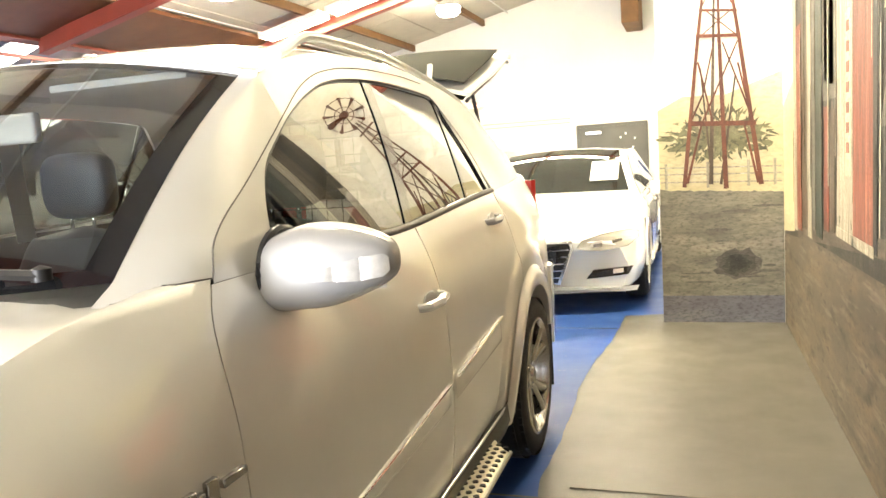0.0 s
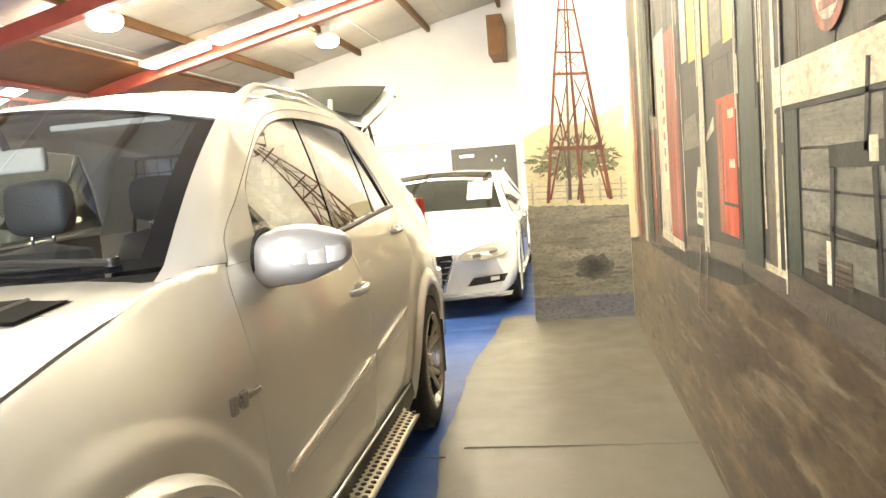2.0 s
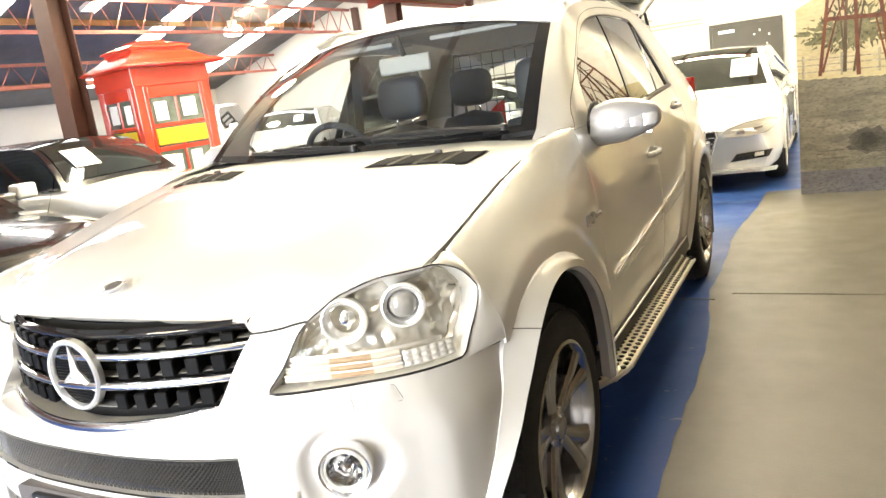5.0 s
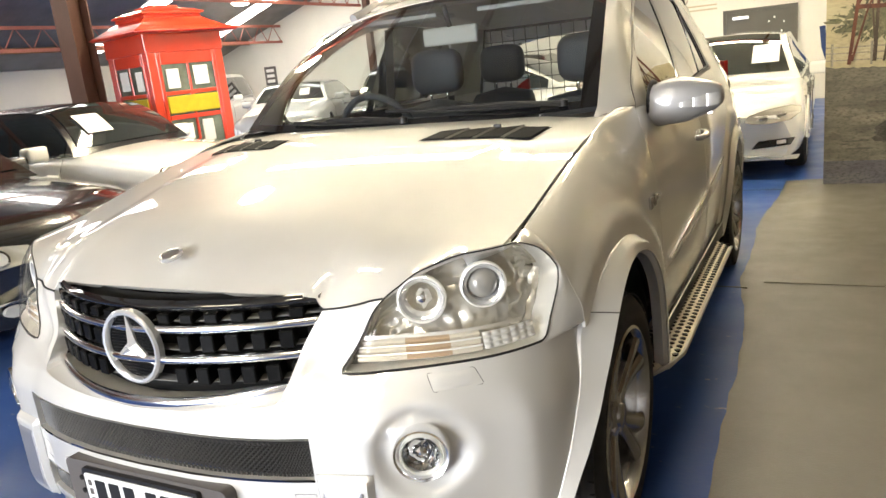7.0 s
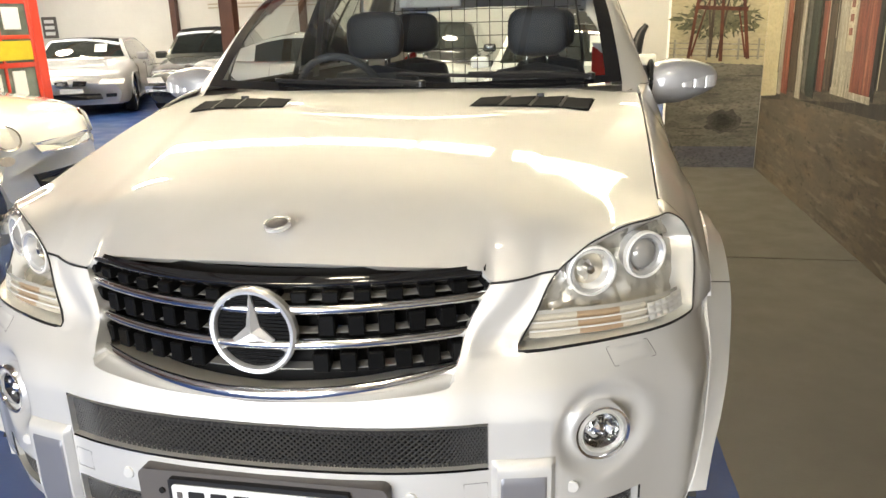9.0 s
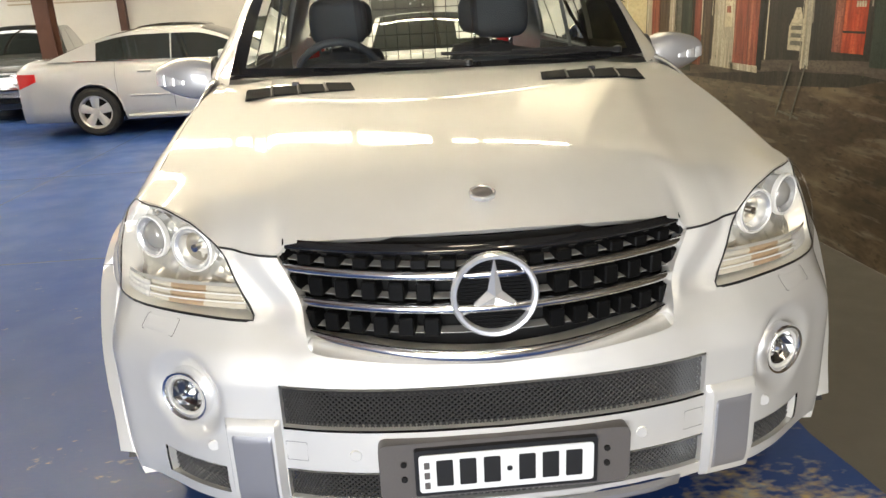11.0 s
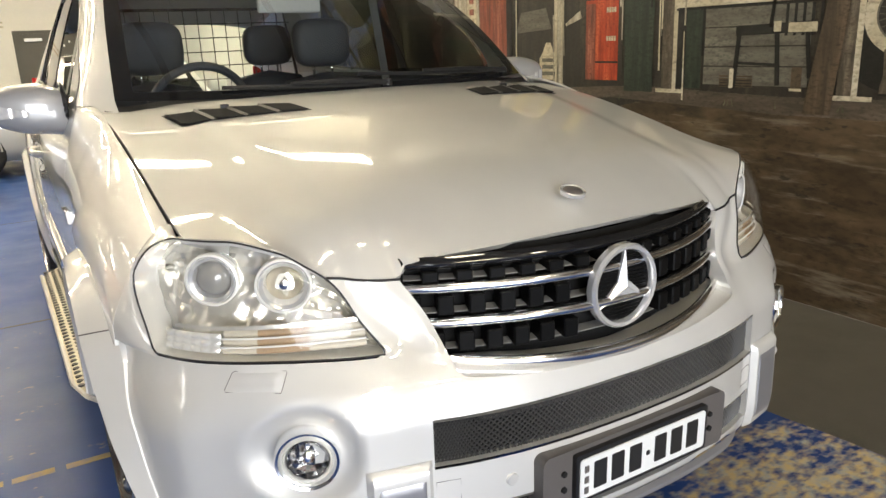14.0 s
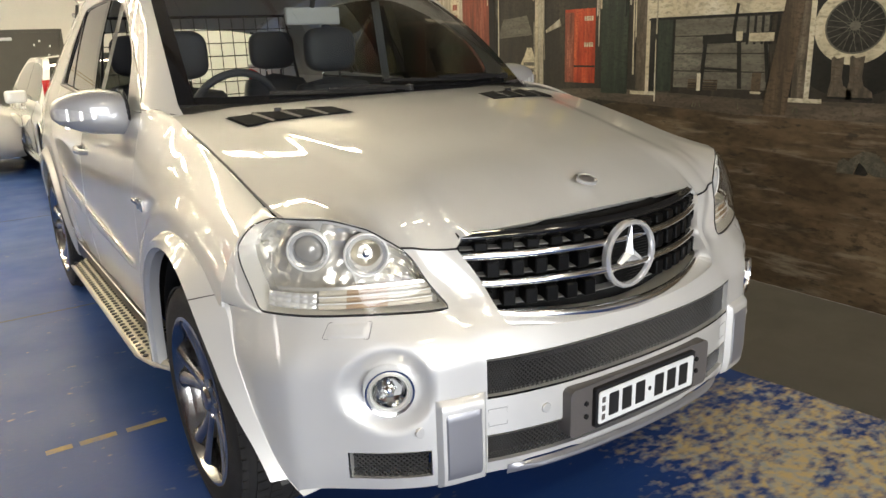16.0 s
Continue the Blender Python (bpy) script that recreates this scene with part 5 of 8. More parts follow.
def bumper_skin():
    bm = bmesh.new()
    xs_ = [0.475, MESH_IN, LOW_A, LOW_B, 0.371, 0.401, 0.414]
    ss = sorted({round(i / 110, 5) for i in range(111) if not 0.374 < i / 110 < 0.451} | {0.375, 0.40, 0.425, 0.45} | {round(S_OF_X(x), 5) for x in xs_})
    ss = sorted({-q for q in ss} | set(ss))
    zs = [0.0, 0.385, 0.4, 0.42, 0.44, 0.457, 0.475, 0.50, 0.53, 0.55, 0.568, 0.59, 0.615, 0.64, 0.663, 0.68, 0.70]
    zs = [0.0] + [lerp(a, b, k / 3) for a, b in zip(zs[1:], zs[2:]) for k in range(3)] + [zs[-1]]
    V = [[bm.verts.new(bumper_pt(q, z if z else bumper_low(q))) for z in zs] for q in ss]
    for i in range(len(ss) - 1):
        xm = PX(abs(ss[i] + ss[i + 1]) / 2)
        for j in range(len(zs) - 1):
            zm = ((zs[j] or 0.36) + zs[j + 1]) / 2
            if any(a < xm < b and c - 0.004 < zm < d + 0.004 for a, b, c, d in OPENINGS):
                continue
            bm.faces.new((V[i][j], V[i + 1][j], V[i + 1][j + 1], V[i][j + 1]))
    # upper skin: up to the grille, the lamps and the wing
    def hi(q):
        a = abs(q)
        if a < 0.4125:
            return GR_TOP(PX(a))
        return (HL_LO(a) - 0.004 if a <= 0.84 else 0.790 - 0.006 * sstep(0.9, 1.0, a))
    U = [[V[i][-1]] + [bm.verts.new(bumper_pt(q, lerp(0.70, hi(q), k / 9))) for k in range(1, 10)] for i, q in enumerate(ss)]
    for i in range(len(ss) - 1):
        for k in range(9):
            bm.faces.new((U[i][k], U[i + 1][k], U[i + 1][k + 1], U[i][k + 1]))
    # return along the bottom edge and the openings
    for a, b, c, d in OPENINGS:
        for sg in ((1, -1) if a else (1,)):
            lo, hi_ = (S_OF_X(a), S_OF_X(b)) if a else (-S_OF_X(b), S_OF_X(b))
            ring = [(lerp(lo, hi_, k / 24), c) for k in range(25)] + [(hi_, lerp(c, d, k / 4)) for k in range(1, 5)] + [(lerp(hi_, lo, k / 24), d) for k in range(1, 25)] + [(lo, lerp(d, c, k / 4)) for k in range(1, 4)]
            F = [bm.verts.new(front_pt(sg * q, z)) for q, z in ring]
            B = [bm.verts.new(front_pt(sg * q, z, -0.028)) for q, z in ring]
            for k in range(len(ring)):
                n_ = (k + 1) % len(ring)
                bm.faces.new((F[k], F[n_], B[n_], B[k]))
    E_ = [bm.verts.new(bumper_pt(q, bumper_low(q) + 0.004, -0.10)) for q in ss]
    for i in range(len(ss) - 1):
        bm.faces.new((V[i][0], E_[i], E_[i + 1], V[i + 1][0]))
    bmesh.ops.recalc_face_normals(bm, faces=bm.faces)
    return bm


BUMPER = part("front_bumper", bumper_skin(), M_SILVER, SUV)


def grille_side():
    f = beside_grille
    bm = grid(f, 18, 40)

    def inward(u, v):
        p = f(0, v)
        return (p[0] - 0.006 * u, p[1] + 0.05 * u, p[2])
    return merge(bm, grid(inward, 3, 40, flip=True))


SURROUND = both("grille_surround", grille_side, M_SILVER)
both("shut_line", lambda: tube([Vector(beside_grille(k / 10, 1.0)) + Vector((0, -0.001, 0.002)) for k in range(11)], 0.0028, 5), M_BLACK, SURROUND)
# shelf from the bumper's upper edge back to the grille
part("grille_shelf_panel", grid(lambda u, v: Vector(front_pt(lerp(-1, 1, u) * S_OF_X(0.414), GR_TOP(0.414 * abs(lerp(-1, 1, u))))) + Vector((0, 0.11 * v, 0.012 * v)), 40, 4, flip=True), M_SILVER, SUV)


# corner skin between the lamp's outer end and the wing


def lamp_corner():
    def wing_edge(z, y=0.557):
        zt = fender_top(y) - 0.004
        return Vector((wing_x(y, z, zt), y, z))

    def lamp_edge(t):
        if t < 0.5:
            q = lerp(0.70, 0.955, (t / 0.5) ** 0.8)
            return Vector(front_pt(q, HL_HI(q) + 0.001))
        q = lerp(0.955, 0.80, (t - 0.5) / 0.5)
        return Vector(front_pt(q, HL_LO(q) - 0.001 if q > 0.83 else 0.789))

    def outer(t):
        if t < 0.30:
            y = lerp(0.40, 0.557, t / 0.30)
            x = lerp(0.74, 0.816, min(1, t / 0.16))
            return Vector((x, max(y, FRONT_Y(x)), hood_pt(x, 0.0)[2] - 0.006 if y < FRONT_Y(x) else lerp(hood_pt(x, 0.0)[2] - 0.006, fender_top(0.557) - 0.006, sstep(0.12, 0.30, t))))
        if t < 0.9:
            return wing_edge(lerp(fender_top(0.557) - 0.006, 0.80, (t - 0.30) / 0.60))
        return wing_edge(0.80).lerp(Vector(front_pt(0.97, 0.787)), (t - 0.9) / 0.1)
    return grid(lambda u, v: lamp_edge(1 - v).lerp(outer(1 - v), u) + Vector((0.003, -0.002, 0.001)) * math.sin(math.pi * u), 8, 60)


both("lamp_corner_panel", lamp_corner, M_SILVER)


# flared lip round each arch
def on_base(y, z):
    return lerp(X_OF_Y(y) + corner(y, z) - 0.9 * Q_END(z), side_x(min(4.55, max(0.58, y)), max(0.26, z)), sstep(0.44, 0.72, y))


def arch_at(hub, r, a):
    return hub + r * math.cos(radians(a)), HUB_Z + r * math.sin(radians(a))


def flare_pt(a, v):
    """Front flare: a crisp flat band ahead of the wheel, swelling softer behind it."""
    ye, ze = arch_at(HUB_F, EDGE_R(a), a)
    yc, zc = arch_at(HUB_F, FOLD_R(a), a)
    base, reach = on_base(yc, zc) + 0.003, FLARE_X(ye)
    x = lerp(base, reach, lerp(sstep(1.03, 0.48, v), 1 - v, sstep(70, 112, a)))
    return (x, lerp(ye, yc, v), lerp(ze, zc, v))


def front_flare():
    vs = (0.0, 0.05, 0.2, 0.35, 0.5, 0.65, 0.8, 0.95, 1.0)
    at = lambda u: lerp(-6, 179.6, u)
    bm = grid(lambda u, v: flare_pt(at(u), vs[round(v * 8)]), 80, 8)
    # turned-in edge round the opening
    back = lambda u, v: Vector(flare_pt(at(u), 0)) + Vector((-0.045 * v - 0.004 * (v > 0), 0.010 * sstep(0, 0.3, v) * math.cos(radians(at(u))) * -1, -0.010 * sstep(0, 0.3, v) * math.sin(radians(at(u)))))
    merge(bm, grid(lambda u, v: back(u, (0.0, 0.03, 0.3, 1.0)[round(v * 3)]), 80, 3))
    # skirt down to the panel
    return merge(bm, grid(lambda u, v: Vector(flare_pt(at(u), 1.0)) + Vector((-0.012 * v, 0, 0)), 80, 1))


def lip(hub, a0, a1, r0=0.418, w=0.095):
    def f(u, v):
        a = lerp(a0, a1, u)
        y, z = arch_at(hub, r0 + w * v, a)
        base = on_base(y, z)
        return (base + 0.004 + 0.026 * (1 - 0.35 * (1 - v) ** 7) * sstep(1.03, 0.48, v), y, z)
    bm = grid(f, 72, 14)
    # returns into the arch
    return merge(bm, grid(lambda u, v: Vector(f(u, 0)) - Vector((0.10 * v, 0, 0)), 60, 3))


LIP_F = both("front_arch_flare", front_flare, M_SILVER)
both("flare_seam", lambda: tube([Vector(flare_pt(123 + 4 * v, v)) + Vector((0.0006, -0.0006, 0)) for v in (0.0, 0.15, 0.3, 0.5, 0.7, 0.85, 1.0)], 0.0016, 5), M_GREYPLASTIC, LIP_F)
both("rear_arch_flare", lambda: lip(HUB_R, 0, 188), M_SILVER)


# inner arch liner, black
def liner(hub, grow, a1):
    def f(u, v):
        a = lerp(-35, a1, u)
        y, z = arch_at(hub, (EDGE_R(a) + 0.004 if grow else 0.435), a)
        return (0.925 - 0.34 * v, y, z)
    return grid(f, 40, 2)


both("wheel_arch_liner", lambda: liner(HUB_F, True, 181), M_BLACK)
both("wheel_arch_liner", lambda: liner(HUB_R, False, 215), M_BLACK)


# doors
def door_panel(y0, y1, low):
    def f(u, v):
        y = lerp(y0, y1, u)
        zb = low(y)
        z = lerp(zb, BELT(y), v)
        if y0 < 1.5:
            y = lerp(DOOR_F(z), y1, u)
        return (side_x(y, z), y, z)
    return grid(f, 40, 24, thick=0.02)


FDOOR = both("front_door", lambda: door_panel(1.4615, 2.545, lambda y: 0.405), M_SILVER)
RDOOR = both("rear_door", lambda: door_panel(2.552, 3.60, lambda y: max(0.405, arch_low(y, HUB_R) if y > HUB_R - ARCH_R else 0)), M_SILVER)


def quarter():
    def f(u, v):
        y = lerp(3.607, 4.70, u)
        zb = max(arch_low(y, HUB_R), 0.36)
        z = lerp(zb, BELT(y), v)
        return (side_x(y, z), y, z)
    return grid(f, 40, 20, thick=0.015)


both("rear_quarter_panel", quarter, M_SILVER)
both("sill", lambda: grid(lambda u, v: (lerp(0.90, 0.945, sstep(0, 0.5, v)) - 0.01, lerp(1.30, 3.40, u), lerp(0.24, 0.415, v)), 12, 4, thick=0.02), M_BLACK)


# cabin upper: cant rail, pillars
def cabin_x(y, z):
    zb, zr = BELT(y), ROOF_Z(y)
    xb = side_x(max(1.5, y), BELT(max(1.5, y)))
    if zr <= zb + 1e-3:
        return ROOF_X(y)
    t = (z - zb) / (zr - zb)
    return lerp(xb, ROOF_X(y), t) + 0.012 * math.sin(math.pi * max(0, min(1, t)))


def cant():
    ys = [2.03 + (3.625 - 2.03) * i / 84 for i in range(85)] + [3.63 + (4.36 - 3.63) * i / 18 for i in range(19)]

    def f(u, v):
        y = ys[round(u * (len(ys) - 1))]
        zb = GLASS_T(y) + 0.004 if 1.79 < y < 3.626 else BELT(y) + 0.001
        z = lerp(min(zb, ROOF_Z(y) - 0.004), ROOF_Z(y), v)
        return (cabin_x(y, z), y, z)
    return grid(f, len(ys) - 1, 8, thick=0.02)


both("roof_side_frame", cant, M_SILVER)

WS_B = lambda t: (0.765 * t, 1.29 + 0.155 * t * t, 1.212 + 0.018 * t * t)
WS_T = lambda t: (0.668 * t, 1.945 + 0.072 * t * t, 1.690 - 0.073 * t * t)


def ws_pt(u, v, out=0.0):
    t = lerp(-1, 1, u)
    a, b = Vector(WS_B(t)), Vector(WS_T(t))
    p = a.lerp(b, v)
    n = Vector((0.25 * t, -0.55, 0.83)).normalized()
    return p + n * (0.028 * math.sin(math.pi * v) + out)


part("windscreen", grid(lambda u, v: ws_pt(lerp(0.035, 0.965, u), lerp(0.05, 0.965, v)), 28, 14), M_GLASS, SUV, shadow=False)


def ws_border():
    bm = bmesh.new()
    for u0, u1, v0, v1 in ((0.0, 0.035, 0.0, 1.0), (0.965, 1.0, 0.0, 1.0), (0.035, 0.965, 0.0, 0.05), (0.035, 0.965, 0.965, 1.0)):
        grid(lambda u, v: ws_pt(lerp(u0, u1, u), lerp(v0, v1, v), 0.001), 20 if u1 - u0 > 0.5 else 2, 14 if v1 - v0 > 0.5 else 2, bm=bm)
    return bm


part("windscreen_border", ws_border(), M_GLOSSBLACK, SUV, "black ceramic border")


def a_pillar():
    """From the side window's edge round over to the windscreen, as one rounded skin."""
    def f(u, v):
        t = max(0.0, (u - 0.03) / 0.97)
        yo, ym = lerp(1.573, 2.03, t), lerp(1.50, 2.03, t)
        zo = SEAM_T(yo)
        a, b, c = Vector((cabin_x(yo, zo), yo, zo)), Vector((ROOF_X(ym), ym, ROOF_Z(ym))), Vector(ws_pt(1.0, min(1.0, t * 1.01)))
        k = 0.62 * sstep(1.0, 0.72, t)
        p, q = b.lerp(a, k), b.lerp(c, k)
        if v < 0.35:
            r = a.lerp(p, v / 0.35)
        elif v > 0.75:
            r = q.lerp(c, (v - 0.75) / 0.25)
        else:
            w = (v - 0.35) / 0.40
            r = p * (1 - w) ** 2 + b * (2 * w * (1 - w)) + q * w ** 2
        return r + Vector((0, -0.050, -0.030)) * max(0.0, 1 - u / 0.03)
    return grid(f, 66, 20)


def window_frame():
    """Upper front corner of the door, between the window and the pillar."""
    def f(u, v):
        y = lerp(1.573, 2.031, u)
        lo = GLASS_T(y) + 0.004 if y > 1.79 else BELT(y) + 0.001
        z = lerp(min(lo, SEAM_T(y) - 0.001), SEAM_T(y), v)
        return (cabin_x(y, z), y, z)
    return grid(f, 66, 8)


PILLARS = both("windscreen_pillar", a_pillar, M_SILVER)
both("window_frame", window_frame, M_SILVER, FDOOR)
both("pillar_seam", lambda: tube([(0.863, 1.571, 1.2150), (0.852, 1.535, 1.2160), (0.843, 1.50, 1.2165), (0.828, 1.485, 1.2180)], 0.0018, 5), M_GREYPLASTIC, PILLARS)


def roof():
    def f(u, v):
        t = lerp(-1, 1, u)
        y0 = 1.945 + 0.075 * t * t
        y = lerp(y0 + 0.004, 4.36, v)
        x = ROOF_X(max(2.03, y)) * t
        ze = ROOF_Z(max(2.03, y))
        z = ze + 0.058 * (1 - abs(t) ** 2.6) * lerp(1.25, 0.9, v)
        if v < 0.12:
            z = lerp(WS_T(t)[2] + 0.004, z, sstep(-0.02, 0.12, v))
        return (x, y, z)
    return grid(f, 28, 36, thick=0.012)


part("roof_panel", roof(), M_SILVER, SUV)


# meshes behind the bumper openings
def mesh_insert(lo, hi, c, d, pitch=0.0125):
    """A dark diamond wire mesh that follows the nose."""
    bm = bmesh.new()
    length = abs(PX(abs(hi)) * (1 if hi > 0 else -1) - PX(abs(lo)) * (1 if lo > 0 else -1)) * 1.06
    n = max(6, int(length / pitch))
    h = d - c
    run = h / (length or 1)
    for k in range(-int(h / pitch) - 1, n + 1):
        for sg in (1, -1):
            pts = []
            for j in range(6):
                t = j / 5
                u = (k * pitch + (t if sg > 0 else 1 - t) * h) / length
                pts.append((u, c + h * t))
            pts = [(min(1, max(0, u)), z) for u, z in pts if -0.02 <= u <= 1.02]
            if len(pts) > 1:
                tube([front_pt(lerp(lo, hi, u), z, -0.016) for u, z in pts], 0.0021, 4, bm=bm, caps=False)
    return bm


def mesh_back(lo, hi, c, d):
    return grid(lambda u, v: front_pt(lerp(lo, hi, u), lerp(c, d, v), -0.05), 24, 3, flip=True)


M_MESH = mat("intake_mesh_grey", (0.045, 0.044, 0.043), rough=0.4, stain=0.2)


def mesh_panel(lo, hi, c, d):
    m = part("intake_mesh", mesh_insert(lo, hi, c, d), M_MESH, BUMPER, "dark grey diamond mesh")
    # near-black sheet painted in for the shade behind the mesh
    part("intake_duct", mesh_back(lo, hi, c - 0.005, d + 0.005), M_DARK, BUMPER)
    return m


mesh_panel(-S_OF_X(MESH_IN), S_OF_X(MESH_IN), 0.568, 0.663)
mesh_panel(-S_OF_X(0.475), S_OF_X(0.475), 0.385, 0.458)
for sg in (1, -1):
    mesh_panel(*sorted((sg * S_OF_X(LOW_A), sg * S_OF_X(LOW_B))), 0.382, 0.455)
part("intake_bar", tube([front_pt(lerp(-0.25, 0.25, k / 20), 0.640, -0.03) for k in range(21)], 0.006), M_GREYPLASTIC, BUMPER)

# overriders with satin inserts
for sg in (1, -1):
    q = lambda x: sg * S_OF_X(x)
    def over(u, v, sg=sg):
        s_, z = lerp(S_OF_X(0.478), S_OF_X(0.606), u), lerp(0.345, 0.585, v)
        edge = min(sstep(0, 0.10, u), sstep(1, 0.90, u), sstep(1, 0.94, v), sstep(-0.02, 0.05, v))
        return front_pt(sg * s_, z, 0.016 * edge + 0.001)
    part("overrider", grid(over, 20, 24, flip=sg < 0), M_SILVER, BUMPER)
    def ins(u, v, sg=sg):
        edge = min(sstep(0, 0.06, u), sstep(1, 0.94, u), sstep(1, 0.96, v), sstep(0, 0.04, v))
        return front_pt(sg * lerp(S_OF_X(0.494), S_OF_X(0.588), u), lerp(0.368, 0.555, v), 0.0155 + 0.0045 * edge)
    part("overrider_insert", grid(ins, 16, 16, flip=sg < 0), M_BRIGHT, BUMPER, "satin grey insert")
    # washer flap, parking sensors, towing cover
    def outline(pts, out, r):
        return tube([bumper_pt(sg * a, z, out) for a, z in pts], r, 5, closed=True)
    part("washer_flap", grid(lambda u, v: bumper_pt(sg * lerp(0.585, 0.675, u), lerp(0.748, 0.779, v), 0.0022 * min(1, 8 * min(u, 1 - u, v, 1 - v))), 10, 6, flip=sg < 0), M_SILVER, BUMPER)
    part("flap_gap", outline([(0.588, 0.7455), (0.678, 0.746), (0.681, 0.749), (0.674, 0.779), (0.670, 0.782), (0.582, 0.781), (0.580, 0.778), (0.586, 0.747)], -0.0004, 0.0009), M_GREYPLASTIC, BUMPER)
    for a, z in ((0.49, 0.508), (0.213, 0.507)):
        part("parking_sensor", lathe([(0.0135, 0.003), (0.0135, -0.002), (0.012, -0.0035), (0.001, -0.0035)], 16, "y", front_pt(sg * a, z, 0.001)), M_SILVER, BUMPER)
    part("tow_cover_gap", outline([(0.30, 0.487), (0.36, 0.487), (0.36, 0.533), (0.30, 0.533)], -0.0004, 0.0009), M_GREYPLASTIC, BUMPER)

# fog lamps
M_FOGBOWL = mat("smoky_fog_bowl", (0.50, 0.50, 0.50), rough=0.12, metal=1.0, stain=0.5, stain_scale=60)
for sg in (1, -1):
    c = Vector(front_pt(sg * S_OF_X(0.702), 0.617, 0.0)) + Vector((0, 0.006, 0))
    m = Matrix.Translation(c) @ Matrix.Rotation(sg * 0.42, 4, "Z") @ Matrix.Translation((0, -0.034, 0))

    def turned(profile, n=32, caps=True):
        bm = lathe(profile, n, "y", caps=caps)
        bmesh.ops.transform(bm, matrix=m, verts=bm.verts)
        return bm
    fog = part("fog_lamp", turned([(0.064, 0.06), (0.062, 0.004), (0.060, -0.002), (0.055, 0.000), (0.051, 0.008), (0.050, 0.03)], caps=False), M_CHROME, SUV, "round chrome-ringed fog lamp")
    part("fog_shield", turned([(0.051, 0.010), (0.048, 0.004), (0.045, 0.010), (0.043, 0.004), (0.041, 0.012)], caps=False), M_REFLECTOR, fog)
    bm = turned([(0.041, 0.010), (0.034, 0.022), (0.024, 0.028), (0.012, 0.024), (0.001, 0.030)], 11, caps=False)
    for q in bm.verts:
        q.co += Vector((random.uniform(-1, 1), random.uniform(-1, 1), random.uniform(-1, 1))) * 0.003
    part("fog_reflector", bm, M_FOGBOWL, fog, smooth=False)
    part("fog_bulb", turned([(0.015, 0.030), (0.014, 0.016), (0.006, 0.010), (0.001, 0.009)], 7), M_CHROME, fog, smooth=False)
    part("fog_lens", turned([(0.042, 0.006), (0.034, -0.003), (0.018, -0.008), (0.001, -0.010)], caps=False), M_LENS, fog, shadow=False)


# headlamps
M_LENSGREY = mat("lens_grey_glass", (0.30, 0.29, 0.27), rough=0.06, coat=1.0, stain=0.1)
M_BOWL = mat("tan_reflector_bowl", (0.50, 0.46, 0.38), rough=0.25, metal=0.7, stain=0.1)
M_LAMPRING = mat("white_lamp_ring", (0.92, 0.91, 0.88), rough=0.25, metal=0.2)
M_TURN = mat("smoky_amber_lens", (0.42, 0.30, 0.19), rough=0.18, coat=0.6, stain=0.2, stain_scale=40)
M_RIBBED = mat("ribbed_clear_lens", (0.60, 0.55, 0.45), rough=0.2, coat=0.6, stain=0.2, stain_scale=60)


def hl(u, v, out=0.0, shrink=0.0):
    s_ = lerp(0.412 + shrink * 0.05, 0.953 - shrink * 0.05, u)
    lo, hi = HL_LO(s_), HL_HI(s_)
    c = (lo + hi) / 2
    return s_, lerp(lerp(lo, c, shrink), lerp(hi, c, shrink), v)


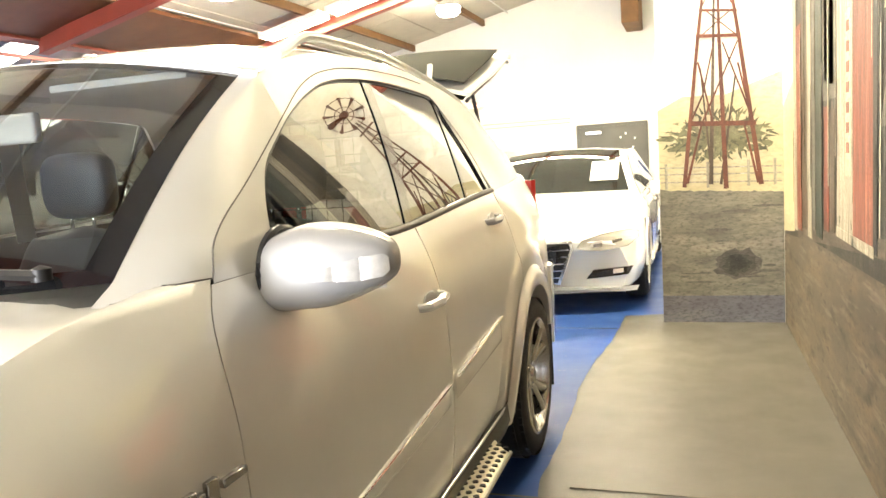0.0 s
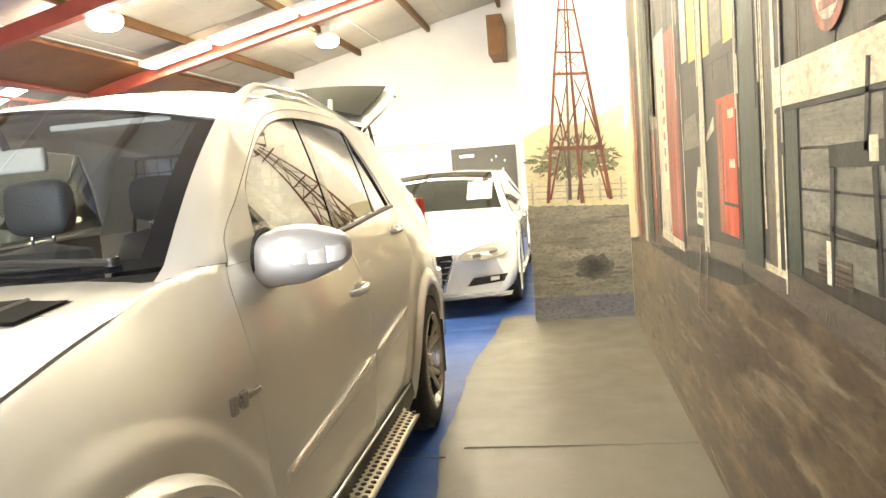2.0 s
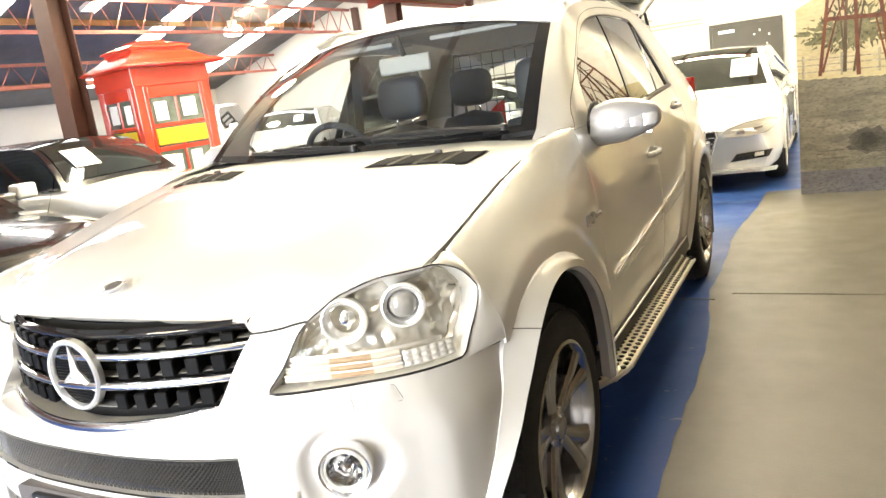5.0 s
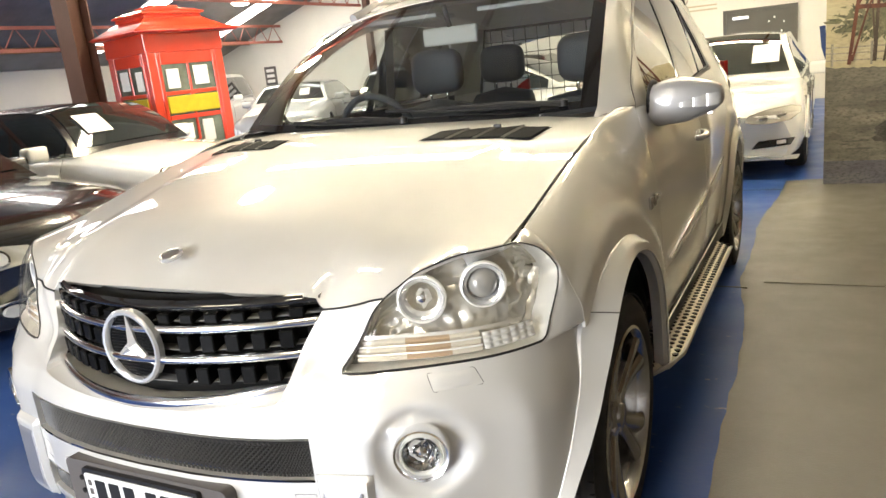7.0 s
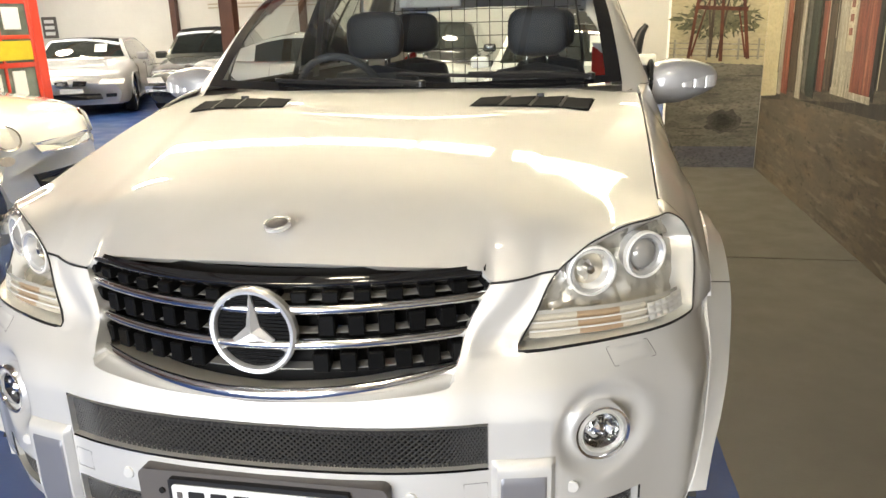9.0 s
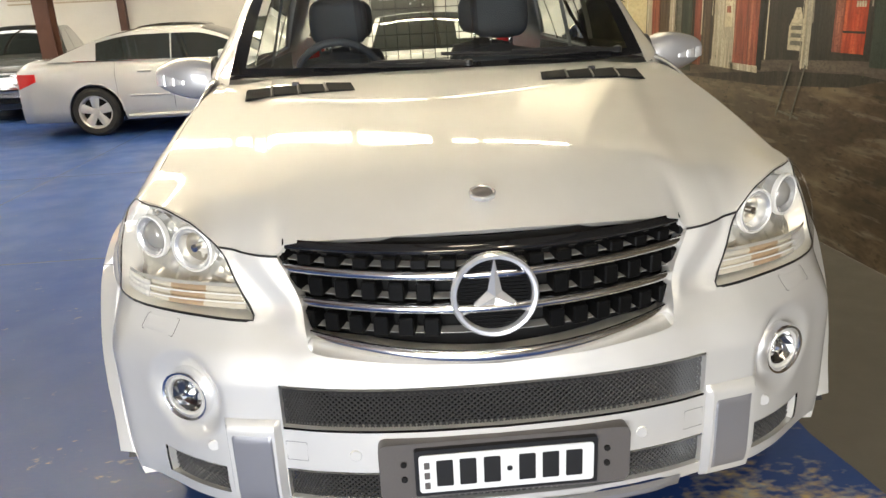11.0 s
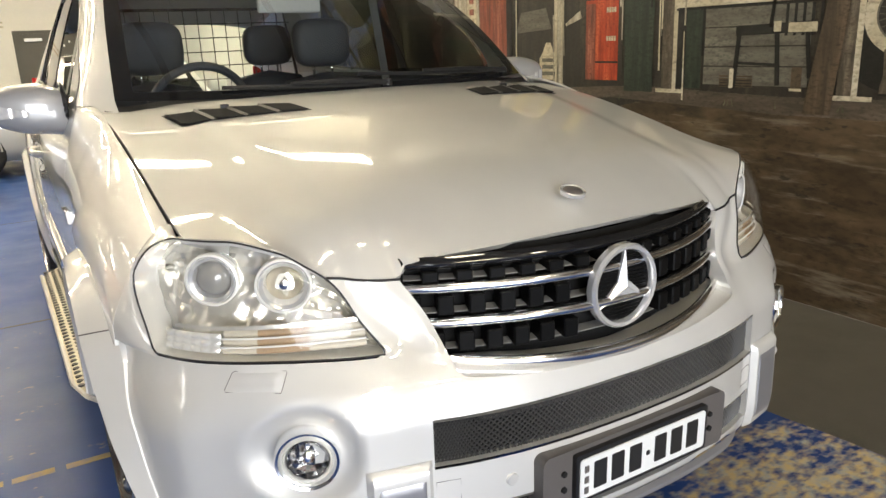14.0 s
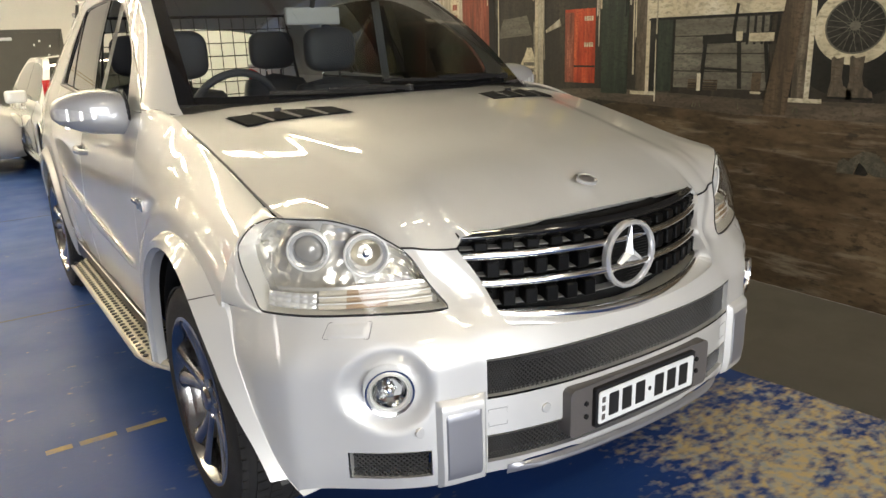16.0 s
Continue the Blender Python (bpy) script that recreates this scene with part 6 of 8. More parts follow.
for sg in (1, -1):
    def lens(u, v, out):
        s_, z = hl(u, v)
        return front_pt(sg * s_, z, out + 0.010 * math.sin(math.pi * v) ** 0.5 * math.sin(math.pi * min(1, u * 1.0)) ** 0.5)
    LAMP = part("headlamp", grid(lambda u, v: front_pt(sg * hl(u, v)[0], hl(u, v)[1], -0.052 - 0.011 * noise.noise(Vector((u * 24, v * 13, 2))) - 0.02 * math.sin(math.pi * v)), 60, 26, flip=sg < 0), M_LAMPCHROME, SUV, "clear headlamp with chrome reflectors and amber indicator")
    part("headlamp_lens", grid(lambda u, v: lens(u, v, 0.004), 40, 14, flip=sg < 0), M_LENS, LAMP, shadow=False)
    rim = [hl(k / 40, 0) for k in range(41)] + [hl(1 - k / 40, 1) for k in range(41)]
    part("headlamp_seal", tube([front_pt(sg * a, z, 0.001) for a, z in rim], 0.0020, 6, closed=True), M_BLACK, LAMP)
    side = [hl(k / 40, 0) for k in range(41)] + [hl(1 - k / 40, 1) for k in range(41)]
    bm_wall = bmesh.new()
    F = [bm_wall.verts.new(front_pt(sg * a, z, 0.0)) for a, z in side]
    B = [bm_wall.verts.new(front_pt(sg * a, z, -0.065)) for a, z in side]
    for k in range(len(side)):
        bm_wall.faces.new((F[k], F[(k + 1) % len(side)], B[(k + 1) % len(side)], B[k]))
    part("headlamp_wall", bm_wall, M_REFLECTOR, LAMP)
    for a, z, r, big in ((0.752, 0.938, 0.048, True), (0.608, 0.924, 0.050, False)):
        c = Vector(front_pt(sg * a, z, -0.050 if big else -0.044))
        ang = math.atan2(PY(a + 0.02) - PY(a - 0.02), PX(a + 0.02) - PX(a - 0.02)) * 0.55
        m = Matrix.Translation(c) @ Matrix.Rotation(sg * ang, 4, "Z")

        def turned2(profile, n=32, caps=True):
            bm = lathe(profile, n, "y", caps=caps)
            bmesh.ops.transform(bm, matrix=m, verts=bm.verts)
            return bm
        unit = part("projector" if big else "main_beam", turned2([(r, 0.02), (r, -0.016), (r * 0.94, -0.021), (r * 0.80, -0.016), (r * 0.72, -0.004), (r * 0.70, 0.02)], caps=False), M_STARCHROME, LAMP)
        part("bezel_ring", turned2([(r * 1.12, -0.010), (r * 1.10, -0.021), (r * 1.02, -0.023), (r, -0.016)], 40, False), M_LAMPRING, unit)
        if big:
            part("projector_lens", turned2([(r * 0.72, -0.004), (r * 0.62, -0.016), (r * 0.36, -0.024), (0.001, -0.027)]), M_LENSGREY, unit)
        else:
            part("reflector_bowl", turned2([(r * 0.86, -0.01), (r * 0.66, 0.012), (r * 0.3, 0.026), (0.001, 0.028)], caps=False), M_BOWL, unit)
            part("bulb_cap", turned2([(0.009, 0.02), (0.009, -0.012), (0.001, -0.014)], 14), M_CHROME, unit)
    # ribbed indicator along the bottom
    for nm, a, b, m in (("indicator_lens", 0.432, 0.545, M_RIBBED), ("indicator", 0.545, 0.645, M_TURN), ("indicator_lens", 0.645, 0.705, M_RIBBED)):
        part(nm, grid(lambda u, v: front_pt(sg * lerp(a, b, u), lerp(0.803, 0.850, v), -0.022 + 0.005 * abs(math.sin(v * 9.4))), 16, 24, flip=sg < 0), m, LAMP, "smoky amber indicator" if nm == "indicator" else "")
        for z in (0.818, 0.834):
            part("indicator_rib", tube([front_pt(sg * lerp(a, b, k / 8), z, -0.012) for k in range(9)], 0.0022, 5), M_LAMPRING, LAMP)
    part("indicator_bar", grid(lambda u, v: front_pt(sg * lerp(0.435, 0.80, u), lerp(0.850, 0.858, v), -0.012), 24, 2, flip=sg < 0), M_LAMPCHROME, LAMP)
    part("side_marker", grid(lambda u, v: front_pt(sg * lerp(0.71, 0.83, u), lerp(0.805, 0.842, v), -0.018 + 0.005 * abs(math.sin(u * 19)) * abs(math.sin(v * 9.4))), 40, 20, flip=sg < 0), M_REFLECTOR, LAMP)


# grille
def gr(x, z, out=0.0):
    return (x, 0.078 + 0.67 * x * x + 0.15 * (z - 0.85) - out, z)


GRILLE = part("grille_backing", grid(lambda u, v: gr(lerp(-1, 1, u) * GR_SIDE(lerp(0.712, 0.952, v)) * 1.0, lerp(0.712 + 0.10 * (0.42 * lerp(-1, 1, u)) ** 2, 0.957 - 0.05 * sstep(0.80, 0.93, abs(lerp(-1, 1, u))), v), -0.055), 30, 10), M_DARK, SUV)


def chrome_bar(z, h, out, x1, sag=0.0, label="", m=None):
    def f(u, v):
        x = lerp(-x1, x1, u)
        a = math.pi * v
        dz, dy = 0.5 * math.cos(a) + 0.10 * math.sin(a), 0.013 * math.sin(a) ** 0.8
        return gr(x, z + sag * (x / x1) ** 2 + h * dz, out + dy)
    bm = grid(f, 40, 10, flip=True)
    return part("grille_bar", bm, m or M_CHROME, GRILLE, label)


chrome_bar(0.893, 0.021, 0.004, 0.474)
chrome_bar(0.822, 0.021, 0.004, 0.441)
chrome_bar(0.724, 0.026, 0.018, 0.407, 0.028)
part("grille_top_trim", grid(lambda u, v: gr(lerp(-0.452, 0.452, u), lerp(0.932, 0.958, v) - 0.004 * (lerp(-1, 1, u)) ** 2, -0.004 + 0.012 * math.sin(math.pi * v)), 40, 6, flip=True), M_GLOSSBLACK, GRILLE, "gloss black upper trim")
for sg in (1, -1):
    part("grille_side_trim", tube([gr(sg * (GR_SIDE(z) - 0.004), z, -0.002) for z in [0.745 + 0.02 * k for k in range(9)]], 0.006, 6), M_GLOSSBLACK, GRILLE)
M_LEDGE = mat("grille_ledge_grey", (0.45, 0.44, 0.42), rough=0.22, metal=0.5, coat=0.3, stain=0.2)
for z0, h, xm in ((0.917, 0.022, 0.480), (0.858, 0.040, 0.455), (0.783, 0.040, 0.42)):
    part("grille_slat", grid(lambda u, v: gr(lerp(-xm, xm, u), z0 + h * 0.5 - 0.006 + 0.012 * v - (0 if z0 > 0.9 else 0), -0.012 - 0.02 * (1 - v)), 30, 2, flip=True), M_GLOSSBLACK, GRILLE)
    n = 16
    for k in range(n):
        x = lerp(-xm + 0.02, xm - 0.02, k / (n - 1))
        if abs(x) < 0.095 and z0 < 0.9:
            continue
        c = Vector(gr(x, z0, -0.008))
        a = math.atan(1.2 * x)
        part("grille_tooth", box(-0.017, 0.017, -0.014, 0.034, -h / 2 - 0.002, h / 2, 0.003, 1, Matrix.Translation(c) @ Matrix.Rotation(a, 4, "Z")), M_TOOTH, GRILLE, smooth=False)
    part("grille_shelf", grid(lambda u, v: gr(lerp(-xm, xm, u), z0 - h / 2 + 0.003 * (1 - v), lerp(-0.04, -0.012, v)), 30, 1, thick=0.002), M_LEDGE, GRILLE)

# star in a ring
STAR = part("star_emblem", lathe([(0.0935, 0.012), (0.0935, -0.004), (0.089, -0.010), (0.082, -0.009), (0.0785, -0.002), (0.079, 0.012)], 48, "y", (0, 0.066, 0.85), closed=True), M_STARCHROME, GRILLE, "large chrome three-pointed star in a ring")
part("star_dish", lathe([(0.080, 0.0), (0.06, 0.006), (0.001, 0.010)], 40, "y", (0, 0.071, 0.85)), M_TOOTH, STAR)
bm = bmesh.new()
for k in range(-9, 10):
    w = math.sqrt(max(0, 0.074 ** 2 - (k * 0.008) ** 2))
    tube([(-w, 0.071, 0.85 + k * 0.008), (w, 0.071, 0.85 + k * 0.008)], 0.0012, 4, bm=bm)
part("star_mesh", bm, M_TOOTH, STAR)
bm = bmesh.new()
o = Vector((0, 0.064, 0.85))
rim_pts = [o + Vector((r * math.cos(a), y, r * math.sin(a))) for r, y, a in [((0.083, -0.002, math.pi / 2 + k * math.pi / 3) if k % 2 == 0 else (0.0175, 0.003, math.pi / 2 + k * math.pi / 3)) for k in range(6)]]
peak, low = bm.verts.new(o + Vector((0, -0.010, 0))), []
top = [bm.verts.new(p) for p in rim_pts]
low = [bm.verts.new(p + Vector((0, 0.008, 0))) for p in rim_pts]
for k in range(6):
    n_ = (k + 1) % 6
    bm.faces.new((peak, top[k], top[n_])), bm.faces.new((top[k], low[k], low[n_], top[n_]))
bmesh.ops.recalc_face_normals(bm, faces=bm.faces)
part("star", bm, M_STARCHROME, STAR, smooth=False)

# bonnet badge
bm = lathe([(0.030, -0.004), (0.030, 0.004), (0.026, 0.006), (0.023, 0.003), (0.001, 0.004)], 32, "z")
bmesh.ops.transform(bm, matrix=Matrix.Translation((0, 0.232, hood_z(0, 0.232) + 0.001)) @ Matrix.Rotation(0.30, 4, "X"), verts=bm.verts)
BADGE = part("bonnet_badge", bm, M_STARCHROME, SUV, "small round chrome badge")
bm = lathe([(0.0225, 0.0042), (0.018, 0.0060), (0.001, 0.0066)], 28, "z")
bmesh.ops.transform(bm, matrix=Matrix.Translation((0, 0.232, hood_z(0, 0.232) + 0.001)) @ Matrix.Rotation(0.30, 4, "X"), verts=bm.verts)
part("badge_face", bm, M_GREYPLASTIC, BADGE)

# number plate in its grey holder
def slab(x0, x1, z0, z1, y, t, r=0.012, bulge=0.06):
    """A rounded slab that follows the bumper's curve."""
    pts = []
    for cx, cz, a0 in ((x1 - r, z1 - r, 0), (x0 + r, z1 - r, 90), (x0 + r, z0 + r, 180), (x1 - r, z0 + r, 270)):
        pts += [(cx + r * math.cos(radians(a0 + k * 18)), cz + r * math.sin(radians(a0 + k * 18))) for k in range(6)]
    return plate(pts, lambda a, b, d: (a, y + bulge * (a - 0.005) ** 2 * 1.2 + d - 0.02 * (b - 0.48), b), t)


HOLDER = part("plate_holder", slab(-0.268, 0.280, 0.412, 0.549, 0.000, 0.05, 0.018), M_GREYPLASTIC, SUV, "dark grey plate holder", smooth=False)
FRAME_P = part("plate_frame", slab(-0.192, 0.204, 0.425, 0.538, -0.008, 0.02, 0.006, 0.0), M_BLACK, HOLDER, smooth=False)
PLATE = part("number_plate", slab(-0.183, 0.195, 0.434, 0.527, -0.0105, 0.012, 0.008, 0.0), M_PLATE, HOLDER, "white number plate with dark bars", smooth=False)
for k, x in enumerate((-0.128, -0.078, -0.026, 0.050, 0.101, 0.152)):
    part("plate_bar", slab(x - 0.018, x + 0.018, 0.449, 0.513, -0.0118, 0.004, 0.003, 0.0), M_INK, PLATE, smooth=False)
part("plate_dot", slab(0.006, 0.018, 0.474, 0.486, -0.0118, 0.004, 0.005, 0.0), M_INK, PLATE, smooth=False)
for k in range(3):
    part("plate_bar", slab(-0.172, -0.160, 0.444 + 0.025 * k, 0.460 + 0.025 * k, -0.0116, 0.004, 0.002, 0.0), M_GREYPLASTIC, PLATE, smooth=False)
for x in (-0.215, 0.228):
    for z in (0.463, 0.500):
        part("holder_screw", lathe([(0.007, 0.01), (0.007, 0.0), (0.001, -0.001)], 10, "y", (x, 0.0005, z)), M_DARK, HOLDER)

# splitter lip below the bumper
part("splitter", grid(lambda u, v: front_pt(lerp(-0.30, 0.30, u), lerp(0.338, 0.368, v), 0.016 * math.sin(math.pi * v) ** 0.6 * min(1.0, 9 * min(u, 1 - u)) + 0.003), 40, 4), M_BRIGHT, BUMPER)

# bonnet vents
M_MATT = mat("matt_black_plastic", (0.018, 0.018, 0.018), rough=0.85)
M_MATT.node_tree.nodes["Principled BSDF"].inputs["Specular IOR Level"].default_value = 0.12
def vent(sg):
    def p(u, v, d=0.0):
        x = lerp(0.298, 0.655, u) + 0.02 * v
        y = lerp(lerp(1.025, 1.080, u ** 0.9), lerp(1.155, 1.235, u), v)
        return (sg * x, y, hood_z(x, y) + d)
    V = part("bonnet_vent", grid(lambda u, v: p(u, v, 0.0015), 24, 8, flip=sg < 0), M_MATT, SUV, "dark louvred bonnet vent")
    for k in range(4):
        part("louvre", grid(lambda u, v: p(lerp(k / 4 + 0.02, k / 4 + 0.235, u), lerp(0.06, 0.94, v), 0.003 + 0.004 * u), 4, 6, thick=0.002, flip=sg < 0), M_MATT, V)
    for k in range(1, 4):
        part("vent_rib", grid(lambda u, v: p(k / 4 - 0.014 + 0.028 * u, v, 0.002 + 0.006 * math.sin(math.pi * u)), 4, 6, flip=sg < 0), M_GREYPLASTIC, V)
    part("washer_jet", box(-0.012, 0.012, -0.008, 0.008, 0, 0.014, 0.004, 2, Matrix.Translation(p(0.52, 0.98, 0.0))), M_BLACK, V)


vent(1), vent(-1)

# cowl and wipers
part("cowl", grid(lambda u, v: (lerp(-0.80, 0.80, u), 1.295 + 0.155 * lerp(-1, 1, u) ** 2 + lerp(-0.03, 0.035, v), 1.186 + 0.016 * lerp(-1, 1, u) ** 2 + 0.012 * v), 30, 3), M_BLACK, SUV)


def wiper(u0, v0, u1, v1, elbow):
    w = part("wiper_arm", tube([ws_pt(u0, v0, 0.02), ws_pt(lerp(u0, u1, elbow), lerp(v0, v1, elbow), 0.035), ws_pt(lerp(u0, u1, 0.62), lerp(v0, v1, 0.62), 0.028)], [0.010, 0.008, 0.006], 6), M_BLACK, SUV)
    part("wiper_blade", tube([ws_pt(lerp(u0, u1, 0.12 + 0.88 * k / 10), lerp(v0, v1, 0.25 + 0.75 * k / 10) + 0.004, 0.012) for k in range(11)], 0.007, 6), M_BLACK, w)
    part("wiper_pivot", lathe([(0.016, 0), (0.016, 0.02), (0.001, 0.026)], 14, "z", ws_pt(u0, v0, 0.008)), M_BLACK, w)


wiper(0.56, 0.02, 0.20, 0.045, 0.3)
wiper(0.93, 0.02, 0.50, 0.09, 0.3)

# ---- flanks of the off-roader ----
# side glass with dark pillars
def glass_x(y, z):
    a, b = y - 2.6, z - 1.4
    return 0.7899 - 0.0092 * a - 0.3573 * b - 0.0109 * a * a + 0.0106 * a * b - 0.2172 * b * b


def side_glass(y0, y1, sg, ny=24):
    def f(u, v):
        y = lerp(y0, y1, u)
        lo = BELT(y) + 0.012
        z = max(lerp(lo, GLASS_T(y) - 0.006, v), lo + 0.0005 * v)
        return (sg * glass_x(y, z), y, z)
    return grid(f, ny, 16, flip=sg < 0)


# the front window on one flank is wound down
for nm, y0, y1, sides in (("front_side_window", 1.80, 2.60, (1,)), ("rear_side_window", 2.60, 3.26, (1, -1)), ("quarter_window", 3.262, 3.61, (1, -1))):
    for sg in sides:
        part(nm, side_glass(y0, y1, sg), M_SIDEGLASS, (FDOOR if "front" in nm else RDOOR)[0 if sg > 0 else 1], shadow=False)


def pillar_b(yb0, yb1, lean):
    def f(u, v):
        y = lerp(yb0, yb1, u) + lean * v
        z = lerp(BELT(yb0) - 0.002, GLASS_T(yb0 + lean) + 0.003, v)
        return (glass_x(y, z) + 0.004, y, z)
    return grid(f, 3, 8, thick=0.006)


both("window_pillar", lambda: pillar_b(2.512, 2.578, 0.132), M_GLOSSBLACK, SUV, "gloss black pillar trim")
both("window_divider", lambda: pillar_b(3.205, 3.228, 0.085), M_GLOSSBLACK)


def rear_band():
    """Black border along the raked rear edge of the quarter window."""
    def f(u, v):
        z = lerp(1.60, 1.252, v)
        y = lerp(3.325, 3.612, v ** 0.94) - lerp(0.038, 0.062, v) * (1 - u) * min(1.0, v * 6 + 0.25)
        return (glass_x(y, z) + 0.004, y, z)
    return grid(f, 2, 16, thick=0.005)


both("quarter_border", rear_band, M_GLOSSBLACK)


def ring_pts(off):
    top = [(y, GLASS_T(y) + off) for y in [1.792 + (3.622 - 1.792) * k / 90 for k in range(91)]]
    bot = [(y, BELT(y) + 0.006) for y in [3.615 - (3.615 - 1.80) * k / 20 for k in range(1, 20)]]
    return top + bot


both("window_seal", lambda: tube([(glass_x(y, z) + 0.006, y, z) for y, z in ring_pts(0.0)], 0.0034, 6, closed=True), M_GREYPLASTIC)
both("door_seam", lambda: tube([(cabin_x(y, z) + 0.0005, y, z) for y, z in [(q, min(SEAM_T(q), ROOF_Z(q) - 0.02)) for q in [1.571 + 1.669 * (k / 60) ** 1.3 for k in range(61)]]], 0.0018, 5), M_GREYPLASTIC)
both("belt_trim", lambda: grid(lambda u, v: (side_x(lerp(1.78, 3.62, u), BELT(lerp(1.78, 3.62, u))) - 0.004 + 0.010 * math.sin(math.pi * v), lerp(1.78, 3.62, u), BELT(lerp(1.78, 3.62, u)) + lerp(-0.012, 0.014, v)), 30, 5), M_GREYPLASTIC)


# roof rails
def rail():
    pts, rs = [], []
    for k in range(29):
        t = k / 28
        y = lerp(2.20, 4.15, t)
        lift = lerp(0.040, 0.012, t) * min(sstep(0, 0.12, t), sstep(1, 0.90, t))
        pts.append((ROOF_X(y) - 0.035, y, ROOF_Z(y) + 0.012 + lift))
        rs.append(0.014 + 0.008 * (1 - min(sstep(0, 0.10, t), sstep(1, 0.9, t))))
    return tube(pts, rs, 10)


both("roof_rail", rail, M_SILVER2, SUV, "silver roof rail")

# mirrors
def mirror_shell():
    def f(u, v):
        a, b = lerp(-math.pi, math.pi, u), lerp(-math.pi / 2, math.pi / 2, v)
        cx, cy, cz = math.cos(b) * math.cos(a), math.cos(b) * math.sin(a), math.sin(b)
        p = lambda t, e: math.copysign(abs(t) ** e, t)
        x = max(0.882, 0.975 + 0.154 * p(cx, 0.80))
        k = 1 - 0.24 * sstep(0.96, 1.13, x)
        y = 1.775 + (0.10 if cy < 0 else 0.045) * p(cy, 0.8) * k + 0.05 * (x - 0.998)
        z = 1.203 + 0.010 * sstep(0.95, 1.13, x) + (0.086 if cz > 0 else 0.080) * p(cz, 0.72) * k - 0.012 * sstep(0.96, 0.88, x)
        return (x, y, z)
    return grid(f, 40, 24)


MIR = both("door_mirror", mirror_shell, M_SILVER2, SUV, "silver door mirror with clear indicator strip")
both("mirror_glass", lambda: grid(lambda u, v: (lerp(0.905, 1.08, u), 1.822 + 0.002 * u, lerp(1.148, 1.255, v)), 4, 4, flip=True), M_CHROME, MIR)
both("mirror_gasket", lambda: tube([(0.884, 1.775 + 0.088 * math.cos(a), 1.201 + 0.078 * math.sin(a)) for a in [k * math.pi / 12 for k in range(24)]], 0.009, 6, closed=True), M_BLACK, MIR)
both("mirror_foot", lambda: box(0.846, 0.90, 1.725, 1.80, 1.135, 1.20, 0.012), M_BLACK, MIR)


def mir_ind():
    def f(u, v):
        x = lerp(0.990, 1.122, u)
        h = 0.021 * min(1, 0.30 + 1.1 * u) * sstep(1.04, 0.93, u) ** 0.5
        z = 1.197 + 0.012 * u + lerp(-h, h, v)
        y = 1.775 - 0.102 * (1 - (max(0, x - 0.975) / 0.156) ** 2) ** 0.42 * (1 - 0.24 * sstep(0.96, 1.13, x)) + 0.05 * (x - 0.998)
        return (x, y - 0.004 - 0.007 * abs(math.sin(u * 9.42)) ** 0.6, z)
    return grid(f, 36, 6, flip=False)


both("mirror_indicator", mir_ind, M_MIRRORLAMP, MIR, "clear indicator strip in three cells")


# door handles
def handle(y, z):
    x = side_x(y, z)
    return tube([(x - 0.004, y - 0.085, z - 0.004), (x + 0.026, y - 0.065, z - 0.002), (x + 0.034, y, z), (x + 0.026, y + 0.065, z + 0.004), (x - 0.004, y + 0.085, z + 0.006)], [0.012, 0.014, 0.016, 0.014, 0.012], 8)


def cup(y, z):
    x = side_x(y, z)
    bm = lathe([(0.055, 0.001), (0.045, -0.006), (0.02, -0.016), (0.001, -0.018)], 24, "x")
    bmesh.ops.transform(bm, matrix=Matrix.Translation((x + 0.002, y - 0.005, z - 0.005)) @ Matrix.Diagonal((1, 1.0, 0.75, 1)), verts=bm.verts)
    return bm


both("door_handle", lambda: handle(2.44, 0.995), M_SILVER2, FDOOR, "silver pull handle")
both("handle_cup", lambda: cup(2.44, 0.99), M_SILVER, FDOOR)
both("door_handle", lambda: handle(3.37, 1.137), M_SILVER2, RDOOR, "silver pull handle")
both("handle_cup", lambda: cup(3.37, 1.132), M_SILVER, RDOOR)


# rubbing strips with a bright upper edge, rising to the rear
def STRIP_Z(y):
    return 0.660 + 0.0775 * (y - 1.605)


def strip(y0, y1):
    def f(u, v):
        y = lerp(y0, y1, u)
        z = lerp(0.628 + 0.038 * (y - 1.6), STRIP_Z(y) + 0.004, v)
        e = min(1, 14 * min(u, 1 - u)) * math.sin(math.pi * v) ** 0.35
        return (side_x(y, z) + 0.001 + 0.011 * e, y, z)
    return grid(f, 30, 8)


STRIPS_F = both("rubbing_strip", lambda: strip(1.59, 2.52), M_SILVER, FDOOR)
STRIPS_R = both("rubbing_strip", lambda: strip(2.575, 3.19), M_SILVER, RDOOR)
both("bright_strip", lambda: tube([(side_x(y, 0.69) + 0.009, y, STRIP_Z(y)) for y in [1.60 + 0.91 * k / 12 for k in range(13)]], 0.0035, 6), M_CHROME, STRIPS_F)
both("bright_strip", lambda: tube([(side_x(y, 0.69) + 0.009, y, STRIP_Z(y)) for y in [2.58 + 0.60 * k / 12 for k in range(13)]], 0.0035, 6), M_CHROME, STRIPS_R)

# wing badge as plain bright bars
for sg in (1, -1):
    for y0, y1, h in ((1.325, 1.352, 0.040), (1.358, 1.372, 0.020), (1.378, 1.406, 0.040), (1.418, 1.482, 0.014)):
        ym = (y0 + y1) / 2
        x = side_x(ym, 0.905)
        part("wing_badge", box(sg * (x + 0.004) - 0.006, sg * (x + 0.004) + 0.006, y0, y1, 0.918 - h / 2, 0.918 + h / 2, 0.002, 1), M_RIM, SUV)


# running boards
M_BOARD = mat("satin_tread_plate", (0.66, 0.60, 0.47), rough=0.34, metal=0.35, stain=0.2, stain_scale=20)


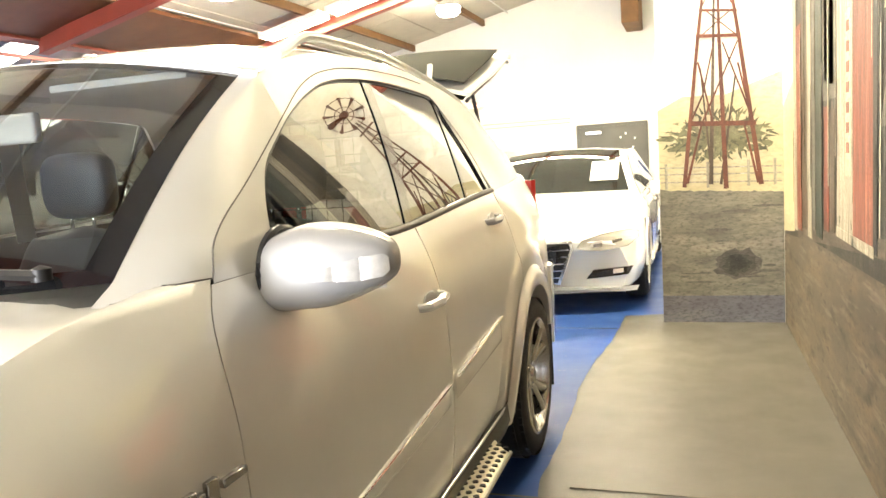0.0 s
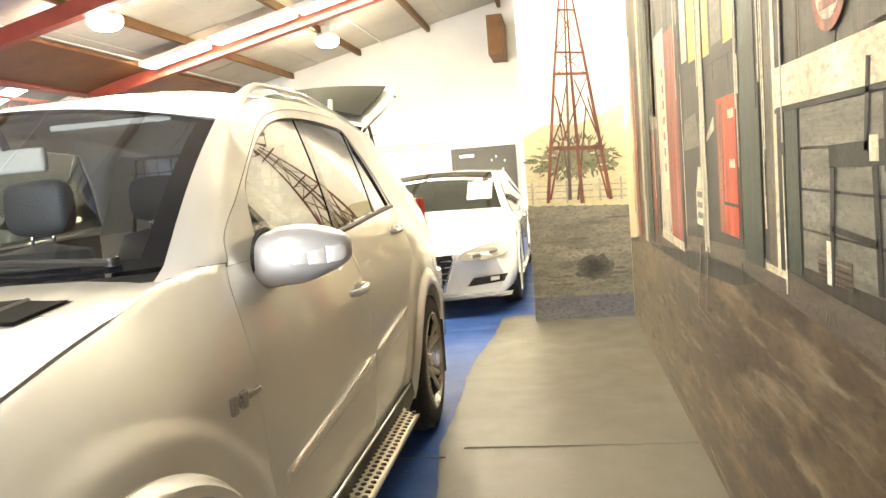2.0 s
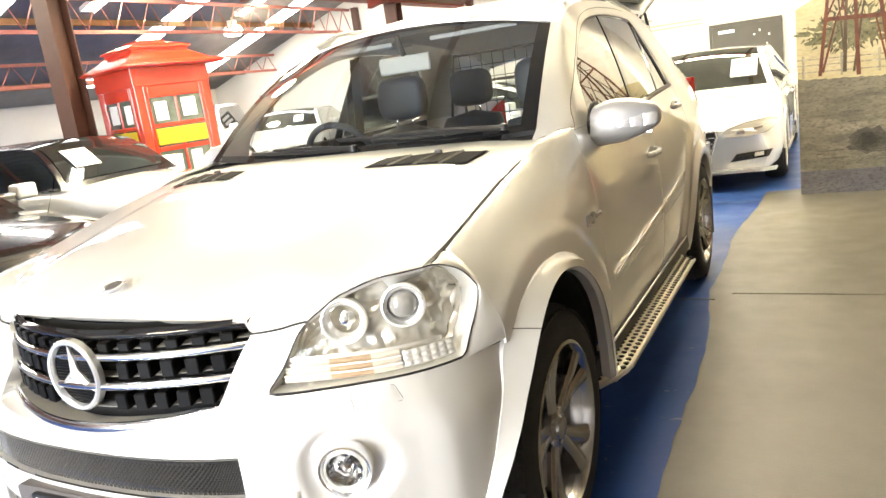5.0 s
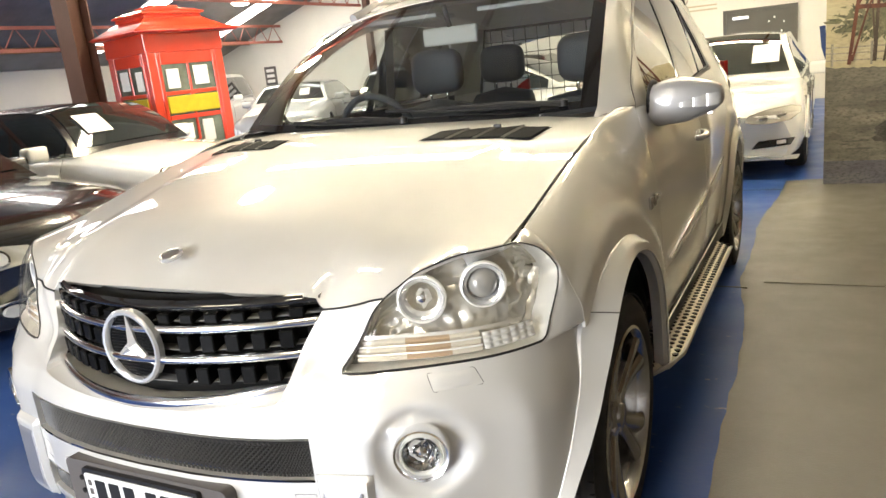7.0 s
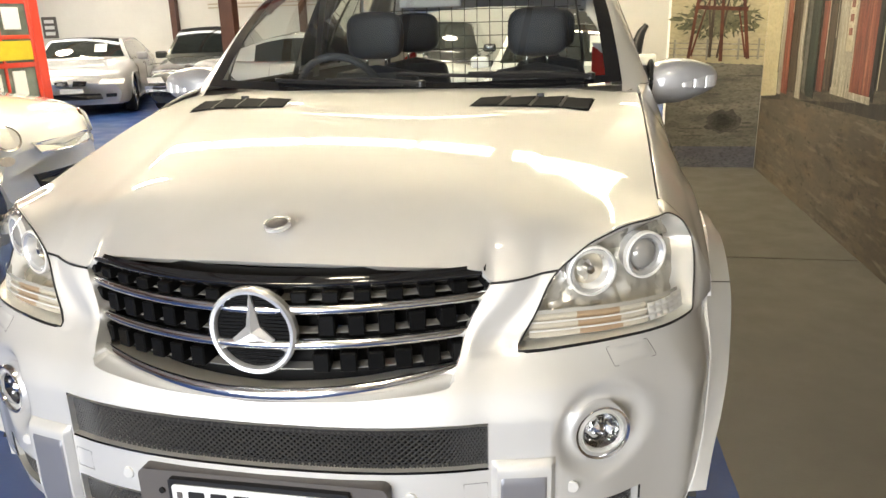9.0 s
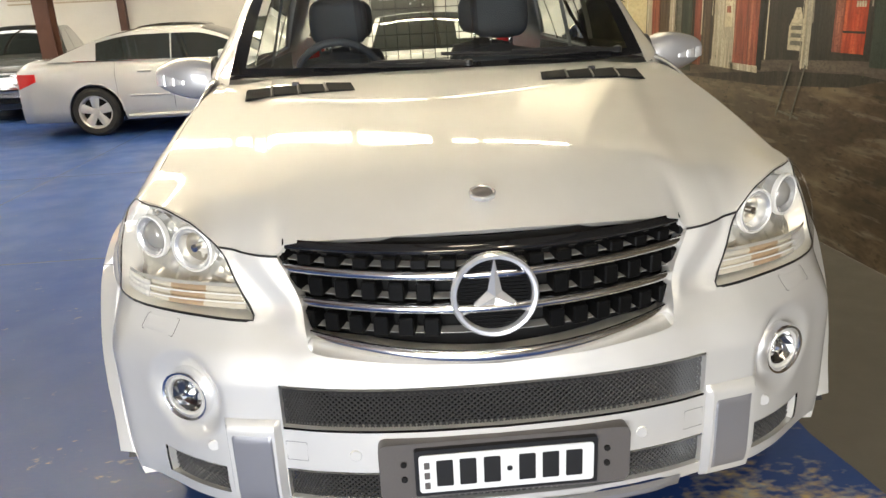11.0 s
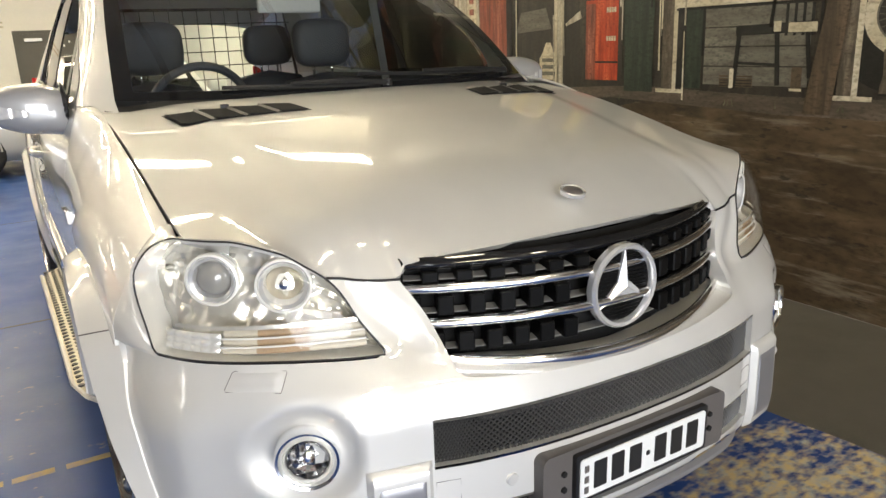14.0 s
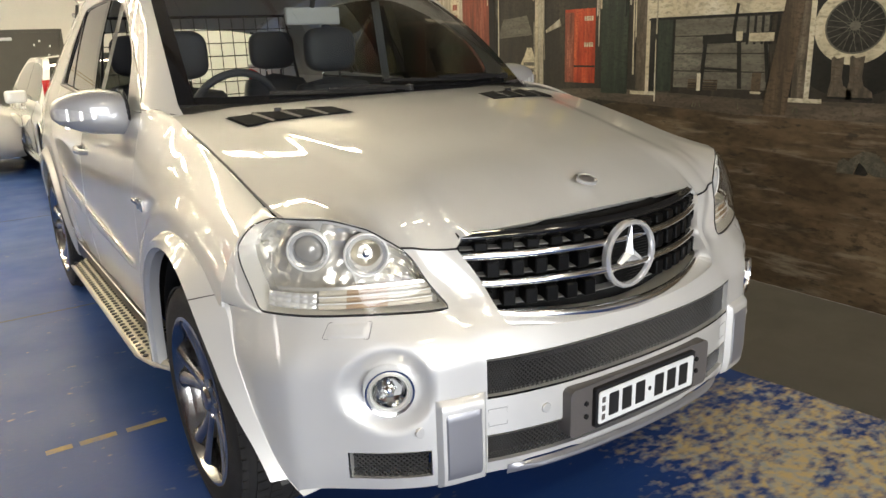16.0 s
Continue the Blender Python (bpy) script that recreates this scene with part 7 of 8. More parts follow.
def board():
    def f(u, v):
        y = lerp(1.28, 3.05, u)
        w = 0.100 + 0.073 * min(sstep(0, 0.14, u), sstep(1, 0.94, u))
        return (0.845 + w * v, y, 0.352 - 0.006 * v - 0.012 * sstep(0.9, 1.0, v))
    return grid(f, 40, 8, thick=0.03, flip=True)


BOARDS = both("running_board", board, M_BOARD, SUV, "brushed metal running board with dark rubber studs")


def studs():
    bm = bmesh.new()
    for r in range(5):
        for k in range(44):
            y = 1.34 + k * 0.039 + (0.0195 if r % 2 else 0)
            if y > 3.0:
                continue
            x = 0.874 + r * 0.030
            if x > 0.945 + 0.07 * sstep(1.30, 1.50, y):
                continue
            n = 8
            t = [bm.verts.new((x + 0.0105 * math.cos(i * 2 * math.pi / n), y + 0.0105 * math.sin(i * 2 * math.pi / n), 0.3555 - 0.006 * (x - 0.845) / 0.15)) for i in range(n)]
            b = [bm.verts.new(v.co + Vector((0, 0, -0.006))) for v in t]
            bm.faces.new(t)
            for i in range(n):
                bm.faces.new((t[i], b[i], b[(i + 1) % n], t[(i + 1) % n]))
    return bm


for o in both("rubber_studs", studs, M_BLACK, BOARDS):
    tagged(o, kind="stuff")
both("board_edge", lambda: tube([(0.948, 1.29, 0.340), (0.990, 1.38, 0.339)] + [(1.016, y, 0.338) for y in (1.50, 2.0, 2.6, 2.96)], 0.008, 6), M_SATIN, BOARDS)
both("sill_scuff", lambda: grid(lambda u, v: (0.925 + 0.02 * v, lerp(1.45, 3.2, u), 0.372 + 0.045 * v), 20, 3, thick=0.004), M_SATIN, SUV)
both("sill_groove", lambda: tube([(0.928, y, 0.365) for y in (1.4, 2.0, 2.6, 3.2)], 0.006, 6), M_BLACK)

# mud flaps
both("mud_flap", lambda: box(0.74, 0.955, HUB_R + 0.39, HUB_R + 0.40, 0.20, 0.52, 0.004), M_BLACK, SUV)


# ---- wheels ----
def wheel(sg, hub, steer=0.0):
    m = Matrix.Translation((sg * 0.815, hub, HUB_Z)) @ Matrix.Rotation(steer, 4, "Z") @ (Matrix.Identity(4) if sg > 0 else Matrix.Rotation(math.pi, 4, "Z"))

    def put(bm):
        bmesh.ops.transform(bm, matrix=m, verts=bm.verts)
        return bm
    R, w = TYRE_R, 0.145
    W = part("wheel", put(lathe([(0.255, w - 0.012), (0.268, w), (0.300, w + 0.004), (0.338, w - 0.002), (0.358, w - 0.020), (0.368, w - 0.045), (R, 0.05), (R, -0.05), (0.368, -w + 0.045), (0.355, -w + 0.015), (0.30, -w), (0.255, -w + 0.01)], 64, "x", closed=True)), M_RUBBER, SUV, "low-profile tyre on a polished five twin-spoke alloy rim")
    # tread grooves as raised blocks
    bm = bmesh.new()
    for k in range(60):
        a = 2 * math.pi * k / 60
        for x0, x1, sh in ((0.112, 0.138, 0.02), (0.066, 0.100, 0.0), (0.018, 0.056, 0.03), (-0.056, -0.018, 0.0), (-0.100, -0.066, 0.03), (-0.138, -0.112, 0.0)):
            rr = R - 0.002 - (0.014 if abs(x0) > 0.1 else 0) - (0.0 if abs(x0) < 0.1 else 0.002)
            b0, b1 = a + sh, a + sh + 0.085
            pts = [(x0, rr * math.cos(b0), rr * math.sin(b0)), (x1, rr * math.cos(b0), rr * math.sin(b0)), (x1, rr * math.cos(b1), rr * math.sin(b1)), (x0, rr * math.cos(b1), rr * math.sin(b1))]
            q = [bm.verts.new(p) for p in pts]
            o = [bm.verts.new((p[0], p[1] * (1 + 0.006 / rr), p[2] * (1 + 0.006 / rr))) for p in pts]
            bm.faces.new(o)
            for i in range(4):
                bm.faces.new((q[i], q[(i + 1) % 4], o[(i + 1) % 4], o[i]))
    tagged(part("tread", put(bm), M_RUBBER, W, smooth=False), kind="stuff")
    rim = part("rim", put(lathe([(0.255, w - 0.012), (0.266, w + 0.001), (0.256, w + 0.004), (0.246, w - 0.010), (0.238, w - 0.045), (0.228, 0.0), (0.232, -w + 0.03), (0.225, -w + 0.03), (0.220, 0.0), (0.23, w - 0.05)], 56, "x", closed=True)), M_RIM, W)
    for k in range(5):
        a0 = math.pi / 2 + k * 2 * math.pi / 5 + 0.2
        for off in (-0.16, 0.16):
            def spoke(u, v):
                r = lerp(0.045, 0.246, u)
                a = a0 + off * (0.55 + 0.75 * u ** 1.2)
                wd = lerp(0.024, 0.021, u) + 0.012 * u ** 4
                d = lerp(-1, 1, v)
                x = w - 0.034 + 0.028 * u ** 1.6 - 0.010 * d * d
                return (x, r * math.cos(a) - wd * d * math.sin(a), r * math.sin(a) + wd * d * math.cos(a))
            part("spoke", put(grid(spoke, 14, 6, thick=0.022)), M_RIM, rim)
    part("hub", put(lathe([(0.070, w - 0.07), (0.066, w - 0.036), (0.040, w - 0.028), (0.036, w - 0.020), (0.030, w - 0.017), (0.001, w - 0.016)], 32, "x")), M_RIM, rim)
    for k in range(5):
        a = math.pi / 2 + (k + 0.5) * 2 * math.pi / 5 + 0.2
        part("wheel_bolt", put(lathe([(0.010, w - 0.045), (0.010, w - 0.030), (0.004, w - 0.029)], 8, "x", (0, 0.054 * math.cos(a), 0.054 * math.sin(a)))), M_CHROME, rim)
    # black lining and disc give the shade in the gaps between spokes
    part("barrel", put(lathe([(0.2375, w - 0.046), (0.227, 0.0), (0.07, 0.0)], 48, "x", caps=False)), M_BLACK, rim)
    part("brake_disc", put(lathe([(0.185, w - 0.085), (0.185, w - 0.075), (0.08, w - 0.072), (0.07, w - 0.085)], 40, "x")), M_SATIN, W)
    part("brake_caliper", put(box(w - 0.125, w - 0.06, 0.10, 0.20, -0.09, 0.09, 0.02)), M_GREYPLASTIC, W)
    return W


for sg in (1, -1):
    wheel(sg, HUB_F, 0.0)
    wheel(sg, HUB_R)

# ---- tail: raised tailgate, bumper, floor ----
def tailgate(half0, half1, v0, v1, drop):
    """The lifted tailgate: nearly level, crowned across, its rear edge bowed."""
    def f(u, v):
        v = lerp(v0, v1, v)
        k = lerp(-1, 1, u)
        y = lerp(4.33, 5.30, v) - 0.14 * abs(k) ** 3 * v
        x = k * lerp(half0, half1, sstep(0, 0.6, v))
        q = x / lerp(0.555, 0.60, sstep(0, 0.6, v))
        z = lerp(1.725, 2.035, v) + lerp(0.09, 0.06, sstep(0.0, 1.0, v)) * (1 - q * q) - drop - 0.03 * sstep(0.9, 1.0, v)
        return (x, y, z)
    return f


TG = part("tailgate", grid(tailgate(0.555, 0.60, 0.0, 1.0, 0.0), 28, 18, thick=0.022), M_SILVER, SUV, "raised silver tailgate with dark rear glass")
M_SMOKED = mat("smoked_rear_glass", (0.014, 0.015, 0.010), rough=0.5, spec=0.08, stain=0.2)
part("rear_glass", grid(tailgate(0.52, 0.55, 0.03, 0.82, -0.040), 24, 12, thick=0.006), M_SMOKED, TG, "dark tinted rear glass")
part("rear_glass_inside", grid(tailgate(0.51, 0.545, 0.02, 0.78, 0.052), 24, 12, flip=True), M_SMOKED, TG, "dark tinted rear glass")
part("tailgate_lining", grid(tailgate(0.53, 0.56, 0.785, 0.96, 0.052), 20, 6, flip=True), M_BLACK, TG)
part("tailgate_seal", tube([tailgate(0.535, 0.575, 0, 1, 0.045)(1, k / 12) for k in range(13)], 0.010, 6), M_BLACK, TG)
for sg in (1, -1):
    part("hinge_arm", tube([(sg * 0.34, 4.22, 1.63), (sg * 0.33, 4.32, 1.76), (sg * 0.32, 4.40, 1.90)], 0.016, 8), M_SILVER, TG)
    part("gas_strut", tube([(sg * 0.562, 4.36, 1.715), (sg * 0.58, 4.345, 1.63), (sg * 0.60, 4.33, 1.50)], [0.010, 0.011, 0.015], 8), M_BLACK, TG)
part("rear_spoiler", grid(lambda u, v: (lerp(-0.58, 0.58, u), lerp(4.34, 4.52, v), 1.640 + 0.05 * (1 - lerp(-1, 1, u) ** 2) + 0.03 * v), 16, 3, thick=0.02), M_SILVER, TG)
part("rear_bumper", grid(lambda u, v: (0.90 * math.sin(radians(lerp(-90, 90, u))), 4.42 + 0.36 * math.cos(radians(lerp(-90, 90, u))) ** 0.6, lerp(0.36, 0.78, v)), 30, 6, thick=0.02), M_SILVER, SUV)
both("tail_lamp", lambda: grid(lambda u, v: (lerp(0.82, 0.70, u), 4.62 + 0.10 * u, lerp(0.98, 1.24, v)), 6, 6, thick=0.03), M_RED, SUV, "red tail lamp")
part("underbody", box(-0.72, 0.72, 0.45, 4.55, 0.26, 0.34, 0.02), M_BLACK, SUV)
part("engine_bay_floor", box(-0.60, 0.60, 0.36, 1.20, 0.345, 0.70, 0.02), M_DARK, SUV)

# ---- cabin ----
part("cabin_floor", box(-0.86, 0.86, 1.25, 4.60, 0.38, 0.45, 0.01), M_DASH, SUV)
part("dashboard", grid(lambda u, v: (lerp(-0.80, 0.80, u), 1.34 + 0.15 * lerp(-1, 1, u) ** 2 + 0.50 * v, 1.185 + 0.018 * lerp(-1, 1, u) ** 2 - 0.02 * v - 0.30 * sstep(0.8, 1.0, v) + 0.05 * math.exp(-((lerp(-0.80, 0.80, u) + 0.38) / 0.2) ** 2) * sstep(0.3, 0.75, v) * sstep(1.0, 0.85, v)), 40, 20), M_DASH, SUV)
both("door_lining", lambda: grid(lambda u, v: (0.80, lerp(1.48, 3.55, u), lerp(0.45, 1.21, v)), 6, 4), M_DASH)
part("headlining", grid(lambda u, v: (lerp(-0.63, 0.63, u), lerp(2.05, 4.30, v), min(ROOF_Z(max(2.1, lerp(2.05, 4.30, v))) - 0.005, 1.70) + 0.03 * (1 - lerp(-1, 1, u) ** 2)), 10, 14), M_TRIMLIGHT, SUV)
both("pillar_lining_rear", lambda: grid(lambda u, v: (lerp(0.82, 0.64, v), 3.58 + 0.5 * u, lerp(1.2, 1.62, v)), 4, 4), M_TRIMLIGHT)
both("centre_pillar_lining", lambda: grid(lambda u, v: (lerp(0.80, 0.66, v), 2.66 - 0.16 * v + 0.09 * u, lerp(1.18, 1.63, v)), 3, 5), M_TRIMLIGHT)


def seat(x, y, w=0.27):
    S = part("seat", box(x - w, x + w, y - 0.25, y + 0.27, 0.55, 0.74, 0.06, 4), M_CLOTH, SUV, "dark grey leather seat")

    def back(u, v):
        a = lerp(-math.pi, math.pi, u)
        p = lambda t: math.copysign(abs(t) ** 0.55, t)
        k = 1 - 0.22 * sstep(0.55, 1.0, v)
        ed = min(1, sstep(-0.01, 0.07, v), sstep(1.0, 0.92, v)) ** 0.5
        return (x + w * k * ed * p(math.cos(a)), y + 0.27 + 0.20 * v + 0.075 * ed * p(math.sin(a)), lerp(0.66, 1.24, v))
    part("backrest", grid(back, 24, 16), M_CLOTH, S)

    def rest(u, v):
        a, b = lerp(-math.pi, math.pi, u), lerp(-math.pi / 2, math.pi / 2, v)
        p = lambda t: math.copysign(abs(t) ** 0.55, t)
        return (x + 0.148 * p(math.cos(b)) * p(math.cos(a)), y + 0.47 + 0.055 * p(math.cos(b)) * p(math.sin(a)), 1.385 + 0.118 * p(math.sin(b)))
    part("headrest", grid(rest, 24, 12), M_CLOTH, S)
    for d in (-0.05, 0.05):
        part("headrest_post", tube([(x + d, y + 0.465, 1.2), (x + d, y + 0.47, 1.32)], 0.007), M_CHROME, S)


seat(0.40, 2.15), seat(-0.43, 2.15)
seat(0.42, 3.05, 0.25), seat(-0.42, 3.05, 0.25)
part("centre_console", box(-0.11, 0.11, 1.75, 2.6, 0.5, 0.86, 0.03), M_DASH, SUV)

# steering wheel
sw = Matrix.Translation((-0.40, 1.93, 1.145)) @ Matrix.Rotation(radians(24), 4, "X")
bm = tube([(0.185 * math.cos(a), 0, 0.185 * math.sin(a)) for a in [k * math.pi / 20 for k in range(40)]], 0.016, 10, closed=True)
bmesh.ops.transform(bm, matrix=sw, verts=bm.verts)
SWH = part("steering_wheel", bm, M_CLOTH, SUV)
bm = box(-0.09, 0.09, -0.02, 0.03, -0.075, 0.06, 0.02, 3)
for a in (0.15, math.pi - 0.15, -math.pi / 2):
    tube([(0.06 * math.cos(a), 0, 0.06 * math.sin(a)), (0.18 * math.cos(a), 0, 0.18 * math.sin(a))], 0.016, 6, bm=bm)
bmesh.ops.transform(bm, matrix=sw, verts=bm.verts)
part("steering_hub", bm, M_CLOTH, SWH)
part("steering_column", tube([(-0.40, 1.92, 1.14), (-0.40, 1.60, 1.02)], 0.05), M_DASH, SWH)

# inner mirror, sun visors
IM = part("inner_mirror", box(-0.13, 0.13, 1.93, 1.96, 1.50, 1.575, 0.012, 3), M_TRIMLIGHT, SUV)
part("mirror_stalk", tube([(0, 1.945, 1.57), (0, 1.90, 1.66)], 0.012), M_BLACK, IM)
both("sun_visor", lambda: box(0.10, 0.52, 2.02, 2.22, 1.625, 1.645, 0.006), M_TRIMLIGHT)

# cargo barrier grid behind the rear seats
BAR = part("cargo_barrier", tube([(-0.62, 3.60, 1.22), (-0.56, 3.60, 1.60), (0.56, 3.60, 1.60), (0.62, 3.60, 1.22), (0.62, 3.60, 0.8), (-0.62, 3.60, 0.8)], 0.010, 6, closed=True), M_BLACK, SUV, "thin wire cargo barrier")
for k in range(1, 15):
    x = lerp(-0.60, 0.60, k / 15)
    part("barrier_wire", tube([(x, 3.60, 0.8), (x, 3.60, 1.60)], 0.0028, 5), M_BLACK, BAR)
for k in range(1, 10):
    z = lerp(0.8, 1.6, k / 10)
    part("barrier_wire", tube([(-0.60, 3.604, z), (0.60, 3.604, z)], 0.0028, 5), M_BLACK, BAR)

# ---- the other parked cars ----
M_SALOON = metallic_paint("mid_silver_paint", (0.52, 0.52, 0.51))
M_SILVERRIM = mat("silver_painted_rim", (0.55, 0.54, 0.52), rough=0.35, metal=0.4, stain=0.15)
M_GREYCAR = metallic_paint("grey_silver_paint", (0.50, 0.50, 0.50))
M_VINT = mat("dark_green_grey_paint", (0.060, 0.062, 0.055), rough=0.25, coat=1.0, stain=0.2)


class Body:
    """A passenger car from a few tables: y runs back from the nose, x across, z up."""

    def __init__(self, name, label, m, paint, length, half, deck, plan, belt, roof, cabin, wheels, tyre, group="parked cars", nose=0.24, tail=0.18, sill=0.20):
        self.m, self.paint, self.L, self.W = m, paint, length, half
        self.deck, self.plan, self.belt, self.roof, self.cabin, self.wheels, self.R = curve(deck), curve(plan), curve(belt), roof, cabin, wheels, tyre
        self.nose, self.tail, self.sill = nose, tail, sill
        self.e = thing(name, m @ Matrix.Translation((0, length / 2, 0)), label, "car", group)

    def P(self, x, y, z, out=0.0):
        t = (x / self.W) ** 2
        y2 = y + self.nose * t * math.exp(-y / 0.55) - self.tail * t * math.exp(-(self.L - y) / 0.5)
        return self.m @ Vector((x, y2, z))

    def put(self, name, bm, mat_, parent=None, label="", smooth=True):
        bmesh.ops.transform(bm, matrix=self.m, verts=bm.verts) if bm.verts and not bm.verts[0].is_wire and False else None
        return part(name, bm, mat_, parent or self.e, label, smooth)

    def sheet(self, name, fn, nu, nv, mat_, parent=None, label="", thick=0.0):
        return part(name, grid(lambda u, v: self.P(*fn(u, v)), nu, nv, thick=thick), mat_, parent or self.e, label)

    def section(self, y):
        w, d, s = self.plan(y), self.deck(y), self.sill
        zs = max(s + 0.25, d - 0.16)
        return [(w - 0.09, s), (w - 0.03, s + 0.06), (w - 0.005, s + 0.16), (w, lerp(s + 0.16, zs, 0.45)), (w - 0.004, lerp(s + 0.16, zs, 0.8)), (w - 0.018, zs), (w - 0.045, d - 0.07), (w - 0.085, d - 0.02), (w - 0.14, d), (w * 0.62, d + 0.018), (w * 0.32, d + 0.028), (0.0, d + 0.032)]

    def arch_z(self, y):
        z = 0.0
        for a in self.wheels:
            d = (self.R + 0.055) ** 2 - (y - a) ** 2
            if d > 0:
                z = max(z, self.R + math.sqrt(d))
        return z

    def shell(self):
        bm = bmesh.new()
        ys = {self.L * (0.5 - 0.5 * math.cos(math.pi * i / 80)) for i in range(81)}
        for a in self.wheels:
            ys |= {a + (self.R + 0.0549) * math.cos(math.pi * i / 28) for i in range(29)} | {a - self.R - 0.0551, a + self.R + 0.0551}
        ys = sorted(y for y in ys if 0 <= y <= self.L)
        rows = []
        for y in ys:
            half, zc = self.section(y), self.arch_z(y)
            cut = []
            for i, (x, z) in enumerate(half):
                if z < zc and i < 8:
                    j = next(k for k in range(i, len(half)) if half[k][1] >= zc)
                    (x0, z0), (x1, z1) = half[j - 1], half[j]
                    x, z = lerp(x0, x1, (zc - z0) / max(1e-6, z1 - z0)), zc + 0.0004 * i
                cut.append((x, z))
            half = cut
            pts = half + [(-x, z) for x, z in half[-2::-1]]
            rows.append([bm.verts.new(self.P(x, y, z)) for x, z in pts])
        k = len(rows[0])
        for i in range(len(ys) - 1):
            for j in range(k - 1):
                bm.faces.new((rows[i][j], rows[i + 1][j], rows[i + 1][j + 1], rows[i][j + 1]))
        bm.faces.new(rows[0][::-1])
        bm.faces.new(rows[-1])
        bmesh.ops.recalc_face_normals(bm, faces=bm.faces)
        self.body = part("car_body", bm, self.paint, self.e)
        for a in self.wheels:
            for sg in (1, -1):
                part("wheel_arch", grid(lambda u, v: self.P(sg * lerp(self.plan(a) - 0.012, self.plan(a) - 0.30, v), a + (self.R + 0.05) * math.cos(math.pi * lerp(-0.12, 1.12, u)), self.R + (self.R + 0.05) * math.sin(math.pi * lerp(-0.12, 1.12, u))), 24, 2), M_BLACK, self.e)
                part("arch_lip", tube([self.P(sg * (self.plan(a) - 0.004), a + (self.R + 0.052) * math.cos(math.pi * k_ / 20), self.R + (self.R + 0.052) * math.sin(math.pi * k_ / 20)) for k_ in range(21)], 0.012, 6), self.paint, self.e)

    def cab_h(self, y):
        a, b, c, d = self.cabin
        if y <= b:
            t = (y - a) / (b - a)
            return 1 - (1 - t) ** 1.6 if t > 0 else 0
        if y >= c:
            t = max(0, (d - y) / (d - c))
            return 1 - (1 - t) ** 1.8
        return 1.0

    def cab(self, y, h, t):
        """h: 0 at the belt to 1 at the roof edge; t: 1 at the side to 0 in the middle, once on the roof."""
        w = self.plan(y)
        hh = self.cab_h(y)
        hs = hh
        zb = self.belt(y)
        crown = 0.05 * math.sin(math.pi * min(1, max(0, (y - self.cabin[0]) / (self.cabin[3] - self.cabin[0]))))
        zr = zb + (self.roof - zb - 0.07) * hs + crown * hs
        x = lerp(w - 0.09, w * 0.70, h * hs)
        return (x * t, lerp(zb, zr, h) + 0.045 * hs * (1 - t * t))

    def greenhouse(self):
        a, b, c, d = self.cabin
        ys = [a + (d - a) * i / 60 for i in range(61)]
        path = [(h / 6, 1.0) for h in range(7)] + [(1.0, 1 - k / 6) for k in range(1, 7)]
        path = path + [(h, -t) for h, t in path[-2::-1]]

        def f(u, v):
            y = ys[round(u * 60)]
            h, t = path[round(v * (len(path) - 1))]
            x, z = self.cab(y, h, t)
            return (x, y, z)
        self.top = self.sheet("cabin_shell", f, 60, len(path) - 1, self.paint)
        # panes lie 5 mm proud of the shell
        def ws(y0, y1, sgn):
            def g(u, v):
                y = lerp(y0, y1, v)
                w = lerp(-0.90, 0.90, u)
                x, z = self.cab(y, 1.0, w)
                return (x, y - 0.006 * sgn, z + 0.006)
            return g
        self.sheet("windscreen", ws(a + 0.10 * (b - a), a + 0.93 * (b - a), 1), 12, 6, M_CARGLASS, self.top)
        self.sheet("rear_window", ws(d - 0.10 * (d - c), d - 0.92 * (d - c), -1), 12, 6, M_CARGLASS, self.top)
        mid = lerp(b, c, 0.42)
        for sg in (1, -1):
            for y0, y1 in ((lerp(a, b, 0.24), mid - 0.010), (mid + 0.010, lerp(d, c, 0.55))):
                def side(u, v):
                    y = lerp(y0, y1, u)
                    x, z = self.cab(y, lerp(0.06, 0.88, v), 1.0)
                    return (sg * (x + 0.005), y, z)
                self.sheet("side_window", side, 16, 5, M_CARGLASS, self.top)
            part("window_trim", tube([self.P(sg * (self.cab(y, 0.03, 1)[0] + 0.006), y, self.cab(y, 0.03, 1)[1]) for y in [lerp(lerp(a, b, 0.3), lerp(d, c, 0.3), k / 16) for k in range(17)]], 0.008, 5), M_CHROME, self.top)
            x, z = self.plan(b) - 0.01, self.belt(b) + 0.05
            mir = box(-0.11, 0.11, -0.06, 0.06, -0.07, 0.07, 0.04, 3, self.m @ Matrix.Translation((sg * (x + 0.10), lerp(a, b, 0.55), z)))
            part("door_mirror", mir, self.paint, self.e)
            for y in (lerp(b, c, 0.30), lerp(b, c, 0.88)):
                part("door_handle", box(-0.012, 0.02, -0.09, 0.09, -0.014, 0.014, 0.008, 1, self.m @ Matrix.Translation((sg * (self.plan(y) - 0.008), y, self.deck(y) - 0.13))), self.paint, self.e)
            for y in (lerp(a, b, 0.25), mid, lerp(c, d, 0.25)):
                part("door_gap", tube([self.P(sg * (self.plan(y) + 0.001), y, z_) for z_ in (self.sill + 0.14, 0.5, self.deck(y) - 0.17)] + [self.P(sg * (self.plan(y) - 0.075), y, self.deck(y) - 0.02)], 0.003, 4), M_BLACK, self.e)
            part("sill_strip", tube([self.P(sg * (self.plan(y) - 0.02), y, self.sill + 0.05) for y in (self.wheels[0] + self.R + 0.1, (self.wheels[0] + self.wheels[1]) / 2, self.wheels[1] - self.R - 0.1)], 0.03, 6), self.paint, self.e)

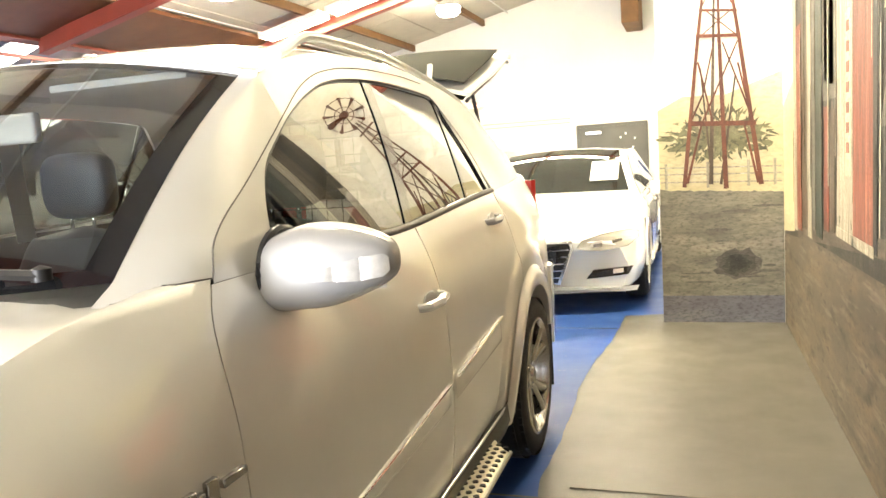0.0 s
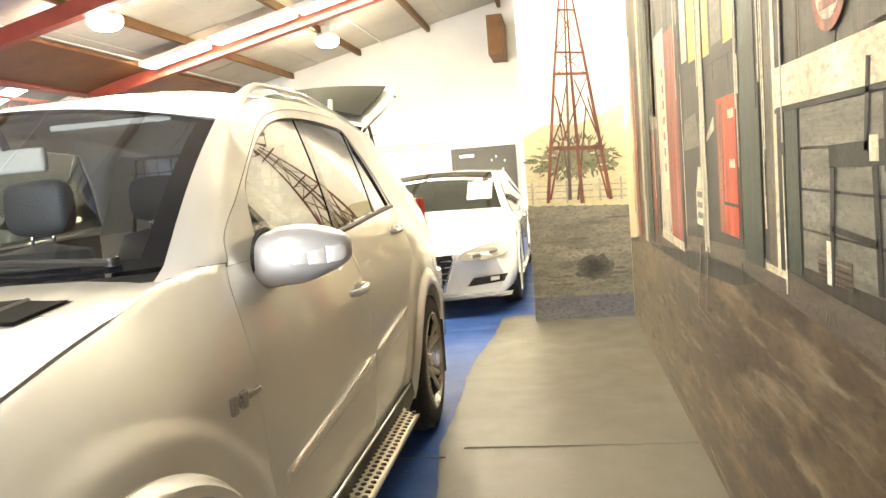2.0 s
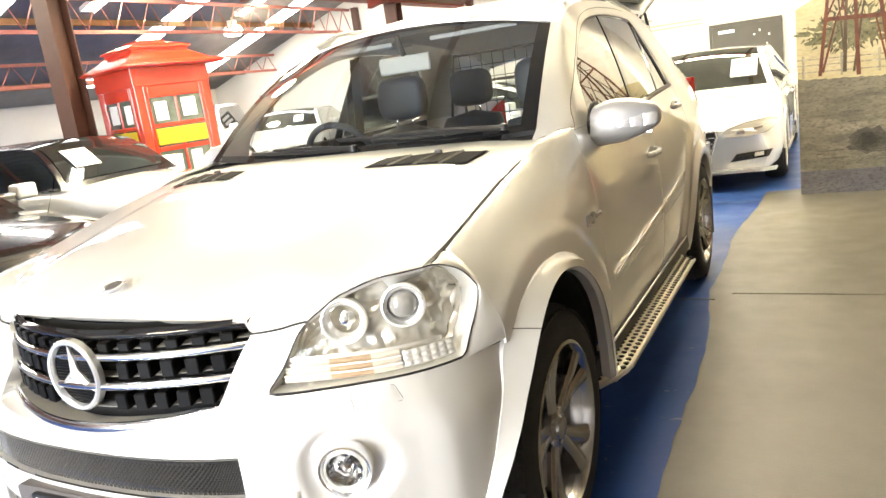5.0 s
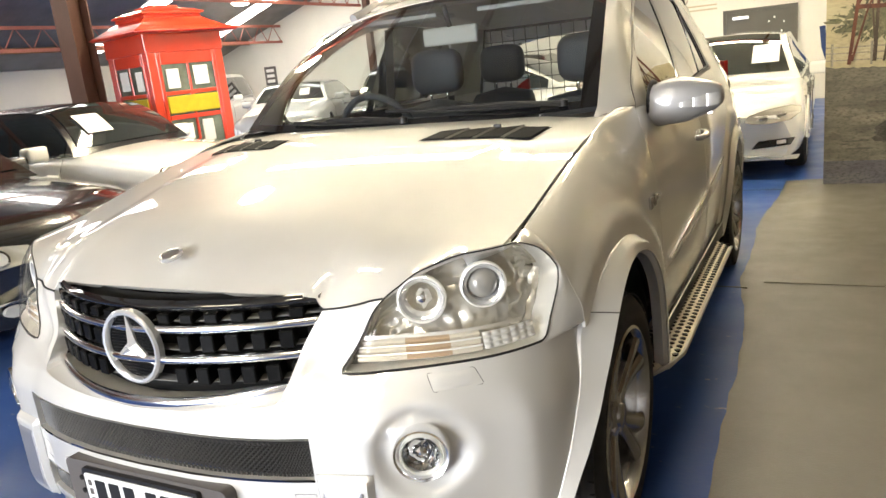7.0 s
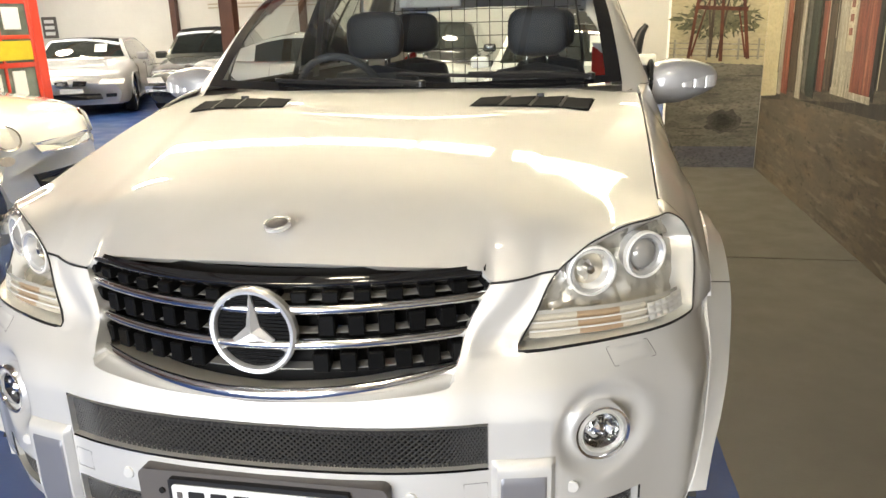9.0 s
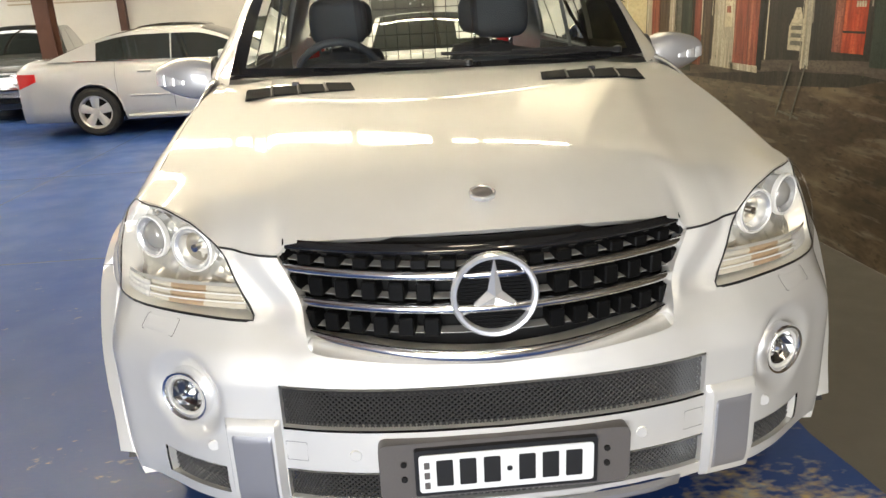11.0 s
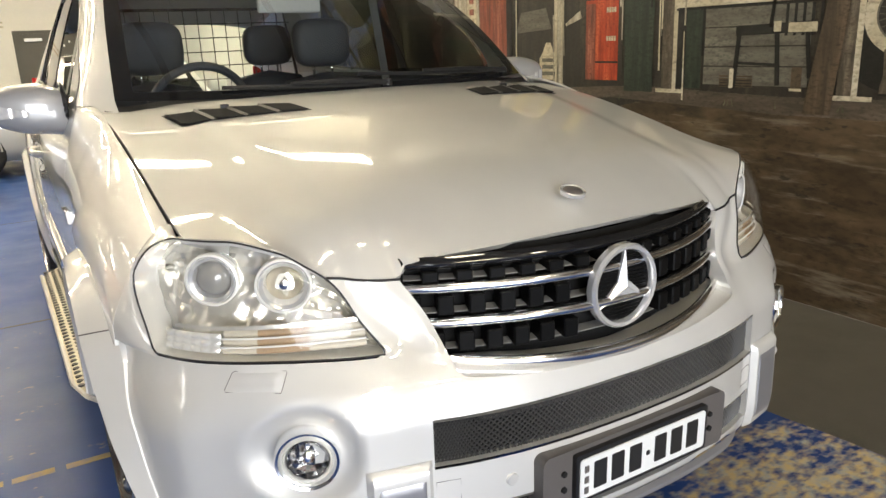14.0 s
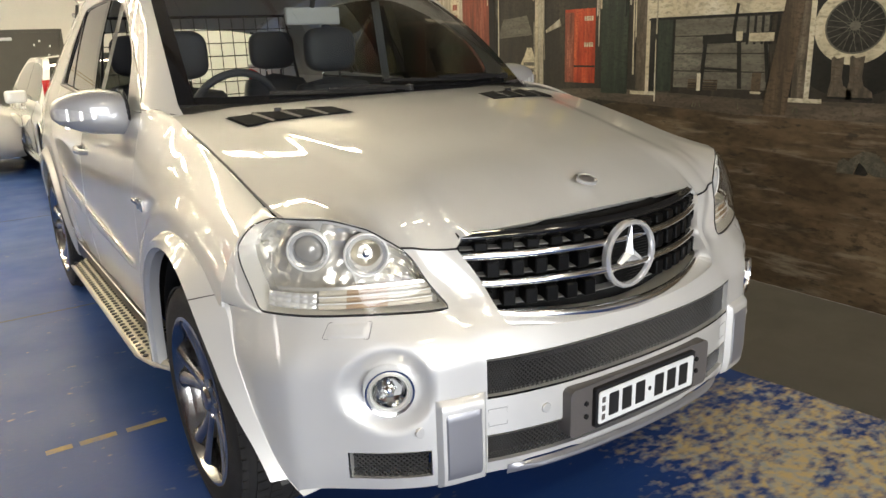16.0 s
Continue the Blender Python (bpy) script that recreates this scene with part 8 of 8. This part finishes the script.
    def roll(self, rim_mat=None, spokes=5):
        for a in self.wheels:
            for sg in (1, -1):
                R, w = self.R, 0.10
                m = self.m @ Matrix.Translation((sg * (self.plan(a) - 0.11), a, R)) @ (Matrix.Identity(4) if sg > 0 else Matrix.Rotation(math.pi, 4, "Z"))

                def tr(bm):
                    bmesh.ops.transform(bm, matrix=m, verts=bm.verts)
                    return bm
                W = part("wheel", tr(lathe([(R * 0.66, w), (R * 0.86, w + 0.006), (R * 0.97, w - 0.02), (R, 0.05), (R, -0.05), (R * 0.95, -w), (R * 0.66, -w)], 40, "x", closed=True)), M_RUBBER, self.e)
                rim = part("rim", tr(lathe([(R * 0.66, w - 0.01), (R * 0.68, w + 0.004), (R * 0.63, w - 0.005), (R * 0.58, w - 0.05), (R * 0.56, -w), (R * 0.66, -w)], 36, "x", closed=True)), rim_mat or M_RIM, W)
                # near-black disc in place of the shade inside the rim
                part("rim_well", tr(lathe([(R * 0.6, w - 0.075), (0.002, w - 0.08)], 24, "x")), M_DARK, W)
                for k in range(spokes):
                    a0 = math.pi / 2 + 2 * math.pi * k / spokes
                    part("spoke", tr(grid(lambda u, v: (w - 0.02 - 0.010 * (2 * v - 1) ** 2 + 0.01 * u, lerp(0.03, R * 0.63, u) * math.cos(a0) - lerp(0.040, 0.066, u) * (2 * v - 1) * math.sin(a0), lerp(0.03, R * 0.63, u) * math.sin(a0) + lerp(0.040, 0.066, u) * (2 * v - 1) * math.cos(a0)), 5, 4, thick=0.02)), rim_mat or M_RIM, rim)
                part("hub_cap", tr(lathe([(0.055, w - 0.03), (0.05, w - 0.008), (0.001, w - 0.004)], 16, "x")), rim_mat or M_RIM, rim)

    def skin_y(self, z):
        """Where the nose stands at height z."""
        lo, hi = 0.0, self.L * 0.4
        for _ in range(24):
            mid = (lo + hi) / 2
            if self.deck(mid) + 0.03 > z:
                hi = mid
            else:
                lo = mid
        return lo

    def face(self, name, pts, z_out, mat_, parent=None, label="", rear=False, thick=0.03):
        """A flat-outlined fitting on the nose or the tail: pts are (x, z)."""
        def to(a, b, d):
            y = (self.skin_y(b) if not rear else self.L) + (-z_out + d if not rear else z_out - d)
            return self.P(a, y, b)
        return part(name, plate(pts, to, thick), mat_, parent or self.e, label, smooth=False)


def dense(pts, n=6):
    out = []
    for (a, b), (c, d) in zip(pts, pts[1:] + pts[:1]):
        out += [(lerp(a, c, k / n), lerp(b, d, k / n)) for k in range(n)]
    return out


def mirrored(pts, sg):
    return [(sg * a, b) for a, b in pts] if sg > 0 else [(-a, b) for a, b in pts][::-1]


# white saloon behind the off-roader
A = Body("saloon", "white saloon with a wide dark grille, parked facing forward", pose(0.335, 6.62, 0), M_WHITECAR, 4.92, 0.935,
         [(0, 0.60), (0.10, 0.72), (0.25, 0.79), (0.6, 0.835), (1.2, 0.885), (1.5, 0.905), (2.6, 0.93), (4.2, 0.97), (4.7, 0.97), (4.92, 0.90)],
         [(0, 0.80), (0.15, 0.87), (0.5, 0.915), (1.0, 0.93), (2.5, 0.935), (4.0, 0.925), (4.7, 0.88), (4.92, 0.80)],
         [(1.3, 0.89), (2.5, 0.92), (4.4, 0.97)], 1.385, (1.30, 2.15, 3.25, 4.45), (0.93, 3.84), 0.335)
A.shell(), A.greenhouse(), A.roll()
A.face("grille", dense([(-0.36, 0.64), (0.36, 0.64), (0.37, 0.58), (0.25, 0.27), (-0.25, 0.27), (-0.37, 0.58)]), 0.012, M_CHROME, label="wide dark grille in a bright frame")
A.face("grille_mesh", dense([(-0.335, 0.62), (0.335, 0.62), (0.345, 0.57), (0.23, 0.29), (-0.23, 0.29), (-0.345, 0.57)]), 0.018, M_GLOSSBLACK)
for k in range(5):
    z = 0.33 + 0.058 * k
    w = lerp(0.24, 0.335, min(1, (z - 0.29) / 0.28))
    A.face("grille_bar", dense([(-w, z), (w, z), (w, z + 0.010), (-w, z + 0.010)]), 0.024, M_CHROME)
A.face("badge_bar", dense([(-0.11, 0.575), (0.11, 0.575), (0.11, 0.605), (-0.11, 0.605)]), 0.032, M_CHROME)
A.face("plate", dense([(-0.20, 0.40), (0.20, 0.40), (0.20, 0.49), (-0.20, 0.49)]), 0.034, M_BLACK)
A.face("bumper_lip", dense([(-0.86, 0.19), (0.86, 0.19), (0.88, 0.23), (-0.88, 0.23)], 12), 0.02, M_WHITECAR)
for sg in (1, -1):
    lampA = A.face("headlamp", dense(mirrored([(0.40, 0.575), (0.46, 0.555), (0.62, 0.548), (0.80, 0.575), (0.885, 0.64), (0.88, 0.685), (0.80, 0.70), (0.60, 0.675), (0.44, 0.63)], sg)), 0.010, M_LAMPCHROME, label="slanted clear headlamp with a dark surround")
    A.face("lamp_surround", dense(mirrored([(0.393, 0.575), (0.457, 0.550), (0.62, 0.543), (0.803, 0.570), (0.890, 0.638), (0.886, 0.689), (0.80, 0.705), (0.60, 0.680), (0.435, 0.634)], sg)), 0.005, M_GREYPLASTIC, lampA)
    A.face("lamp_shade", dense(mirrored([(0.50, 0.580), (0.58, 0.575), (0.60, 0.600), (0.60, 0.628), (0.52, 0.615)], sg)), 0.013, M_SATIN, lampA)
    A.face("lamp_lens", dense(mirrored([(0.53, 0.578), (0.60, 0.578), (0.60, 0.608), (0.53, 0.60)], sg)), 0.016, M_CHROME, lampA)
    A.face("lamp_lens", dense(mirrored([(0.68, 0.60), (0.76, 0.62), (0.76, 0.645), (0.68, 0.625)], sg)), 0.016, M_CHROME, lampA)
    A.face("side_intake", dense(mirrored([(0.46, 0.31), (0.80, 0.33), (0.84, 0.40), (0.52, 0.385)], sg)), 0.008, M_GLOSSBLACK)
    A.face("fog_lamp", dense(mirrored([(0.68, 0.345), (0.76, 0.35), (0.76, 0.385), (0.68, 0.38)], sg)), 0.016, M_REFLECTOR)
A.sheet("windscreen_notice", lambda u, v: (lerp(0.34, 0.62, u), lerp(1.50, 1.78, v) - 0.014, A.cab(lerp(1.50, 1.78, v), 1.0, 0.6)[1] + 0.014), 3, 3, M_PAPER, label="white sale notice behind the windscreen")

# silver saloon side-on in the blue bay
E = Body("saloon", "silver saloon with five-spoke wheels, seen from its side", pose(-0.48, 9.93, 0, 0, 0, 90), M_SALOON, 4.82, 0.91,
         [(0, 0.58), (0.10, 0.70), (0.3, 0.78), (0.8, 0.86), (1.3, 0.92), (1.6, 0.95), (2.6, 0.96), (4.0, 0.99), (4.6, 0.99), (4.82, 0.88)],
         [(0, 0.76), (0.15, 0.84), (0.5, 0.89), (1.0, 0.905), (2.5, 0.91), (4.0, 0.90), (4.6, 0.86), (4.82, 0.76)],
         [(1.4, 0.94), (2.5, 0.95), (4.4, 1.0)], 1.365, (1.35, 2.30, 3.05, 4.30), (0.84, 3.69), 0.325)
E.shell(), E.greenhouse(), E.roll(M_SILVERRIM)
for sg in (1, -1):
    E.face("tail_lamp", dense(mirrored([(0.46, 0.66), (0.70, 0.66), (0.70, 0.82), (0.60, 0.84), (0.48, 0.82)], sg)), 0.01, M_RED, label="red tail lamp", rear=True, thick=0.1)
    part("tail_lamp_side", grid(lambda u, v: E.P(sg * (E.plan(lerp(4.48, 4.80, u)) + 0.004), lerp(4.48, 4.80, u), lerp(0.66 + 0.10 * (1 - u), 0.86, v)), 8, 5), M_RED, E.e, "red tail lamp")
    E.face("headlamp", dense(mirrored(oval(0.66, 0.64, 0.10, 0.085, 18), sg), 1), 0.006, M_REFLECTOR)
    part("side_moulding", tube([E.P(sg * (E.plan(y) + 0.006), y, 0.52) for y in (1.3, 1.8, 2.4, 3.2)], 0.014, 6), M_SILVER2, E.e)
E.face("grille", dense([(-0.26, 0.70), (0.26, 0.70), (0.24, 0.50), (-0.24, 0.50)]), 0.012, M_CHROME)

# small hatch beside the phone box
N = Body("hatchback", "small white hatchback with round headlamps and black wheel arches", pose(-3.42, 4.08, 0, 0, 0, 96.5), M_WHITECAR, 3.65, 0.845,
         [(0, 0.60), (0.06, 0.74), (0.18, 0.83), (0.5, 0.90), (0.95, 0.96), (1.2, 0.985), (2.5, 1.0), (3.4, 1.0), (3.65, 0.80)],
         [(0, 0.66), (0.12, 0.76), (0.4, 0.83), (0.8, 0.845), (2.5, 0.845), (3.2, 0.83), (3.65, 0.72)],
         [(1.0, 0.975), (2.5, 0.99), (3.6, 1.0)], 1.41, (0.98, 1.50, 3.05, 3.58), (0.68, 3.15), 0.305, nose=0.30)
N.shell(), N.greenhouse(), N.roll(M_GLOSSBLACK, 7)
N.top.data.materials[0] = M_BLACKCAR
for sg in (1, -1):
    hlN = N.face("headlamp", dense(mirrored(oval(0.56, 0.72, 0.105, 0.10, 24), sg), 1), 0.012, M_CHROME, label="round chrome-ringed headlamp")
    N.face("headlamp_lens", dense(mirrored(oval(0.56, 0.72, 0.085, 0.082, 24), sg), 1), 0.018, M_REFLECTOR, hlN)
    N.face("indicator", dense(mirrored(oval(0.60, 0.55, 0.05, 0.035, 14), sg), 1), 0.012, M_AMBER)
    for a in N.wheels:
        part("arch_cladding", grid(lambda u, v: N.P(sg * (N.plan(a) + 0.012 - 0.012 * v), a + (N.R + 0.035 + 0.085 * v) * math.cos(math.pi * lerp(-0.1, 1.1, u)), N.R + (N.R + 0.035 + 0.085 * v) * math.sin(math.pi * lerp(-0.1, 1.1, u))), 28, 3, thick=0.02), M_BLACK, N.e, "black wheel-arch cladding")
    part("sill_cladding", tube([N.P(sg * (N.plan(y) - 0.01), y, 0.24) for y in (1.1, 1.9, 2.75)], 0.05, 6), M_BLACK, N.e)


def lower_panel(sg, u, v):
    """Door skin between the arches, tucked in at its top and bottom."""
    z = lerp(0.25, 0.66, v)
    d = math.sqrt(max(0.0, (N.R + 0.10) ** 2 - (z - N.R) ** 2))
    y = lerp(N.wheels[0] + d + 0.02 + 0.16 * max(0.0, v - 0.62), N.wheels[1] - d - 0.02, u)
    return N.P(sg * (N.plan(y) + 0.008 - 0.030 * max(0.0, v - 0.7) ** 2 * 11 - 0.04 * max(0.0, 0.2 - v)), y, z)


for sg in (1, -1):
    part("lower_door", grid(lambda u, v: lower_panel(sg, u, v), 24, 10, thick=0.012), M_BLACKCAR, N.e, "gloss black lower door panel")
N.face("grille", dense([(-0.40, 0.66), (0.40, 0.66), (0.34, 0.57), (-0.34, 0.57)]), 0.014, M_CHROME)
N.face("lower_intake", dense([(-0.42, 0.42), (0.42, 0.42), (0.38, 0.32), (-0.38, 0.32)]), 0.014, M_BLACK)
part("roof_cover", grid(lambda u, v: N.P(lerp(-0.98, 0.98, u) * N.cab(lerp(1.55, 3.02, v), 1, 1)[0], lerp(1.55, 3.02, v), N.cab(lerp(1.55, 3.02, v), 1, lerp(-0.98, 0.98, u))[1] + 0.006), 10, 10), M_BLACKCAR, N.e, "black roof")
N.sheet("windscreen_notice", lambda u, v: (lerp(-0.45, -0.15, u), lerp(1.12, 1.30, v) - 0.014, N.cab(lerp(1.12, 1.30, v), 1.0, 0.4)[1] + 0.014), 3, 3, M_PAPER)


# black saloon in the bay before the hatch, nose towards the off-roader
K = Body("saloon", "glossy black saloon with bright grille bars and clear headlamps", pose(-2.66, 2.02, 0, 0, 0, 97), M_BLACKCAR, 4.75, 0.90,
         [(0, 0.56), (0.08, 0.68), (0.25, 0.76), (0.7, 0.84), (1.2, 0.89), (1.5, 0.92), (2.6, 0.94), (4.0, 0.97), (4.5, 0.97), (4.75, 0.86)],
         [(0, 0.72), (0.15, 0.81), (0.5, 0.87), (1.0, 0.895), (2.5, 0.90), (4.0, 0.89), (4.5, 0.85), (4.75, 0.74)],
         [(1.3, 0.91), (2.5, 0.93), (4.4, 0.98)], 1.39, (1.30, 2.15, 3.10, 4.25), (0.86, 3.66), 0.325)
K.shell(), K.greenhouse(), K.roll()
grK = K.face("grille", dense([(-0.34, 0.66), (0.34, 0.66), (0.30, 0.44), (-0.30, 0.44)]), 0.012, M_GLOSSBLACK, label="dark grille with bright bars")
for k in range(4):
    K.face("grille_bar", dense([(-0.33, 0.465 + 0.05 * k), (0.33, 0.465 + 0.05 * k), (0.33, 0.480 + 0.05 * k), (-0.33, 0.480 + 0.05 * k)]), 0.022, M_CHROME, grK)
K.face("bumper_strip", dense([(-0.72, 0.345), (0.72, 0.345), (0.72, 0.36), (-0.72, 0.36)], 12), 0.012, M_CHROME)
for sg in (1, -1):
    lampK = K.face("headlamp", dense(mirrored([(0.42, 0.56), (0.66, 0.55), (0.76, 0.60), (0.75, 0.67), (0.62, 0.685), (0.44, 0.655)], sg)), 0.010, M_LAMPCHROME, label="clear chrome headlamp")
    K.face("lamp_ring", dense(mirrored(oval(0.62, 0.615, 0.055, 0.052, 20), sg), 1), 0.018, M_CHROME, lampK)
    K.face("lamp_lens", dense(mirrored(oval(0.62, 0.615, 0.040, 0.038, 20), sg), 1), 0.022, M_REFLECTOR, lampK)
    K.face("fog_lamp", dense(mirrored(oval(0.60, 0.30, 0.06, 0.035, 16), sg), 1), 0.010, M_REFLECTOR)


def row_car(name, label, m, paint, length=4.7, half=0.9, height=1.46, hatch=False, suv=False):
    """A car in the far row, seen nose-on."""
    b = 0.16 if suv else 0.0
    c = Body(name, label, m, paint, length, half,
             [(0, 0.56 + b), (0.08, 0.70 + b), (0.3, 0.78 + b), (0.9, 0.88 + b), (1.4, 0.95 + b), (2.6, 0.97 + b), (length - 0.4, 0.99 + b), (length, 0.86 + b)],
             [(0, half - 0.15), (0.15, half - 0.06), (0.6, half - 0.01), (1.2, half), (length - 1, half - 0.01), (length - 0.2, half - 0.06), (length, half - 0.15)],
             [(1.2, 0.94 + b), (length - 0.4, 0.99 + b)], height, (1.25, 1.95, length - (0.75 if hatch else 1.6), length - (0.25 if hatch else 0.6)), (0.85, length - 0.98), 0.33)
    c.shell(), c.greenhouse(), c.roll()
    for sg in (1, -1):
        c.face("headlamp", dense(mirrored([(0.44, 0.56 + b), (half - 0.10, 0.55 + b), (half - 0.07, 0.64 + b), (0.52, 0.66 + b)], sg)), 0.008, M_REFLECTOR)
        c.face("lower_lamp", dense(mirrored([(0.55, 0.33 + b), (0.72, 0.33 + b), (0.72, 0.39 + b), (0.55, 0.39 + b)], sg)), 0.008, M_GLOSSBLACK)
    c.face("lower_intake", dense([(-0.5, 0.30 + b), (0.5, 0.30 + b), (0.46, 0.40 + b), (-0.46, 0.40 + b)]), 0.008, M_BLACK)
    return c


B1 = row_car("saloon", "silver saloon with twin dark grilles in the far row", pose(-8.35, 10.75, 0, 0, 0, 24), M_GREYCAR, 5.0, 0.95, 1.36)
for sg in (1, -1):
    B1.face("grille", dense(mirrored([(0.03, 0.54), (0.24, 0.54), (0.27, 0.62), (0.05, 0.64)], sg)), 0.016, M_GLOSSBLACK)
B1.face("plate", dense([(-0.19, 0.42), (0.19, 0.42), (0.19, 0.50), (-0.19, 0.50)]), 0.016, M_PLATE)
B1.sheet("windscreen_notice", lambda u, v: (lerp(0.2, 0.42, u), lerp(1.42, 1.62, v) - 0.014, B1.cab(lerp(1.42, 1.62, v), 1.0, 0.5)[1] + 0.014), 3, 3, M_PAPER)
B2 = row_car("estate_car", "pale grey off-road estate car in the far row", pose(-11.3, 11.0, 0, 0, 0, 28), M_WHITECAR, 4.6, 0.92, 1.75, True, True)
B3 = row_car("hatchback", "black hatchback facing forward behind the silver saloon", pose(-2.0, 11.0, 0, 0, 0, 2), M_BLACKCAR, 4.25, 0.87, 1.47, True)
B3.sheet("windscreen_notice", lambda u, v: (lerp(-0.55, -0.33, u), lerp(1.36, 1.5, v) - 0.014, B3.cab(lerp(1.36, 1.5, v), 1.0, 0.5)[1] + 0.014), 3, 3, M_PAPER)
B4 = row_car("vintage_car", "dark vintage saloon with bright trim in the far row", pose(-6.35, 11.25, 0, 0, 0, 12), M_VINT, 4.3, 0.88, 1.50)
B4.face("bumper_bar", dense([(-0.86, 0.40), (0.86, 0.40), (0.86, 0.50), (-0.86, 0.50)], 10), 0.05, M_CHROME)
B4.face("grille", dense([(-0.24, 0.74), (0.24, 0.74), (0.22, 0.52), (-0.22, 0.52)]), 0.03, M_CHROME)
for sg in (1, -1):
    for z in (0.72, 0.60, 0.86):
        part("side_trim", tube([B4.P(sg * (B4.plan(y) + 0.004), y, z) for y in (0.5, 1.5, 2.5, 3.6)], 0.012, 6), M_CHROME, B4.e)
B5 = row_car("saloon", "dark red saloon parked beyond the white one", pose(-3.95, 11.2, 0, 0, 0, 4), mat("dark_red_paint", (0.07, 0.012, 0.012), rough=0.25, coat=1.0, stain=0.1), 4.2, 0.87, 1.42)

# ---- red phone box ----
M_BOOTHGLASS = mat("booth_glass", (0.13, 0.16, 0.13), rough=0.06, coat=1.0, stain=0.6, stain_scale=7, tint=(0.03, 0.035, 0.03))
PH = thing("phone_box", pose(-5.0, 4.78, 0, 0, 0, 0), "red telephone box with glazed doors and a yellow notice", "phone box")
pm = Matrix.Translation((-5.0, 4.80, 0.0)) @ Matrix.Rotation(radians(-15), 4, "Z")


def pbox(name, x0, x1, y0, y1, z0, z1, m, parent=None, label="", bevel=0.006):
    return part(name, box(x0, x1, y0, y1, z0, z1, bevel, 1, pm), m, parent or PH, label, smooth=False)


# local: the corner nearest the viewer at the origin, x leads back along one face, y along the other
S_ = 0.92
pbox("plinth", -S_, 0.0, 0.0, S_, 0.005, 0.16, M_PHONE)
for x, y in ((-0.10, 0.0), (-S_, 0.0), (-0.10, S_ - 0.10), (-S_, S_ - 0.10)):
    pbox("corner_post", x, x + 0.10, y, y + 0.10, 0.16, 2.0, M_PHONE)
pbox("fascia", -S_ - 0.01, 0.01, -0.01, S_ + 0.01, 1.86, 2.06, M_PHONE)
_c = pm @ Matrix.Translation((-S_ / 2, S_ / 2, 0)) @ Matrix.Rotation(radians(45), 4, "Z")


def square_roof(profile):
    bm = lathe([(r * math.sqrt(2), z) for r, z in profile], 4, "z")
    bmesh.ops.transform(bm, matrix=_c, verts=bm.verts)
    return bm


part("eave", square_roof([(0.30, 2.06), (0.60, 2.055), (0.62, 2.075), (0.60, 2.095), (0.50, 2.13), (0.42, 2.18), (0.35, 2.23)]), M_PHONE, PH, "flared overhanging red roof", smooth=False)
part("roof_lantern", square_roof([(0.34, 2.21), (0.34, 2.27), (0.37, 2.275), (0.37, 2.295), (0.28, 2.33), (0.17, 2.36), (0.17, 2.38), (0.02, 2.385)]), M_PHONE, PH, smooth=False)
for face in ("x", "y"):
    DOORP = pbox("glazed_panel", *((-0.03, -0.015, 0.10, S_ - 0.10) if face == "x" else (-S_ + 0.10, -0.10, 0.015, 0.03)), 0.16, 1.86, M_BOOTHGLASS, label="dim glazed panel")
    def bar(a0, a1, z0, z1, m=M_PHONE, name="glazing_bar", parent=DOORP, lift=0.0):
        if face == "x":
            return pbox(name, -0.015, 0.004 + lift, a0, a1, z0, z1, m, parent)
        return pbox(name, -a1, -a0, -0.004 - lift, 0.015, z0, z1, m, parent)
    bar(0.10, 0.145, 0.16, 1.86), bar(S_ - 0.145, S_ - 0.10, 0.16, 1.86), bar(0.445, 0.475, 0.16, 1.86)
    for z0, z1 in ((0.16, 0.45), (0.80, 0.83), (1.13, 1.18), (1.40, 1.44), (1.73, 1.86)):
        bar(0.145, S_ - 0.145, z0, z1)
    bar(0.15, S_ - 0.15, 1.20, 1.385, M_YELLOW, "yellow_notice", DOORP, 0.008)
    for a0, a1, z0, z1 in ((0.20, 0.40, 0.88, 1.08), (0.52, 0.66, 0.86, 1.10), (0.19, 0.34, 1.47, 1.68), (0.52, 0.70, 1.49, 1.70), (0.50, 0.64, 0.52, 0.74)):
        bar(a0, a1, z0, z1, M_PAPER, "paper_sheet", DOORP, -0.004)

# blue and black tyre machine against the back wall
TYM = thing("tyre_machine", pose(1.62, 14.6, 0.0), "black tyre machine with a blue steel arm beside the wall", "machine")
M_BLUEP = mat("blue_enamel", (0.020, 0.045, 0.15), rough=0.4, stain=0.2)
part("machine_cabinet", box(1.50, 1.95, 14.35, 14.95, 0.005, 0.66, 0.03, 3), M_BLACK, TYM)
part("machine_table", lathe([(0.26, 0.66), (0.26, 0.70), (0.10, 0.72), (0.02, 0.72)], 24, "z", (1.70, 14.62, 0)), M_SATIN, TYM)
part("machine_column", tube([(1.58, 14.60, 0.68), (1.62, 14.60, 0.95), (1.69, 14.60, 1.18), (1.79, 14.60, 1.33)], [0.13, 0.115, 0.085, 0.05], 12), M_BLACK, TYM)
part("machine_arm", tube([(1.47, 14.48, 0.62), (1.42, 14.48, 0.80), (1.35, 14.48, 1.02), (1.315, 14.48, 1.38)], [0.06, 0.055, 0.05, 0.05], 10), M_BLUEP, TYM, "blue steel arm")

# small sign on the white wall
WS_ = thing("wall_sign", pose(-12.2, BY - 0.02, 1.6), "small dark framed sign on the white wall", "sign")
part("sign_board", box(-12.4, -12.0, BY - 0.03, BY - 0.004, 1.35, 1.85, 0.006, 1), M_GREYPLASTIC, WS_, smooth=False)
for k in range(3):
    part("sign_line", box(-12.33, -12.07, BY - 0.034, BY - 0.03, 1.42 + 0.14 * k, 1.50 + 0.14 * k), M_PAPER, WS_, smooth=False)
